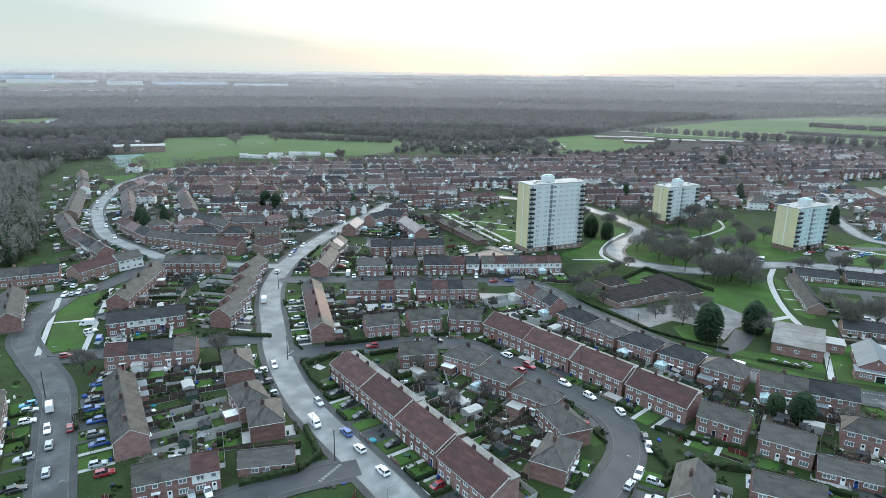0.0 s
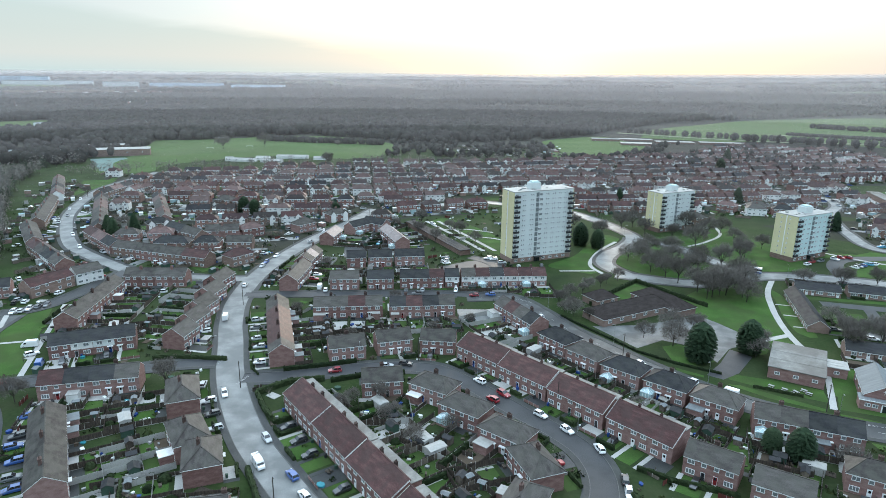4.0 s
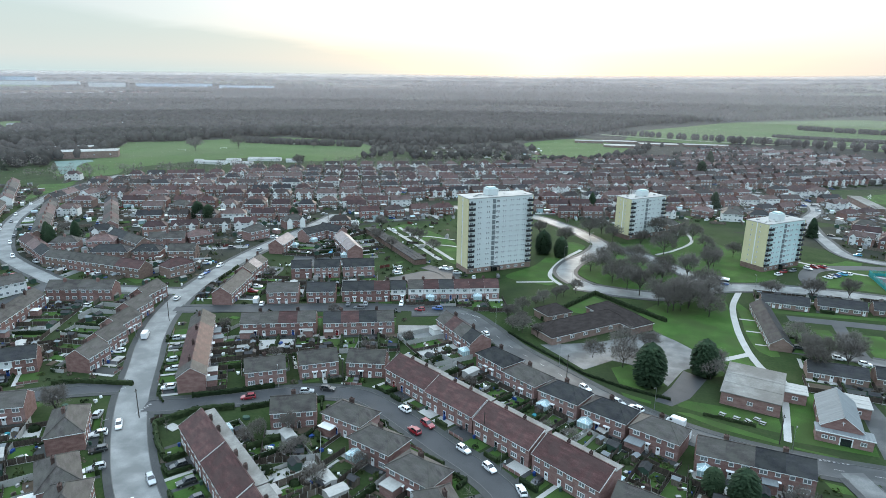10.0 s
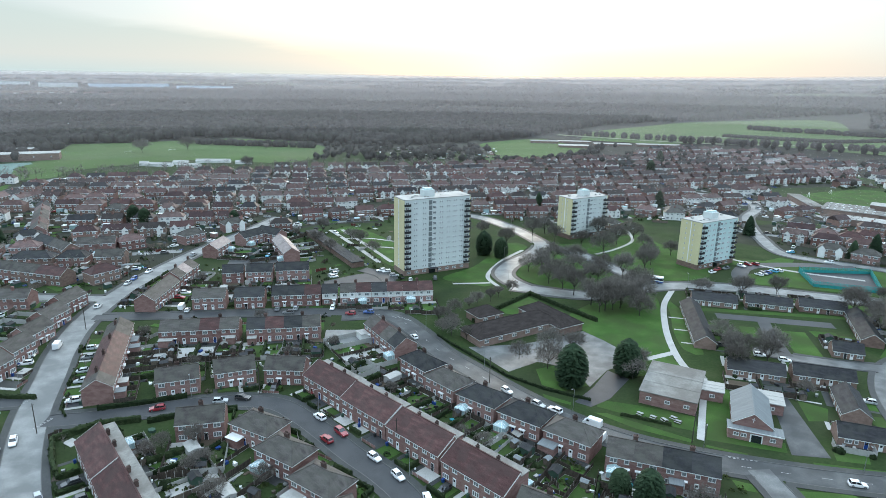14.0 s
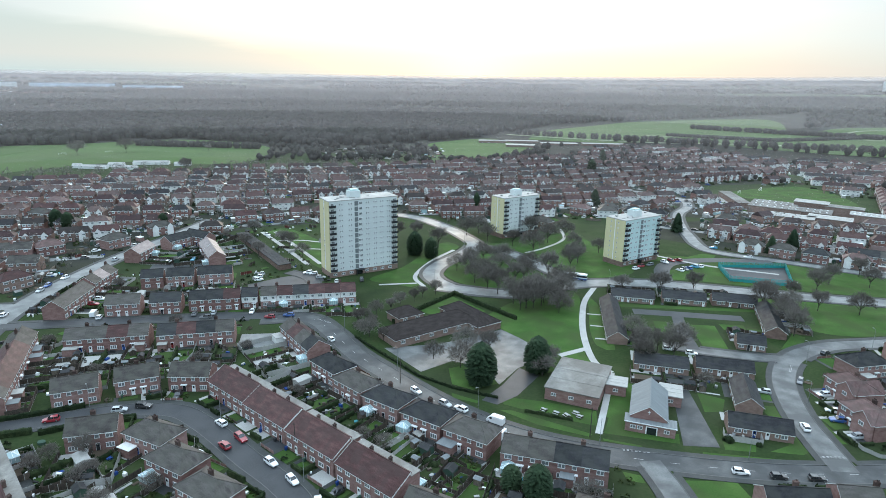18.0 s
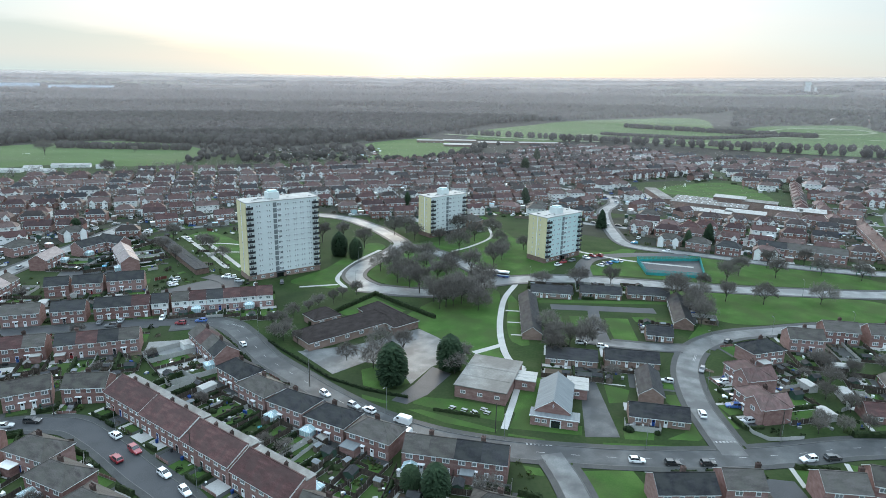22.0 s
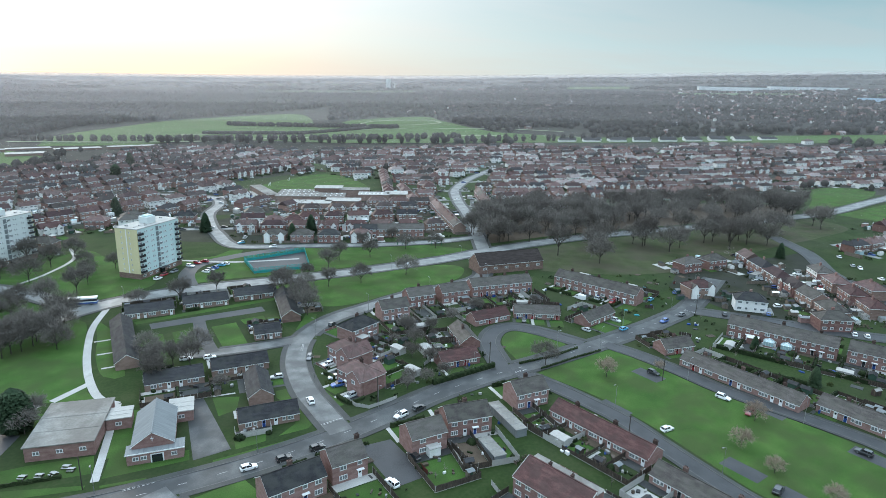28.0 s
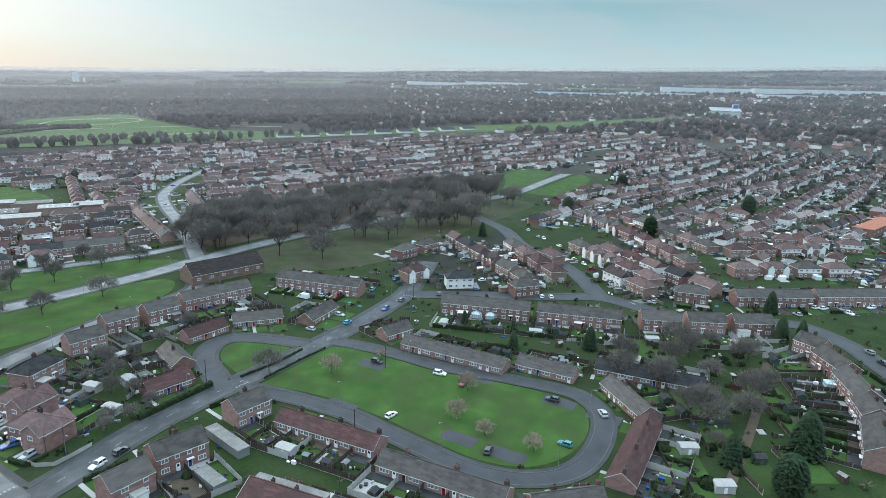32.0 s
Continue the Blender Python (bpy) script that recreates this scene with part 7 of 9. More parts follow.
# long pale sheds of a nursery below the playing field
for x, y, a, L, D, h in ((-152, 697, 2, 34, 7, 3.2), (-196, 668, -6, 26, 7, 3), (-166, 664, -6, 22, 7, 3), (-180, 682, 4, 14, 9, 3.4), (-212, 672, 8, 8, 6, 3.5), (-120, 690, 10, 16, 6, 3)):
    top = thing("nursery_shed", x, y, 0, a, "long low white shed with a pale roof below a playing field", "shed", "nursery sheds")
    s = Shape()
    wall_shape(s, L, D, h * .75, h * 1.2, "gable", RENDER_WHITE)
    part("wall", s.mesh("wall"), top)
    part("roof", roof_mesh(L, D, h * .75, h * 1.2, "gable", FLAT_ROOF), top)
for x, y, a in ((-266, 766, 20), (-287, 866, 20), (-225, 786, 20), (-150, 840, 20), (406, 539, 60), (378, 526, 60)):
    s = Shape()
    for p, q in (((-3.6, 0, 0), (-3.6, 0, 2.4)), ((3.6, 0, 0), (3.6, 0, 2.4)), ((-3.6, 0, 2.4), (3.6, 0, 2.4)), ((-3.6, 0, 2.4), (-3.6, 1.8, 0)), ((3.6, 0, 2.4), (3.6, 1.8, 0))):
        s.tube(p, q, .14, .14, UPVC, 4)
    thing("goal_posts", x, y, land(x, y), a, "white football goal on a grass pitch", "goal", "football goals", data=s.mesh("goal_posts"))
for x, y, h in ((-249, 762, 17), (-205, 781, 17), (-120, 800, 9), (-104, 640, 14)):
    bare_tree(x, y, h)
# pale racecourse running strips
for pts, w in (([(282, 1002), (449, 900), (609, 853), (770, 760), (879, 690), (980, 560)], 5), ([(500, 980), (640, 930), (800, 880), (960, 760), (1020, 640)], 4), ([(820, 960), (900, 900), (980, 900), (990, 960), (900, 1000), (820, 960)], 4)):
    s = Shape()
    line = dense(pts, 12.0)
    nrm = sides(line)
    for i in range(len(line) - 1):
        q = [(p.x, p.y, land(p.x, p.y) + 1.1) for p in (line[i] - nrm[i] * w, line[i + 1] - nrm[i + 1] * w, line[i + 1] + nrm[i + 1] * w, line[i] + nrm[i] * w)]
        s.face(q, PALE_TURF)
    thing("racecourse_track", 0, 0, 0, 0, "pale worn racecourse strip with running rail", "track", kind="structure", data=s.mesh("racecourse_track"))
# bare trees that stand apart
for x, y in ((110, 318), (116, 308), (124, 316), (128, 330), (120, 338), (133, 306), (138, 318), (112, 330), (146, 310), (104, 322)):
    bare_tree(x, y, rnd.uniform(9, 12))
for x, y in ((140, 282), (134, 276), (128, 270), (146, 287), (122, 268), (132, 284), (138, 270)):
    bare_tree(x, y, rnd.uniform(8, 12))
for x, y in ((157, 231), (152, 222), (160, 225), (150, 215), (163, 219), (158, 240), (170, 228)):
    bare_tree(x, y, rnd.uniform(7, 10))
for x, y in ((60, 262), (64, 268), (70, 272), (74, 278), (80, 281), (84, 286), (90, 290), (62, 256), (58, 250), (61, 246), (66, 242), (57, 258)):
    bare_tree(x, y, rnd.uniform(5, 7.5))
for x, y, h in ((82, 226, 7), (90, 219, 9), (94, 232, 9), (101, 228, 9), (115, 211, 9), (118, 216, 8)):
    bare_tree(x, y, h)
for x, y in ((172, 285), (188, 282), (205, 284), (230, 270), (236, 262), (246, 258), (226, 252), (222, 244), (244, 272), (262, 280), (276, 290), (292, 284), (300, 300), (318, 284), (332, 274), (322, 300), (260, 252), (285, 248), (224, 262), (218, 234)):
    bare_tree(x, y, rnd.uniform(8, 12))
for x, y in ((160, 320), (168, 332), (172, 345), (150, 352), (142, 366), (164, 372), (176, 362), (186, 350), (130, 378), (120, 392), (158, 388), (178, 384), (128, 396), (100, 365), (90, 388), (78, 380)):
    bare_tree(x, y, rnd.uniform(9, 13))
for x, y in ((14, 382), (28, 352), (20, 366), (-3, 395), (52, 350), (66, 352), (58, 366), (72, 366), (6, 352), (-4, 372)):
    bare_tree(x, y, rnd.uniform(7, 10))
for _ in range(150):
    for _try in range(20):
        x, y = rnd.uniform(345, 640), rnd.uniform(120, 310)
        if inside((x, y), [(352, 256), (430, 235), (520, 198), (600, 160), (640, 160), (640, 205), (560, 258), (470, 298), (420, 314), (376, 296)]) or (rnd.random() < 0.4 and inside((x, y), [(340, 228), (430, 216), (520, 182), (600, 152), (585, 124), (490, 142), (400, 165)])):
            bare_tree(x, y, rnd.uniform(12, 18), group="woodland park trees")
            break
for x, y, h in ((257, 122, 6.5), (246, 76, 5.5), (240, 66, 5), (237, 52, 5.5), (263, 78, 6.5), (250, 141, 9), (274, 112, 4)):
    bare_tree(x, y, h, warm=h < 8)
for x, y, h in ((232, 190, 8), (228, 182, 7), (236, 196, 7), (221, 176, 6), (222, 168, 6), (240, 186, 7), (218, 158, 5), (208, 164, 5), (204, 160, 5), (212, 160, 5), (256, 190, 6), (272, 190, 6)):
    bare_tree(x, y, h)
for x, y, h in ((284, -4, 11), (276, -2, 10), (290, -8, 10), (272, 10, 11), (270, 13, 10), (286, 22, 9), (302, 34, 10), (308, 18, 9), (316, 12, 10), (322, -8, 9), (256, 7, 6), (326, 4, 8), (300, 6, 8), (292, 34, 10), (289, 21, 11), (268, 9, 11), (324, 13, 10), (315, -4, 10), (330, 18, 9)):
    bare_tree(x, y, h)
for x, y, h in ((-52, 236, 6), (-8, 178, 6), (-72, 186, 9), (-110, 176, 8), (12, 164, 5), (-250, 470, 8), (-180, 380, 8), (20, 236, 5), (108, 150, 6), (-16, 178, 5), (-10, 262, 5)):
    bare_tree(x, y, h)
conifer(94.5, 207.5, 14, 3)
conifer(114, 214, 12.5, 3)
conifer(97, 152, 9.5, 3)
conifer(92, 156, 7, 3)
for x, y, h, k in ((86, 352, 13, 3), (94, 346, 11, 3), (262, -15, 13, 0), (242, -8, 11, 3), (310, 46, 9, 2), (300, 72, 7, 2), (318, 96, 5, 2), (352, -30, 8, 2), (254, 395, 12, 2), (160, 430, 13, 2), (172, 436, 12, 2), (280, 340, 11, 2), (300, 350, 12, 2), (-170, 350, 13, 2), (-178, 360, 12, 2), (-165, 364, 12, 2), (-60, 420, 9, 3), (-120, 420, 12, 3), (-112, 416, 11, 3), (140, 470, 12, 2), (232, 480, 12, 0), (510, 30, 14, 3), (620, -40, 16, 3), (560, 90, 14, 3), (700, 60, 16, 3), (250, 4, 9, 2), (347, -22, 10, 2), (380, -23, 10, 2), (410, 48, 7, 3), (465, 130, 9, 2), (288, 640, 14, 3), (330, 720, 15, 0)):
    conifer(x, y, h, k)

# ---- hedges ----
hedge([(70, 258), (82, 272), (98, 289), (110, 270), (118, 258)], 1.7, 1.0, "tall clipped green hedge round the school lawn")
hedge([(56, 246), (62, 236), (70, 224), (76, 214), (86, 205), (98, 198)], 0.8, 0.6, "low hedge and wall along the road")
hedge([(104, 190), (116, 184)], 0.9, 0.6, "low hedge in front of the hall")
hedge([(-44, 182), (-36, 189), (-26, 191)], 1.8, 1.2)
hedge([(-44, 182), (-40, 174), (-36, 168)], 1.6, 1.2)
hedge([(-24, 190), (-14, 194), (-2, 196)], 1.5, 1.0)
hedge([(-40, 197), (-30, 199.5), (-18, 203.5)], 1.5, 1.0)
hedge([(-46, 122.5), (-34, 128), (-30, 134), (-36, 146)], 1.6, 1.3, "tall green hedge round a corner garden")
hedge([(-60, 204), (-76, 205), (-84, 204)], 1.4, 1.0)
hedge([(-47, 194), (-50, 198), (-52, 206)], 0.8, 0.5)
hedge([(212, 157), (224, 154.5), (236, 152)], 1.8, 1.2)
hedge([(52, 138), (54, 130), (50, 124), (62, 132), (78, 128), (92, 120)], 1.6, 1.2)
hedge([(56, 148), (64, 143), (76, 138)], 1.3, 0.9)
hedge([(246, 140), (262, 137), (274, 134)], 0.7, 0.5)
hedge([(244, 147.5), (258, 143), (270, 141)], 0.7, 0.5)
hedge([(293, 110), (296, 92), (299, 74)], 1.6, 1.0)
hedge([(308, 106), (312, 80), (315, 60), (318, 40)], 1.6, 0.9)

# ---- parked cars ----


def loft(sh, stations, mat):
    """Joins rings of points, each the same count, into a closed skin."""
    for a, b in zip(stations, stations[1:]):
        n = len(a)
        for k in range(n):
            sh.face([a[k], a[(k + 1) % n], b[(k + 1) % n], b[k]], mat)
    sh.face(stations[0][::-1], mat)
    sh.face(stations[-1], mat)


def car_meshes(paint, l=4.25, w=1.78, h=1.46):
    def ring(x, half, z0, z1):
        return [(x, -half, z0), (x, half, z0), (x, half * 1.0, z0 + (z1 - z0) * 0.65), (x, half * 0.9, z1), (x, -half * 0.9, z1), (x, -half * 1.0, z0 + (z1 - z0) * 0.65)]
    s = Shape()
    belt = 0.92
    loft(s, [ring(-l / 2, w * .40, .35, .70), ring(-l / 2 + .15, w * .47, .25, belt), ring(-l * .2, w * .5, .22, belt + .02), ring(l * .12, w * .5, .22, belt), ring(l / 2 - .5, w * .48, .22, .78), ring(l / 2 - .1, w * .44, .26, .66), ring(l / 2, w * .38, .34, .55)], paint)
    x0, x1 = (-l * .46, l * .10)
    rf = h
    # roof skin
    s.face([(x0 + .25, -w * .36, rf), (x1 - .35, -w * .36, rf), (x1 - .35, w * .36, rf), (x0 + .25, w * .36, rf)], paint)
    for sx in (-1, 1):
        s.tube((x1 + .35, sx * w * .44, belt), (x1 - .35, sx * w * .37, rf), .045, .045, paint, 4)
        s.tube((x0, sx * w * .44, belt), (x0 + .25, sx * w * .37, rf), .06, .06, paint, 4)
        s.tube(((x0 + x1) / 2, sx * w * .455, belt), ((x0 + x1) / 2, sx * w * .375, rf), .045, .045, paint, 4)
    body = s.mesh("body")
    g_ = Shape()
    A = [(x0, -w * .44, belt), (x1 + .35, -w * .44, belt), (x1 + .35, w * .44, belt), (x0, w * .44, belt)]
    B = [(x0 + .25, -w * .36, rf - .01), (x1 - .35, -w * .36, rf - .01), (x1 - .35, w * .36, rf - .01), (x0 + .25, w * .36, rf - .01)]
    for k in range(4):
        j = (k + 1) % 4
        g_.face([A[k], A[j], B[j], B[k]], GLASS)
    glass = g_.mesh("glazing")
    return body, glass


def wheel_mesh():
    s = Shape()
    for y0, y1, r0, r1, m in ((-.1, .1, .31, .31, TYRE), (.1, .105, .31, .2, TYRE), (-.105, -.1, .2, .31, TYRE)):
        s.tube((0, y0, 0), (0, y1, 0), r0, r1, m, 12)
    for y in (-.104, .104):
        ring = [(.2 * math.cos(2 * math.pi * k / 8), y, .2 * math.sin(2 * math.pi * k / 8)) for k in range(8)]
        s.face(ring if y < 0 else ring[::-1], METAL)
    return s.mesh("wheel")


WHEEL = wheel_mesh()
FAR_WHEELS = Shape()
for wx in (-1.3, 1.32):
    for wy in (-.78, .78):
        FAR_WHEELS.tube((wx, wy - .1, .31), (wx, wy + .1, .31), .31, .31, TYRE, 8)
FAR_WHEELS = FAR_WHEELS.mesh("wheel_set")
CAR = {n: car_meshes(p) for n, p in PAINTS.items()}


def light_mesh(mat):
    s = Shape()
    s.box(-.02, .06, -.16, .16, -.07, .07, mat, bottom=True)
    return s.mesh("light")


HEADLIGHT, TAILLIGHT = light_mesh(UPVC), light_mesh(PAINTS["red"])


def car(x, y, turn, colour):
    flip = 180 if rnd.random() < 0.4 else 0
    top = thing("car", x, y, 0.06, turn + flip, "parked %s hatchback car" % colour.replace("_", " "), "car", "parked cars")
    sc = rnd.uniform(0.94, 1.06)
    top.scale = (sc, sc, sc)
    body, glass = CAR[colour]
    part("body", body, top)
    part("glazing", glass, top)
    if math.hypot(x, y) > 330:
        part("wheel_set", FAR_WHEELS, top)
    else:
        for wx in (-1.3, 1.32):
            for wy in (-.78, .78):
                part("wheel", WHEEL, top, at=pose(wx, wy, .31))
    if math.hypot(x, y) < 235:
        for wy in (-.58, .58):
            part("headlight", HEADLIGHT, top, at=pose(1.98, wy, .62))
            part("tail_light", TAILLIGHT, top, at=pose(-2.03, wy, .76))


def van_mesh(paint):
    def ring(x, half, z0, z1):
        return [(x, -half, z0), (x, half, z0), (x, half, z0 + (z1 - z0) * .8), (x, half * .9, z1), (x, -half * .9, z1), (x, -half, z0 + (z1 - z0) * .8)]
    s = Shape()
    loft(s, [ring(-2.5, .92, .35, 2.2), ring(-2.4, .96, .3, 2.3), ring(.9, .96, .3, 2.3), ring(1.4, .95, .3, 2.1), ring(2.0, .93, .3, 1.25), ring(2.45, .88, .32, 1.0), ring(2.55, .8, .4, .8)], paint)
    return s.mesh("body")


VAN = {"white": van_mesh(PAINTS["white"]), "blue": van_mesh(PAINTS["blue"])}
VAN_GLASS = Shape()
VAN_GLASS.face([(1.44, -.84, 2.02), (1.44, .84, 2.02), (1.99, .8, 1.3), (1.99, -.8, 1.3)][::-1], GLASS)
for sy in (-1, 1):
    q = [(.7, sy * .968, 1.35), (1.6, sy * .968, 1.35), (1.35, sy * .968, 1.9), (.7, sy * .968, 1.9)]
    VAN_GLASS.face(q if sy < 0 else q[::-1], GLASS)
VAN_GLASS = VAN_GLASS.mesh("glazing")


def van(x, y, turn, colour):
    top = thing("van", x, y, 0.06, turn + (180 if rnd.random() < .5 else 0), "parked %s panel van" % colour, "van", "parked vans")
    part("body", VAN[colour], top)
    part("glazing", VAN_GLASS, top)
    for wx in (-1.6, 1.65):
        for wy in (-.85, .85):
            part("wheel", WHEEL, top, at=pose(wx, wy, .31))


for x, y, a in ((-93.9, 119.8, 29), (-52.7, 170.2, 208), (-26.6, 158.1, 215), (-22.6, 152.1, 215), (-41.3, 127.0, 301), (51.9, 143.5, 259), (-2.1, 202.1, 350), (156.9, 154.4, 350), (165.6, 152.7, 350), (218.8, 218.5, 27), (180.5, 132.7, 85), (198.3, 149.1, 358), (345.5, 116.7, 21), (270.5, 112.3, 82), (266.3, 52.0, 85), (232.8, 63.0, 0), (387.5, 21.4, 339), (337.3, -53.2, 198), (58.3, 310.3, 270),):
    car(x, y, a, "black")
for x, y, a in ((-25.0, 143.9, 127), (-101.5, 167.8, 31), (-95.7, 153.9, 31), (30.2, 268.6, 355), (190.2, 176.7, 160), (221.1, 318.3, 115), (318.5, 130.9, 354), (357.7, 143.6, 8), (359.5, 103.8, 21), (-76.4, 311.5, 82),):
    car(x, y, a, "blue")
for x, y, a in ((-116.8, 198.4, 290),):
    van(x, y, a, "blue")
for x, y, a in ((-88.1, 141.8, 29), (-58.2, 230.1, 198), (-148.2, 248.1, 100), (-145.9, 250.0, 100), (-5.8, 272.6, 92), (-0.9, 268.7, 2), (203.8, 325.1, 25), (218.2, 316.5, 115), (195.2, 199.3, 47), (331.5, 129.0, 357), (397.6, -50.0, 311), (400.5, -56.6, 311), (346.5, -51.5, 198), (306.3, 303.9, 324), (297.2, 454.9, 105), (-227.8, 406.1, 296), (-204.0, 372.3, 296),):
    car(x, y, a, "grey")
for x, y, a in ((-121.2, 186.3, 200), (-96.2, 144.5, 299), (-77.7, 125.9, 29), (-23.9, 196.8, 15), (27.6, 183.2, 309), (24.2, 180.1, 309), (23.2, 267.4, 355), (192.8, 177.3, 160), (198.3, 323.3, 25), (218.9, 332.1, 115), (222.8, 332.4, 115), (266.2, 80.5, 179), (401.1, 108.5, 100), (-38.0, 371.6, 161),):
    car(x, y, a, "red")
for x, y, a in ((-96.9, 136.7, 299), (-91.1, 125.9, 299), (-34.9, 158.9, 125), (-81.0, 129.3, 29), (-111.7, 152.6, 31), (-99.5, 131.1, 29), (-61.3, 186.7, 98), (-49.5, 163.1, 208), (-77.4, 231.4, 198), (-59.5, 237.3, 198), (-55.4, 220.1, 198), (-151.7, 243.5, 100), (-55.5, 119.2, 302), (42.3, 123.7, 233), (48.5, 124.9, 329), (26.7, 152.2, 34), (82.1, 195.6, 310), (-7.9, 200.5, 5), (1.2, 273.4, 92), (179.4, 194.2, 151), (287.0, 147.9, 80), (322.5, 162.8, 84), (476.6, 96.6, 28), (263.4, 36.9, 27), (428.1, 74.5, 35), (393.4, 45.1, 24), (404.2, 35.9, 114), (373.0, 25.7, 249), (381.8, -33.7, 221), (-29.9, 357.4, 71),):
    car(x, y, a, "silver")
for x, y, a in ((39.6, 315.4, 0), (11.5, 322.1, 20), (-31.1, 441.7, 74), (223.4, 444.5, 63), (303.9, 472.3, 105), (-212.8, 388.7, 296), (-163.0, 324.9, 321), (-218.1, 375.5, 26), (-162.8, 298.9, 51), (-119.3, 309.3, 346), (-76.4, 304.8, 82), (-62.6, 350.5, 77),):
    car(x, y, a, "silver")
for x, y, a in ((-114.0, 155.6, 31), (225.7, 320.6, 115), (298.8, 138.1, 350), (339.8, 147.0, 8), (-24.8, 348.5, 71), (255.6, 355.1, 341),):
    car(x, y, a, "sky_blue")
for x, y, a in ((243.1, 44.8, 78),):
    car(x, y, a, "teal")
for x, y, a in ((-101.5, 143.6, 299), (-53.2, 181.5, 113), (-20.7, 136.8, 127), (-14.2, 128.0, 127), (-108.9, 147.2, 31), (-56.3, 177.2, 203), (-124.0, 205.9, 41), (-82.7, 251.7, 192), (-75.1, 226.1, 198), (-154.1, 242.1, 100), (-150.3, 245.8, 100), (-156.5, 253.3, 100), (-51.9, 119.7, 302), (21.1, 191.0, 311), (36.7, 171.8, 312), (42.5, 164.3, 304), (49.0, 156.0, 281), (51.4, 138.6, 259), (45.6, 127.8, 239), (47.5, 244.3, 294), (74.4, 204.0, 305), (86.1, 192.4, 310), (-40.2, 271.9, 93), (15.6, 273.4, 85), (148.8, 157.0, 344), (178.3, 174.2, 70), (164.9, 226.3, 340), (171.1, 222.1, 340), (192.5, 181.5, 151), (193.9, 319.2, 25),):
    car(x, y, a, "white")
for x, y, a in ((213.9, 329.2, 115), (215.0, 315.1, 115), (228.3, 321.0, 115), (169.5, 128.3, 85), (191.8, 149.7, 358), (239.8, 93.5, 342), (270.0, 89.5, 89), (360.7, 72.8, 20), (362.1, 68.9, 21), (402.8, 166.8, 100), (492.4, 106.4, 28), (473.6, 92.5, 28), (458.6, 80.5, 44), (424.0, 61.6, 35), (429.6, 67.4, 35), (407.3, 39.7, 24), (389.3, 25.7, 339), (394.8, -43.5, 311), (395.1, -46.5, 311), (392.3, -55.7, 221), (405.1, -67.3, 311), (435.6, 113.3, 134), (-36.1, 345.1, 77), (-29.7, 363.5, 71), (35.8, 321.4, 13), (33.1, 322.9, 13), (47.0, 309.2, 270), (11.1, 317.9, 20), (12.0, 313.7, 20), (4.1, 397.2, 313),):
    car(x, y, a, "white")
for x, y, a in ((264.4, 335.7, 340), (236.4, 483.5, 153), (292.8, 444.1, 105), (-237.6, 425.4, 294), (-248.8, 458.5, 294), (-197.4, 358.6, 304), (-179.8, 333.6, 304), (-251.3, 483.8, 294), (-223.0, 386.3, 26), (-229.6, 396.5, 26), (-212.6, 363.8, 26), (-149.2, 263.9, 80), (-161.7, 293.7, 51), (-143.2, 312.7, 332), (-124.4, 306.3, 346), (-74.0, 322.2, 77), (-58.9, 373.3, 71), (-76.2, 276.8, 92),):
    car(x, y, a, "white")
for x, y, a in ((-107.3, 154.2, 301), (-34.0, 148.0, 125), (-72.0, 238.9, 102), (-128.8, 212.4, 19), (93.8, 176.9, 50), (94.5, 184.9, 320), (-43.2, 274.7, 93), (317.5, 169.4, 84),):
    van(x, y, a, "white")


bus = thing("bus", 158, 306, 0.06, -30, "single-deck white and blue bus on the avenue", "bus")
s = Shape()
s.box(-5.4, 5.4, -1.25, 1.25, 0.35, 3.0, PAINTS["white"], bottom=True)
part("body", s.mesh("body"), bus)
s = Shape()
s.box(-5.43, 5.43, -1.27, 1.27, 0.4, 1.1, PAINTS["blue"], bottom=True)
part("skirt", s.mesh("skirt"), bus, "blue lower panels")
s = Shape()
s.box(-5.42, 5.44, -1.265, 1.265, 1.5, 2.45, GLASS, bottom=True)
part("glazing", s.mesh("glazing"), bus)
for wx in (-3.2, 3.4):
    for wy in (-1.15, 1.15):
        part("wheel", WHEEL, bus, at=pose(wx, wy, .42) @ Matrix.Diagonal((1.4, 1.4, 1.4, 1)))

# ---- gardens of the near houses ----
NEAR = [h for h in HOUSES if h[5] > 0]


def shed_meshes(kind):
    s, r = Shape(), Shape()
    w, d, e, t = ((2.4, 1.8, 1.8, 2.3), (3.0, 2.4, 1.9, 2.5), (4.8, 2.9, 2.2, 2.5), (1.8, 1.4, 1.7, 2.0))[kind]
    wall = (TIMBER, SHED_GREEN, CONCRETE, TIMBER)[kind]
    wall_shape(s, w, d, e, t, "gable", wall)
    s.box(-0.4, 0.4, -d / 2 - 0.04, -d / 2, 0, 1.7, (DARK_TRIM, TIMBER, UPVC, SHED_GREEN)[kind])
    top = (DARK_TRIM, ROOF_DARK, FLAT_ROOF, METAL_ROOF)[kind]
    slab(r, [(-w / 2 - .12, -d / 2 - .15, e), (w / 2 + .12, -d / 2 - .15, e), (w / 2 + .12, 0, t + .06), (-w / 2 - .12, 0, t + .06)], .06, top)
    slab(r, [(w / 2 + .12, d / 2 + .15, e), (-w / 2 - .12, d / 2 + .15, e), (-w / 2 - .12, 0, t + .06), (w / 2 + .12, 0, t + .06)], .06, top)
    return s.mesh("wall"), r.mesh("roof")


SHEDS = [shed_meshes(k) for k in range(4)]
SHED_LABELS = ("small dark timber garden shed with felt roof", "green painted garden shed with dark roof", "concrete garage with pale low roof", "small timber tool shed with sheet roof")


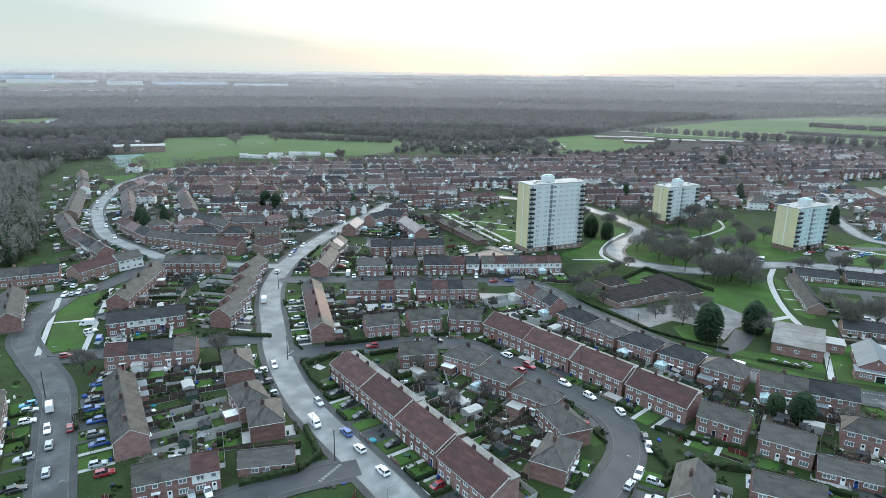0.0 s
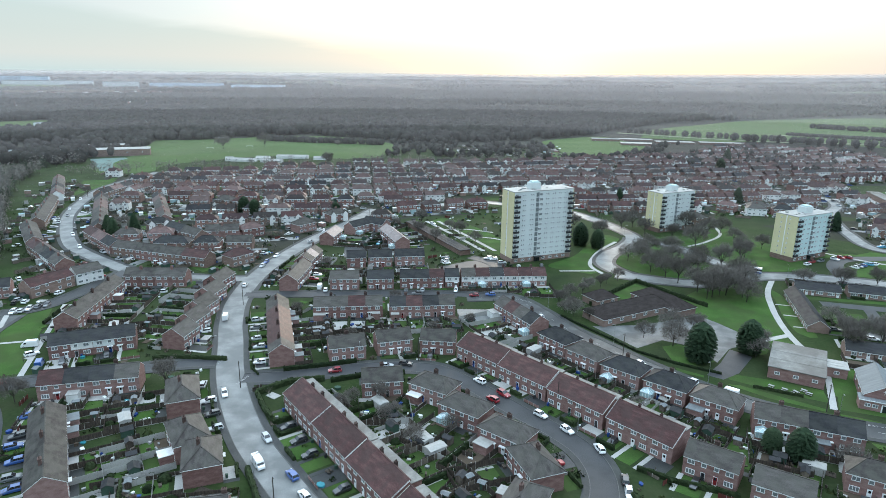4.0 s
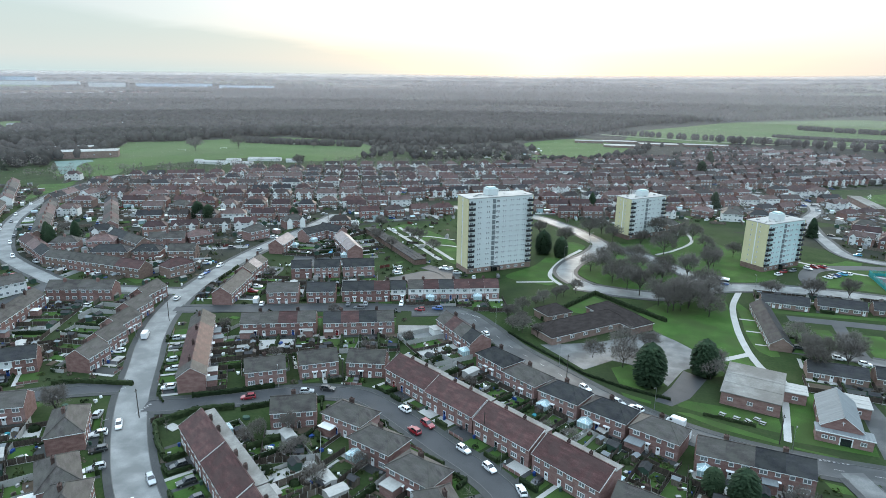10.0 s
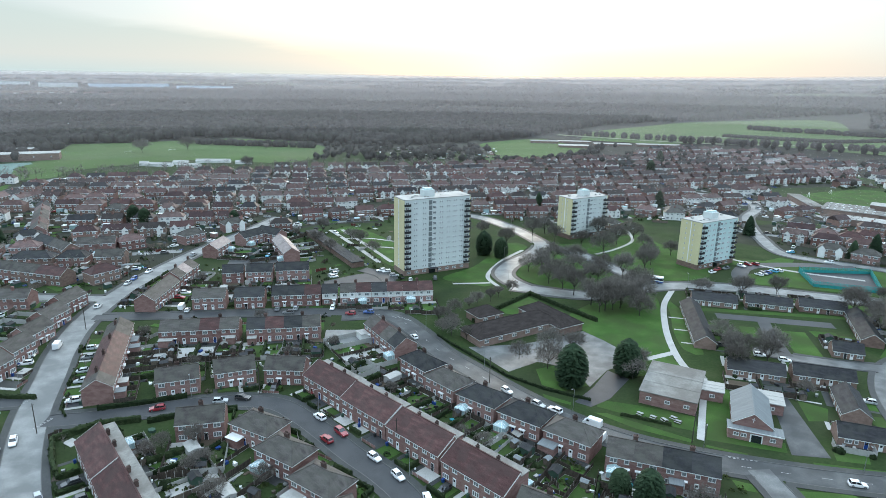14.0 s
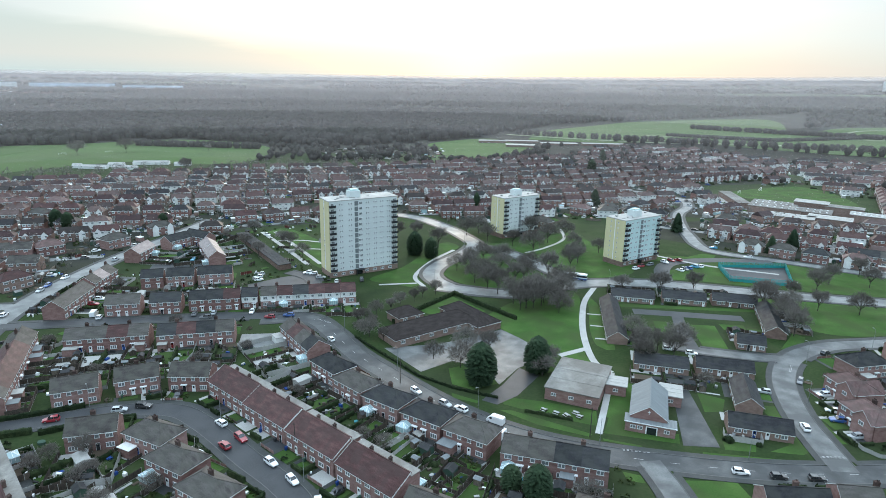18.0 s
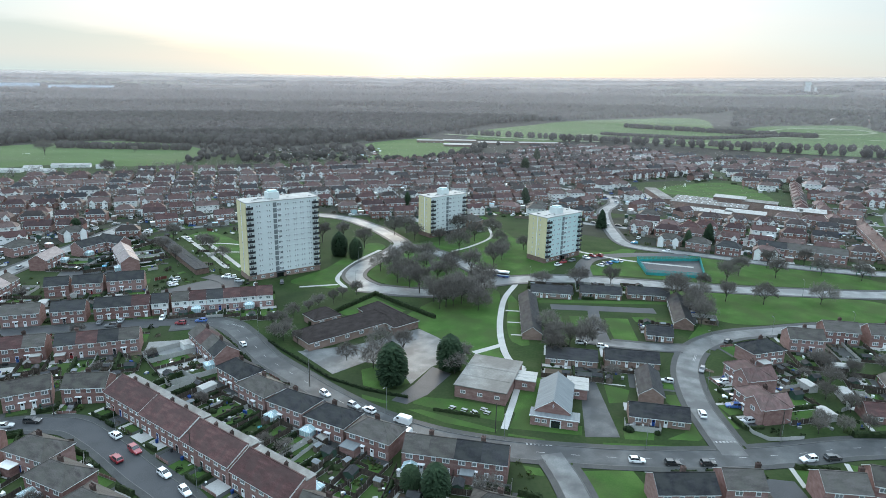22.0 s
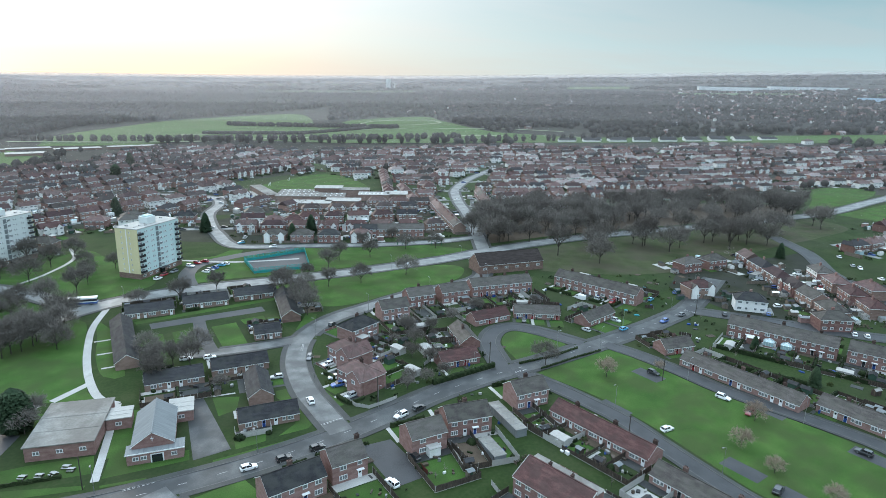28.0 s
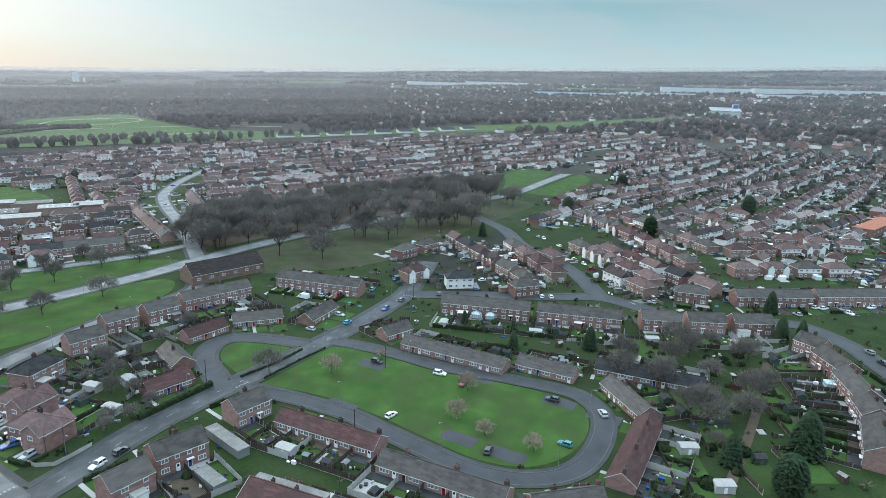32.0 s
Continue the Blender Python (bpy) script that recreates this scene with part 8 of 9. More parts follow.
def shed(x, y, turn, kind):
    wall, roof = SHEDS[kind]
    top = thing("shed", x, y, 0, turn, SHED_LABELS[kind], "shed", "garden sheds", data=wall)
    part("roof", roof, top)


def conservatory_meshes():
    f, g_, r = Shape(), Shape(), Shape()
    f.box(-1.7, 1.7, -2.6, 0, 0, 0.6, BRICK)
    for x in (-1.7, -0.85, 0, 0.85, 1.62):
        f.box(x, x + .08, -2.6, -2.52, 0.6, 2.1, UPVC)
    for y in (-2.6, -1.7, -0.85, -0.1):
        for x in (-1.7, 1.62):
            f.box(x, x + .08, y, y + .08, 0.6, 2.1, UPVC)
    f.box(-1.75, 1.75, -2.65, 0, 2.1, 2.22, UPVC, bottom=True)
    g_.box(-1.66, 1.66, -2.56, 0, 0.6, 2.1, CONSERVATORY_GLASS)
    P = [(-1.8, -2.7, 2.22), (1.8, -2.7, 2.22), (1.8, 0, 2.22), (-1.8, 0, 2.22)]
    a, b = (0, -1.3, 3.0), (0, 0, 3.0)
    for q in ([P[0], P[1], a], [P[1], P[2], b, a], [P[3], P[0], a, b]):
        r.face(q, CONSERVATORY_GLASS)
    for q, e in ((P[0], a), (P[1], a), (a, b), (P[2], b), (P[3], b), ((-.9, -2.7, 2.22), a), ((.9, -2.7, 2.22), a), ((1.8, -1.3, 2.22), a), ((-1.8, -1.3, 2.22), a)):
        r.tube(q, e, .05, .05, UPVC, 4)
    return f.mesh("frame"), g_.mesh("glazing"), r.mesh("roof")


CONS = conservatory_meshes()


def conservatory(x, y, turn):
    top = thing("conservatory", x, y, 0, turn, "white framed glass conservatory against a house wall", "conservatory", "conservatories", data=CONS[0])
    part("glazing", CONS[1], top)
    part("roof", CONS[2], top)


def lean_to(x, y, turn, L, D):
    s = Shape()
    s.box(-L / 2, L / 2, -D, 0, 0, 2.4, rnd.choice([BRICK, RENDER_WHITE, BRICK]))
    top = thing("extension", x, y, 0, turn, "single-storey rear extension with a pale flat roof", "extension", data=s.mesh("wall"))
    s = Shape()
    s.box(-L / 2 - .15, L / 2 + .15, -D - .2, 0, 2.4, 2.56, rnd.choice([FLAT_ROOF, RENDER_WHITE, METAL_ROOF]), bottom=True)
    part("flat_roof", s.mesh("flat_roof"), top)


def bin_mesh(mat):
    s = Shape()
    s.face([(-.27, -.35, 1.0), (.27, -.35, 1.0), (.27, .35, 1.08), (-.27, .35, 1.08)], mat)
    for a, b in (((-.22, -.28), (.22, -.28)), ((.22, -.28), (.22, .28)), ((.22, .28), (-.22, .28)), ((-.22, .28), (-.22, -.28))):
        s.face([(*a, 0.05), (*b, 0.05), (b[0] * 1.22, b[1] * 1.22, 1.0), (a[0] * 1.22, a[1] * 1.22, 1.0)], mat)
    return s.mesh("bin")


BINS = [bin_mesh(BLUE_BIN), bin_mesh(DARK_TRIM), bin_mesh(SHED_GREEN)]


def fence_into(s, m, a, b, h, mat):
    """Posts and panels from a to b in the house's own frame."""
    p, q = m @ Vector((*a, 0)), m @ Vector((*b, 0))
    d = q - p
    n = max(1, round(d.length / 1.85))
    ang = math.degrees(math.atan2(d.y, d.x))
    w = d.length / n
    for i in range(n):
        c = p + d * ((i + .5) / n)
        hh = h * rnd.uniform(.96, 1.03)
        fm = pose(c.x, c.y, 0, 0, 0, ang)
        s.box(-w / 2 + .06, w / 2 - .06, -.02, .02, .15, hh, mat, fm)
        s.box(-w / 2 - .05, -w / 2 + .05, -.05, .05, 0, h + .08, CONCRETE if mat is not TIMBER or rnd.random() < .3 else TIMBER, fm)
        s.box(-w / 2 + .06, w / 2 - .06, -.035, .035, 0, .15, CONCRETE, fm)


SPLIT_FENCES = 0
far_fences = Shape()


def garden_fence(m, runs, h, mat, label):
    """A fence of panels and posts along runs in the house's own frame; past the nearest gardens it joins the rest."""
    global SPLIT_FENCES
    mid = m @ Vector((*runs[0][1], 0))
    pick = SPLIT_FENCES < 14 and (abs(mid.x - 20) < 45 and 105 < mid.y < 185 or abs(mid.x - 215) < 22 and 85 < mid.y < 140)
    if not pick:
        for a, b in runs:
            fence_into(far_fences, m, a, b, h, mat)
        return
    SPLIT_FENCES += 1
    top = thing("garden_fence", mid.x, mid.y, 0, 0, label, "fence", "garden fences")
    back = top.matrix_basis.inverted()
    for a, b in runs:
        p, q = m @ Vector((*a, 0)), m @ Vector((*b, 0))
        d = q - p
        n = max(1, round(d.length / 1.85))
        ang, w = math.degrees(math.atan2(d.y, d.x)), round(d.length / n, 1)

        def panel():
            s = Shape()
            s.box(-w / 2 + .06, w / 2 - .06, -.025, .025, .05, h, mat)
            return s.mesh("panel")

        def post():
            s = Shape()
            s.box(-.05, .05, -.05, .05, 0, h + .08, CONCRETE)
            return s.mesh("post")
        for i in range(n):
            c = p + d * ((i + .5) / n)
            part("panel", shared(("panel", w, h, mat.name), panel), top, at=back @ pose(c.x, c.y, 0, 0, 0, ang))
            c = p + d * (i / n)
            part("post", shared(("post", h), post), top, at=back @ pose(c.x, c.y, 0, 0, 0, ang))


def hit_at(p, own):
    """What lies at a point: 0 nothing, 1 a road, 2 another building."""
    if on_road(p, margin=2.0):
        return 1
    for h in HOUSES:
        if h is not own and abs(h[0] - p.x) < 32 and abs(h[1] - p.y) < 32 and clear_of(h, p.x, p.y) < 0.5:
            return 2
    return 0


def reach(m, own, x0, x1, y0, sgn, most):
    d = 1.0
    while d < most:
        for x in (x0, (x0 + x1) / 2, x1):
            p = m @ Vector((x, y0 + sgn * d, 0))
            k = hit_at(p, own)
            if k or any(inside((p.x, p.y), gr) for gr in GREENS[:SHORT_GREENS]):
                return (d * 0.5 if k == 2 else d - 0.4), k
        d += 1.0
    return most, 0


QUADS = []
odds = Shape()
for own in NEAR:
    x, y, turn, L, D, n, low = own
    m = pose(x, y, 0, 0, 0, turn)
    front = -1 if facing(x, y, turn) == turn else 1
    lawn, paved = Shape(), Shape()
    u = L / n
    for k in range(n):
        x0, x1 = -L / 2 + u * k, -L / 2 + u * (k + 1)
        if k == 0:
            x0 -= 1.2
        if k == n - 1:
            x1 += 1.2

        def quad(sh, a, b, c, d, z, mat):
            QUADS.append(1)
            z += 0.0013 * (len(QUADS) % 37)
            pts = [tuple(m @ Vector(q)) for q in ((a, c, z), (b, c, z), (b, d, z), (a, d, z))]
            sh.face(pts if (b - a) * (d - c) > 0 else pts[::-1], mat)
        # back garden
        sg = -front
        y0 = sg * D / 2
        deep, what = reach(m, own, x0 + .6, x1 - .6, y0, sg, 15.0 if not low else 10.0)
        ang = turn + (180 if sg > 0 else 0)
        if deep > 3:
            mat = rnd.choice([TIMBER, TIMBER, TIMBER, CONCRETE])
            hgt = rnd.choice([1.2, 1.7, 1.8])
            runs = [((x1, y0 + sg * .1), (x1, y0 + sg * deep)), ((x0, y0 + sg * deep), (x1, y0 + sg * deep))]
            if k == 0:
                runs.append(((x0, y0 + sg * .1), (x0, y0 + sg * deep)))
            garden_fence(m, runs, hgt, mat, "weathered panel fence between back gardens")
            quad(paved, x0 + .1, x1 - .1, y0, y0 + sg * rnd.uniform(1.8, 3.2), .03, rnd.choice([CONCRETE, PAVING, PAVING, SOIL]))
            t = rnd.random()
            if t < .78:
                quad(lawn, x0 + .25, x1 - .25, y0 + sg * 3.2, y0 + sg * (deep - .3), .025, GRASS if t < .6 else ROUGH_GRASS)
            else:
                quad(paved, x0 + .25, x1 - .25, y0 + sg * 3.2, y0 + sg * (deep - .3), .028, rnd.choice([CONCRETE, PAVING, SOIL]))
            if rnd.random() < .5:
                quad(paved, x0 + .4, x0 + 1.2, y0 + sg * 3.2, y0 + sg * (deep - .4), .034, CONCRETE)
            if rnd.random() < .62 and deep > 5:
                kd = rnd.choices([0, 1, 2, 3], [4, 3, 2 if u > 5.5 and deep > 8 else 0, 3])[0]
                p = m @ Vector((rnd.choice([x0 + 2.0, x1 - 2.0]) if u > 5 else (x0 + x1) / 2, y0 + sg * (deep - 1.9), 0))
                shed(p.x, p.y, ang + rnd.choice([0, 0, 90]), kd)
            if rnd.random() < .12 and deep > 8:
                p = m @ Vector((rnd.uniform(x0 + 1.6, x1 - 1.6), y0 + sg * deep * rnd.uniform(.5, .65), 0))
                shed(p.x, p.y, ang + rnd.choice([0, 90]), rnd.choice([0, 3, 1]))
            t = rnd.random()
            p = m @ Vector(((x0 + x1) / 2 + rnd.uniform(-.6, .6), y0, 0))
            if t < .13 and not low:
                conservatory(p.x, p.y, ang)
            elif t < .34 and not low:
                lean_to(p.x, p.y, ang, min(u - .4, rnd.uniform(2.6, 4.5)), rnd.uniform(2.2, 3.4))
            for _ in range(rnd.choice([0, 1, 1, 2])):
                p = m @ Vector((rnd.choice([x0 + .9, x1 - .9]), y0 + sg * rnd.uniform(3.5, max(4.0, deep - 1.5)), 0))
                bush(p.x, p.y, rnd.uniform(.6, 1.5))
            if rnd.random() < .1:
                p = m @ Vector(((x0 + x1) / 2, y0 + sg * deep * .7, 0))
                bare_tree(p.x, p.y, rnd.uniform(3.5, 6), group="garden trees")
            for _ in range(7):
                p = m @ Vector((rnd.uniform(x0 + .5, x1 - .5), y0 + sg * rnd.uniform(.8, deep - .5), 0))
                w_, d_, h_ = rnd.uniform(.2, .8), rnd.uniform(.15, .45), rnd.uniform(.15, .9)
                odds.box(-w_, w_, -d_, d_, .03, h_, rnd.choice([UPVC, DARK_TRIM, TIMBER, CONCRETE, BLUE_BIN, SOIL, HEDGE, DARK_TRIM, HEDGE, TIMBER, METAL, TIMBER]), pose(p.x, p.y, 0, 0, 0, rnd.uniform(0, 180)))
            if rnd.random() < .3:
                hd = Shape()
                a, b = m @ Vector((x0 + .5, y0 + sg * 3, 0)), m @ Vector((x0 + .5, y0 + sg * (deep - .5), 0))
                hedge_into(hd, (a.x, a.y), (b.x, b.y), rnd.uniform(1.2, 2.0), .8)
                thing("hedge", 0, 0, 0, 0, "dark green hedge between back gardens", "hedge", "garden hedges", data=hd.mesh("hedge"))
        # front garden
        sg = front
        y0 = sg * D / 2
        deep, what = reach(m, own, x0 + .6, x1 - .6, y0, sg, 8.0)
        if deep > 2:
            quad(paved, x0 + .6, x0 + 1.8, y0, y0 + sg * deep, .034, rnd.choice([CONCRETE, PAVING]))
            if rnd.random() < .68 or low:
                quad(lawn, x0 + 1.9, x1 - .3, y0 + sg * .5, y0 + sg * (deep - .3), .025, GRASS)
            else:
                quad(paved, x0 + 1.9, x1 - .3, y0, y0 + sg * (deep - .3), .03, rnd.choice([CONCRETE, PAVING, ASPHALT]))
            if not low or rnd.random() < .2:
                h = Shape()
                a, b = m @ Vector((x0 + 1.9, y0 + sg * (deep - .5), 0)), m @ Vector((x1 - .2, y0 + sg * (deep - .5), 0))
                t = rnd.random()
                if t < .6:
                    hedge_into(h, (a.x, a.y), (b.x, b.y), rnd.uniform(.9, 1.6), .8)
                    c_ = m @ Vector((x1 - .1, y0 + sg * .6, 0))
                    if rnd.random() < .6:
                        hedge_into(h, (b.x, b.y), (c_.x, c_.y), rnd.uniform(.9, 1.4), .7)
                    thing("hedge", 0, 0, 0, 0, "clipped front garden hedge", "hedge", "front hedges", data=h.mesh("hedge"))
                elif t < .85:
                    garden_fence(m, [((x0 + 1.9, y0 + sg * (deep - .3)), (x1, y0 + sg * (deep - .3)))], .9, rnd.choice([BRICK, TIMBER]), "low front garden fence with concrete posts")
            if rnd.random() < .55:
                p = m @ Vector((x0 + rnd.uniform(2.2, 3), y0 + sg * .8, 0))
                thing("wheelie_bin", p.x, p.y, 0, turn, "plastic wheelie bin by a house wall", "bin", "wheelie bins", data=rnd.choice(BINS))
    if lawn.f:
        thing("garden_lawn", 0, 0, 0, 0, "patchy green lawns of house gardens", "lawn", kind="structure", data=lawn.mesh("garden_lawn"))
    if paved.f:
        thing("garden_paving", 0, 0, 0, 0, "grey slab paths and patios of house gardens", "paving", kind="structure", data=paved.mesh("garden_paving"))

thing("garden_oddments", 0, 0, 0, 0, "small planters, toys, boxes and tools in back gardens", "clutter", kind="stuff", data=odds.mesh("garden_oddments"))

footpath([(322, -14), (300, -10), (278, -5), (258, 0), (240, 5), (226, 9)], 2.6, SOIL, "dark asphalt lane behind gardens")
patch("driveway", "worn asphalt drive beside brick houses", [(174, 146), (182, 143), (178, 125), (169, 127)], ASPHALT, 0.045, curved=False)
# long white roofed garages behind the corner houses
for x, y, a, L in ((211, 127, 68, 16), (196, 120, 68, 9), (420, 125, -10, 22)):
    top = thing("garage", x, y, 0, a, "long low garage with a pale flat roof", "garage")
    s = Shape()
    s.box(-L / 2, L / 2, -1.6, 1.6, 0, 2.3, METAL_ROOF)
    for k in range(int(L / 3)):
        s.box(-L / 2 + 3 * k + .5, -L / 2 + 3 * k + 2.6, -1.64, -1.6, .1, 2.1, UPVC)
    part("wall", s.mesh("wall"), top)
    s = Shape()
    s.box(-L / 2 - .1, L / 2 + .1, -1.75, 1.75, 2.3, 2.42, FELT, bottom=True)
    for k in range(int(L / 3)):
        s.box(-L / 2 + 3 * k - .04, -L / 2 + 3 * k + .04, -1.75, 1.75, 2.42, 2.46, METAL_ROOF)
    part("flat_roof", s.mesh("flat_roof"), top)
for _ in range(46):
    x, y = rnd.uniform(228, 330), rnd.uniform(-22, 26)
    if not on_road(Vector((x, y)), margin=2) and not any(clear_of(h, x, y) < 1.5 for h in HOUSES if abs(h[0] - x) < 30 and abs(h[1] - y) < 30):
        bush(x, y, rnd.uniform(.8, 2.2))
for x, y in ((262, 20), (263, 6), (245, 15), (248, -3), (279, -15), (256, -14), (305, 31), (283, 14), (318, 26), (296, -10), (232, 8)):
    m = pose(x, y, 0, 0, 0, -70 + rnd.uniform(-6, 6))
    plot, lift = Shape(), 0.078 + 0.0007 * (x - 230)
    w, d = rnd.uniform(4, 6), rnd.uniform(7, 11)
    if on_road(Vector((x, y)), margin=5) or any(clear_of(h, x, y) < 4 for h in HOUSES if abs(h[0] - x) < 40 and abs(h[1] - y) < 40):
        continue
    plot.box(-w, w, -d, d, 0.0, lift, GRASS, m)
    thing("garden_plot", 0, 0, 0, 0, "rough garden plot behind bungalows", "garden", kind="structure", data=plot.mesh("garden_plot"))
    garden_fence(m, [((-w, -d), (-w, d)), ((-w, d), (w, d))], 1.5, TIMBER, "weathered timber panel fence round a garden plot")
    p = m @ Vector((w - 2, d - 2.5, 0))
    shed(p.x, p.y, -70, rnd.choice([0, 1, 2]))
thing("garden_fences", 0, 0, 0, 0, "weathered panel fences between hundreds of gardens", "fence", kind="stuff", data=far_fences.mesh("garden_fences"))
corner = Shape()
CORNER = [(186.7, 167.8), (186.3, 163.1), (188.3, 159.4), (192.3, 158.8), (198.1, 158.3)]
for a, b in zip(CORNER, CORNER[1:]):
    fence_into(corner, Matrix.Identity(4), a, b, 1.1, CONCRETE)
thing("corner_fence", 0, 0, 0, 0, "pale concrete panel fence round a corner garden", "fence", data=corner.mesh("corner_fence"))
# give-way lines at the junction mouths
for x, y, a, L in ((-50.5, 190.5, 70, 6), (176.5, 160.5, -8, 8), (127.5, 168, -15, 7), (-26, 127.5, 60, 8), (-61, 203.5, 70, 5), (240, 143.5, -16, 5), (44, 262, -40, 7), (199, 208.5, 50, 6), (339, 128, 90, 7)):
    s = Shape()
    m = pose(x, y, 0, 0, 0, a)
    for row_ in (0, .45):
        for k in range(int(L / 1.0)):
            s.box(-L / 2 + k, -L / 2 + k + .6, row_, row_ + .2, .13, .142, PAINT, m)
    thing("give_way_line", 0, 0, 0, 0, "double dashed white give-way line on asphalt", "road marking", kind="structure", data=s.mesh("give_way_line"))

# ---- street furniture ----


def lamp_mesh():
    s = Shape()
    s.tube((0, 0, 0), (0, 0, 1.2), .09, .09, METAL, 6)
    s.tube((0, 0, 1.2), (0, 0, 7.4), .06, .045, METAL, 6)
    s.tube((0, 0, 7.4), (1.0, 0, 7.7), .035, .035, METAL, 5)
    return s.mesh("post")


LAMP = lamp_mesh()
LANTERN = (lambda q: (q.box(.8, 1.5, -.12, .12, 7.62, 7.76, METAL, bottom=True), q.mesh("lantern"))[1])(Shape())
for pts, off, gap in (("main_road", 5.2, 34), ("school_road", 4.6, 36), ("curve_road", -4.3, 34), ("crescent_road", 4.2, 36), ("avenue", -6.0, 40), ("ring_road", -5.2, 36), ("loop_road", 3.6, 34), ("close_road", 4.4, 36)):
    for name, _, width, line, *_ in ROADS:
        if name != pts:
            continue
        nrm, run = sides(line), 0.0
        for i in range(1, len(line)):
            run += (line[i] - line[i - 1]).length
            if run > gap and math.hypot(*line[i]) < 420:
                run = 0.0
                p = line[i] + nrm[i] * off
                top = thing("street_lamp", p.x, p.y, 0, math.degrees(math.atan2(-nrm[i].y * off, -nrm[i].x * off)), "grey steel street lamp on the pavement", "street lamp", "street lamps", data=LAMP)
                part("lantern", LANTERN, top)
# timber telegraph poles
POLE = (lambda q: (q.tube((0, 0, 0), (0, 0, 8.5), .14, .1, BARK, 6), q.box(-.5, .5, -.05, .05, 7.9, 8.0, BARK, bottom=True), q.mesh("telegraph_pole"))[2])(Shape())
for x, y in ((-26, 132), (-50, 186), (2, 205), (42, 176), (70, 210), (118, 176), (192, 160), (236, 154), (300, 140), (338, 126), (226, 98), (268, 108), (-112, 160), (-70, 254)):
    thing("telegraph_pole", x, y, 0, rnd.uniform(0, 180), "dark timber telegraph pole", "pole", "telegraph poles", data=POLE)
# ball court: teal mesh fence with posts
for a, b in (((231, 298), (256, 288)), ((256, 288), (272, 316)), ((272, 316), (238, 320)), ((238, 320), (231, 298))):
    s = Shape()
    d = Vector(b) - Vector(a)
    n = int(d.length / 2.6)
    for i in range(n + 1):
        p = Vector(a) + d * (i / n)
        s.box(-.06, .06, -.06, .06, 0, 3.0, TEAL, pose(p.x, p.y, 0))
        if i < n:
            q = Vector(a) + d * ((i + .5) / n)
            fm = pose(q.x, q.y, 0, 0, 0, math.degrees(math.atan2(d.y, d.x)))
            w = d.length / n
            s.box(-w / 2, w / 2, -.02, .02, .1, 1.5, TEAL, fm)
            for z in range(5):
                s.box(-w / 2, w / 2, -.03, .03, 1.6 + z * .28, 1.72 + z * .28, TEAL, fm)
    thing("court_fence", 0, 0, 0, 0, "teal painted mesh fence of the ball court", "fence", data=s.mesh("court_fence"))
# green steel goal frames on the verge
for gx, gy in ((322, 291), (338, 279)):
    s = Shape()
    for p, q in (((-3, 0, 0), (-3, 0, 3)), ((3, 0, 0), (3, 0, 3)), ((-3, 0, 3), (3, 0, 3)), ((-3, 1.6, 0), (-3, 1.6, 3)), ((3, 1.6, 0), (3, 1.6, 3)), ((-3, 1.6, 3), (3, 1.6, 3)), ((-3, 0, 3), (-3, 1.6, 3)), ((3, 0, 3), (3, 1.6, 3)), ((-3, 1.6, 1.5), (3, 1.6, 1.5)), ((0, 1.6, 0), (0, 1.6, 3.8))):
        s.tube(p, q, .1, .1, GREEN_METAL, 5)
    for k in range(12):
        s.tube((-3 + k * .5, 1.6, 0), (-3 + k * .5, 1.6, 3), .03, .03, GREEN_METAL, 3)
    thing("hoop_goal", gx, gy, 0, -48, "green steel goal with a hoop on a verge", "goal", data=s.mesh("hoop_goal"))
# benches in front of the hall
BENCH = Shape()
BENCH.box(-.8, .8, -.35, .35, .68, .74, CONCRETE, bottom=True)
for sy in (-1, 1):
    BENCH.box(-.8, .8, sy * .75 - .14, sy * .75 + .14, .42, .47, CONCRETE, bottom=True)
    BENCH.box(-.7, -.6, -.85, .85, 0, .45, TIMBER)
    BENCH.box(.6, .7, -.85, .85, 0, .45, TIMBER)
BENCH = BENCH.mesh("picnic_bench")
for x, y in ((109.5, 190), (112.5, 188), (115, 186.5), (118.5, 185.5), (118, 187.5)):
    thing("picnic_bench", x, y, 0, rnd.uniform(-20, 20) - 60, "pale concrete picnic bench on the hall lawn", "bench", "picnic benches", data=BENCH)

# ---- planting and oddments between the near houses ----
greenery, bits = Shape(), Shape()
CLOSE = [h for h in HOUSES if -200 < h[0] < 430 and -110 < h[1] < 450]


def open_ground(x, y, gap=1.6):
    if on_road(Vector((x, y)), margin=2.3):
        return False
    if any(abs(h[0] - x) < 30 and abs(h[1] - y) < 30 and clear_of(h, x, y) < gap for h in CLOSE):
        return False
    if x > 48 and y > float(np.interp(x, [48, 56, 78, 101, 130, 175], [251, 233, 200, 177, 164, 154])) - 3 and not (x > 188 and y < 222):
        return False
    return not any(inside((x, y), gr) for gr in GREENS)


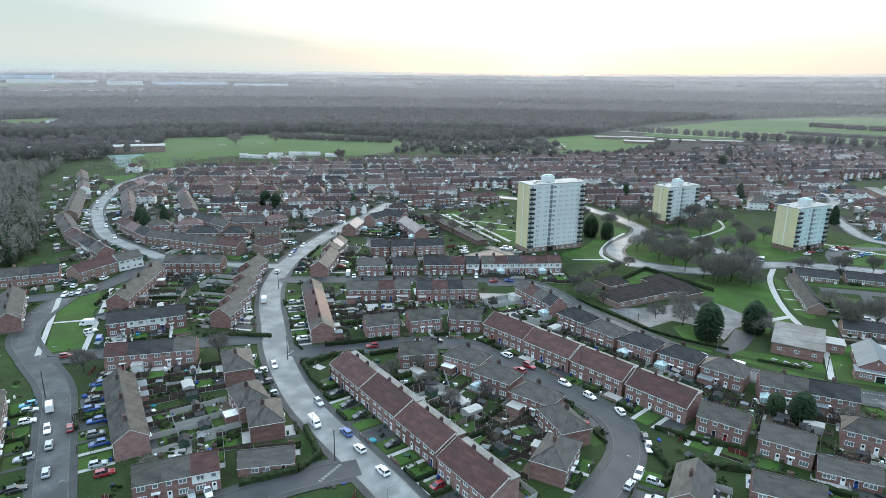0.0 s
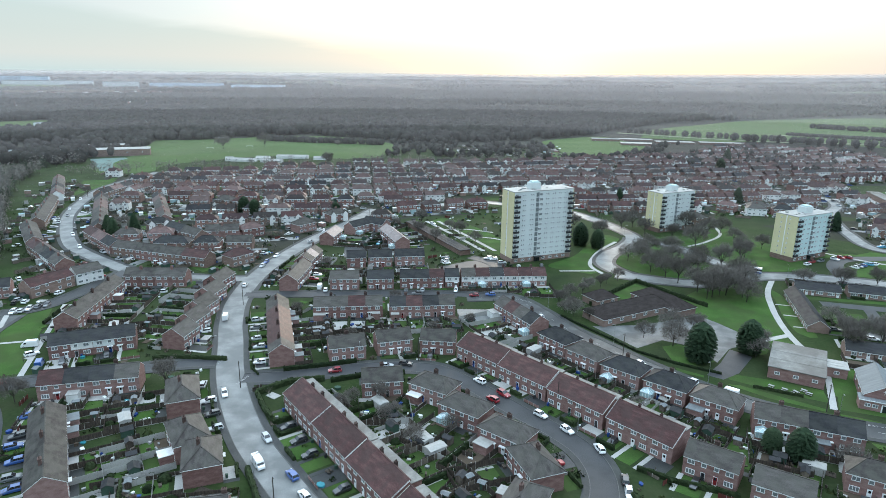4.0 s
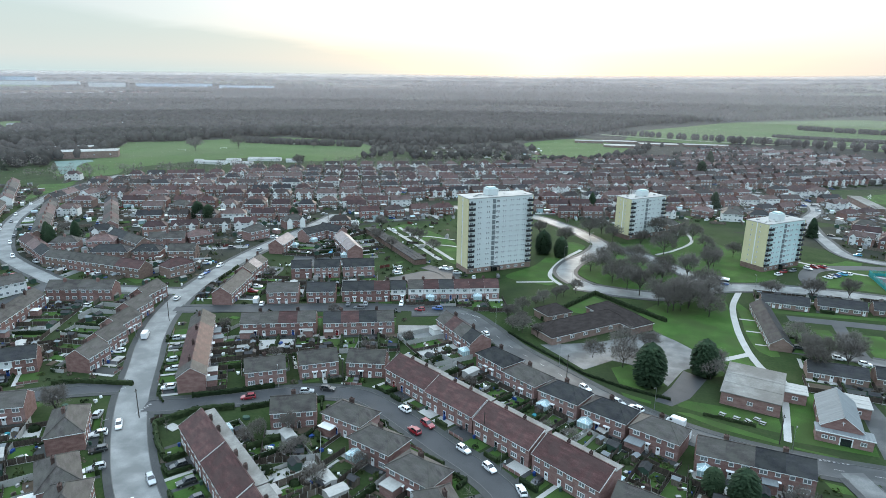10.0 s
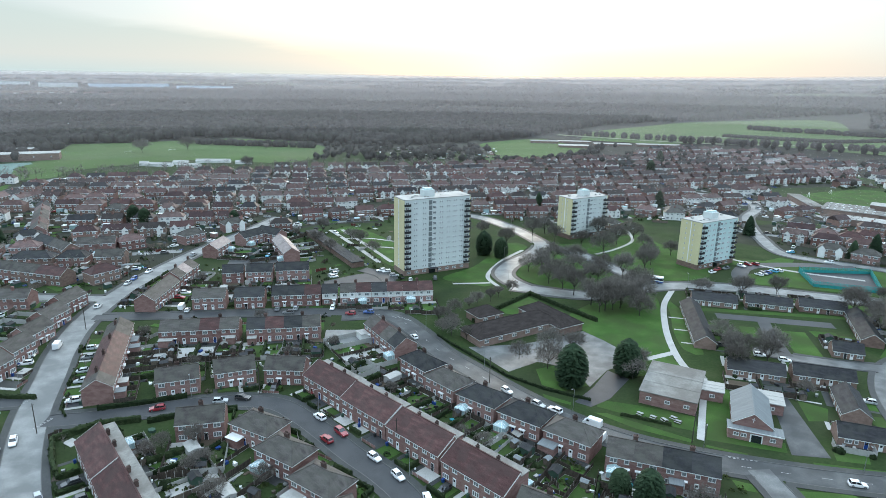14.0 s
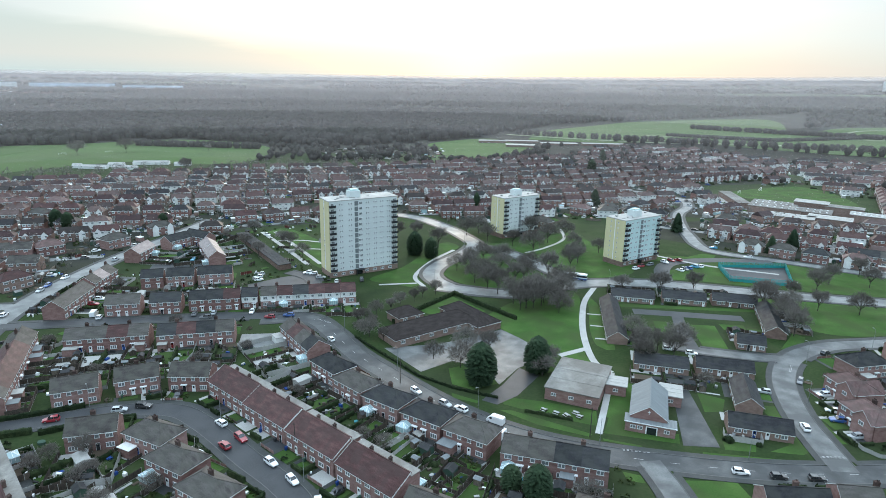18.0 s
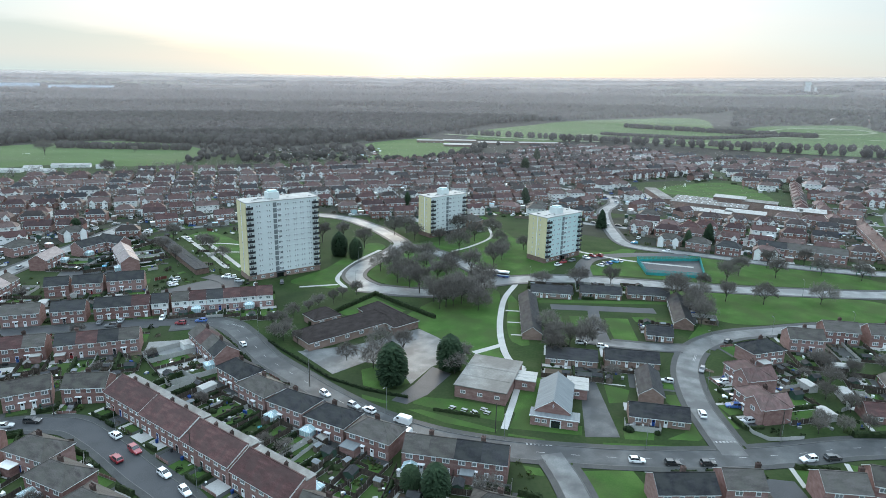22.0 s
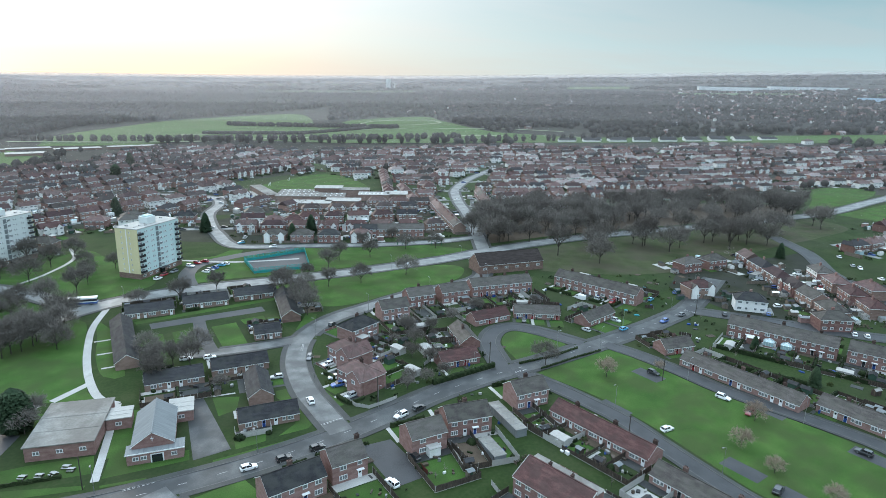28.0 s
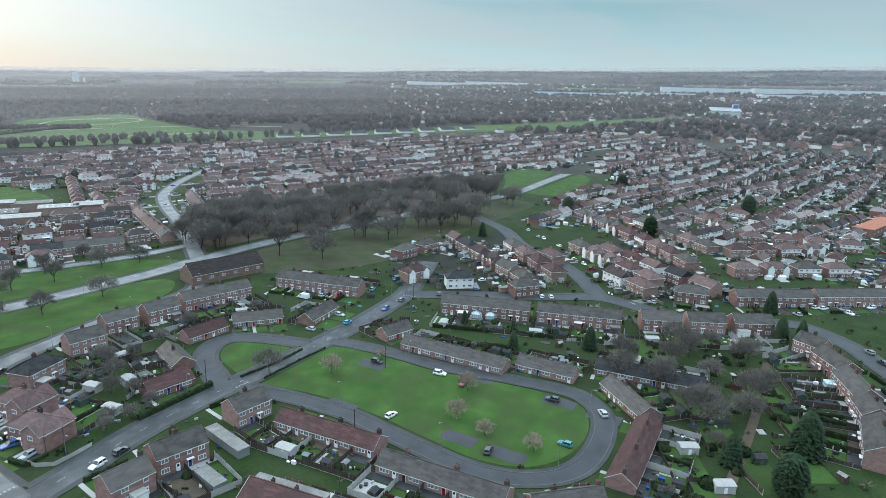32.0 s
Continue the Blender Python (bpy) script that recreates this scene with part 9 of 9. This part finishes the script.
for count, (x0, x1, y0, y1) in ((2600, (-170, 150, 100, 330)), (700, (-130, 60, 300, 430)), (1500, (170, 400, -75, 230))):
    for _ in range(count):
        x, y = rq.uniform(x0, x1), rq.uniform(y0, y1)
        if not open_ground(x, y):
            continue
        k = rq.random()
        m = pose(x, y, 0, 0, 0, rq.uniform(0, 180))
        if k < .52:
            shrub_into(greenery, x, y, 0, rq.uniform(.35, 1.35), rq.choice([HEDGE, HEDGE, OLIVE_LEAF, OLIVE_LEAF, DRY_STEMS]), 24, rq.uniform(.8, 1.5))
        elif k < .62:
            h = rq.uniform(2.2, 4.8)
            greenery.tube((x, y, 0), (x, y, h * .5), .06, .04, BARK, 3)
            for _t in range(34):
                a, e = rq.uniform(0, 2 * math.pi), rq.uniform(.1, 1.4)
                d = Vector((math.cos(a) * math.cos(e), math.sin(a) * math.cos(e), math.sin(e)))
                p = Vector((x, y, h * rq.uniform(.3, .6)))
                w = Vector((-d.y, d.x, .3)) * .035
                greenery.face([tuple(p - w), tuple(p + w), tuple(p + d * h * rq.uniform(.3, .55))], TWIG)
        elif k < .70:
            L = rq.uniform(1.2, 3.6)
            mt = rq.choice([TIMBER, TIMBER, RED_FENCE, CONCRETE])
            for q in range(int(L * 2)):
                bits.box(q * .9 - L, q * .9 - L + .84, -.02, .02, .08, rq.uniform(1.3, 1.5), mt, m)
                bits.box(q * .9 - L - .06, q * .9 - L, -.05, .05, 0, 1.6, rq.choice([CONCRETE, TIMBER]), m)
        elif k < .715:
            w, d = rq.uniform(.9, 1.6), rq.uniform(.7, 1.1)
            hut_into(bits, m, w, d, rq.uniform(1.5, 1.9), rq.uniform(2.0, 2.4), rq.choice([TIMBER, TIMBER, SHED_GREEN, CONCRETE]), rq.choice([DARK_TRIM, ROOF_DARK, METAL_ROOF, FELT]))
        elif k < .82:
            w = rq.uniform(.9, 1.9)
            bits.box(-w, w, -w * .7, w * .7, .02, rq.uniform(.12, .16), rq.choice([CONCRETE, TIMBER, PAVING, SOIL, GRASS]), m)
        elif k < .86:
            w, d = rq.uniform(.5, 1.2), rq.uniform(.4, .9)
            bits.prism([tuple((m @ Vector((w * math.cos(a * .9), d * math.sin(a * .9), 0)))[:2]) for a in range(7)], .03, rq.uniform(.25, .7), rq.choice([TARP, BLUE_BIN, DARK_TRIM, SHED_GREEN]))
        else:
            for _b in range(rq.choice([1, 2, 3])):
                w, d, h = rq.uniform(.15, .6), rq.uniform(.15, .45), rq.uniform(.2, 1.0)
                bits.box(-w, w, -d, d, .03, h, rq.choice([UPVC, UPVC, RENDER_WHITE, DARK_TRIM, METAL, TIMBER, BLUE_BIN, CONCRETE]), m @ pose(rq.uniform(-1.4, 1.4), rq.uniform(-1.4, 1.4), 0))
thing("garden_planting", 0, 0, 0, 0, "straggling winter shrubs and saplings in gardens", "shrubs", kind="stuff", data=greenery.mesh("garden_planting"))
thing("yard_oddments", 0, 0, 0, 0, "fence runs, huts, tarpaulins, slabs and boxes in yards", "clutter", kind="stuff", data=bits.mesh("yard_oddments"))

# denser bare copse between the school and the ring road
for x, y, h in ((109.6, 304, 11), (117, 288, 12), (125, 270, 13), (132, 272.4, 13), (128, 302, 11), (146, 292, 12), (137, 264, 10), (121, 276, 12), (142, 277, 12), (114, 296, 11)):
    bare_tree(x, y, h, label="broad leafless tree in a dense copse on grass")

# cars on front drives
DRIVES = 0
PARKED = [(ob.location.x, ob.location.y) for ob in bpy.data.objects if ob.name.startswith(("car", "van"))]
for own in NEAR:
    x, y, turn, L, D, n, low = own
    m = pose(x, y, 0, 0, 0, turn)
    sg = -1 if facing(x, y, turn) == turn else 1
    for k in range(n):
        cx = -L / 2 + L / n * (k + .5) + .8
        deep, what = reach(m, own, cx - .8, cx + .8, sg * D / 2, sg, 8.0)
        p = m @ Vector((cx, sg * (D / 2 + 3.1), 0))
        if deep > 5.4 and rq.random() < .5 and DRIVES < 52 and all(math.hypot(a - p.x, b - p.y) > 4 for a, b in PARKED):
            DRIVES += 1
            PARKED.append((p.x, p.y))
            body, glass = CAR[rq.choice(["white", "silver", "black", "grey", "blue", "red", "silver", "black"])]
            top = thing("car", p.x, p.y, 0.06, turn + sg * 90, "hatchback car parked on a front drive", "car", "parked cars")
            part("body", body, top)
            part("glazing", glass, top)
            part("wheel_set", FAR_WHEELS, top)
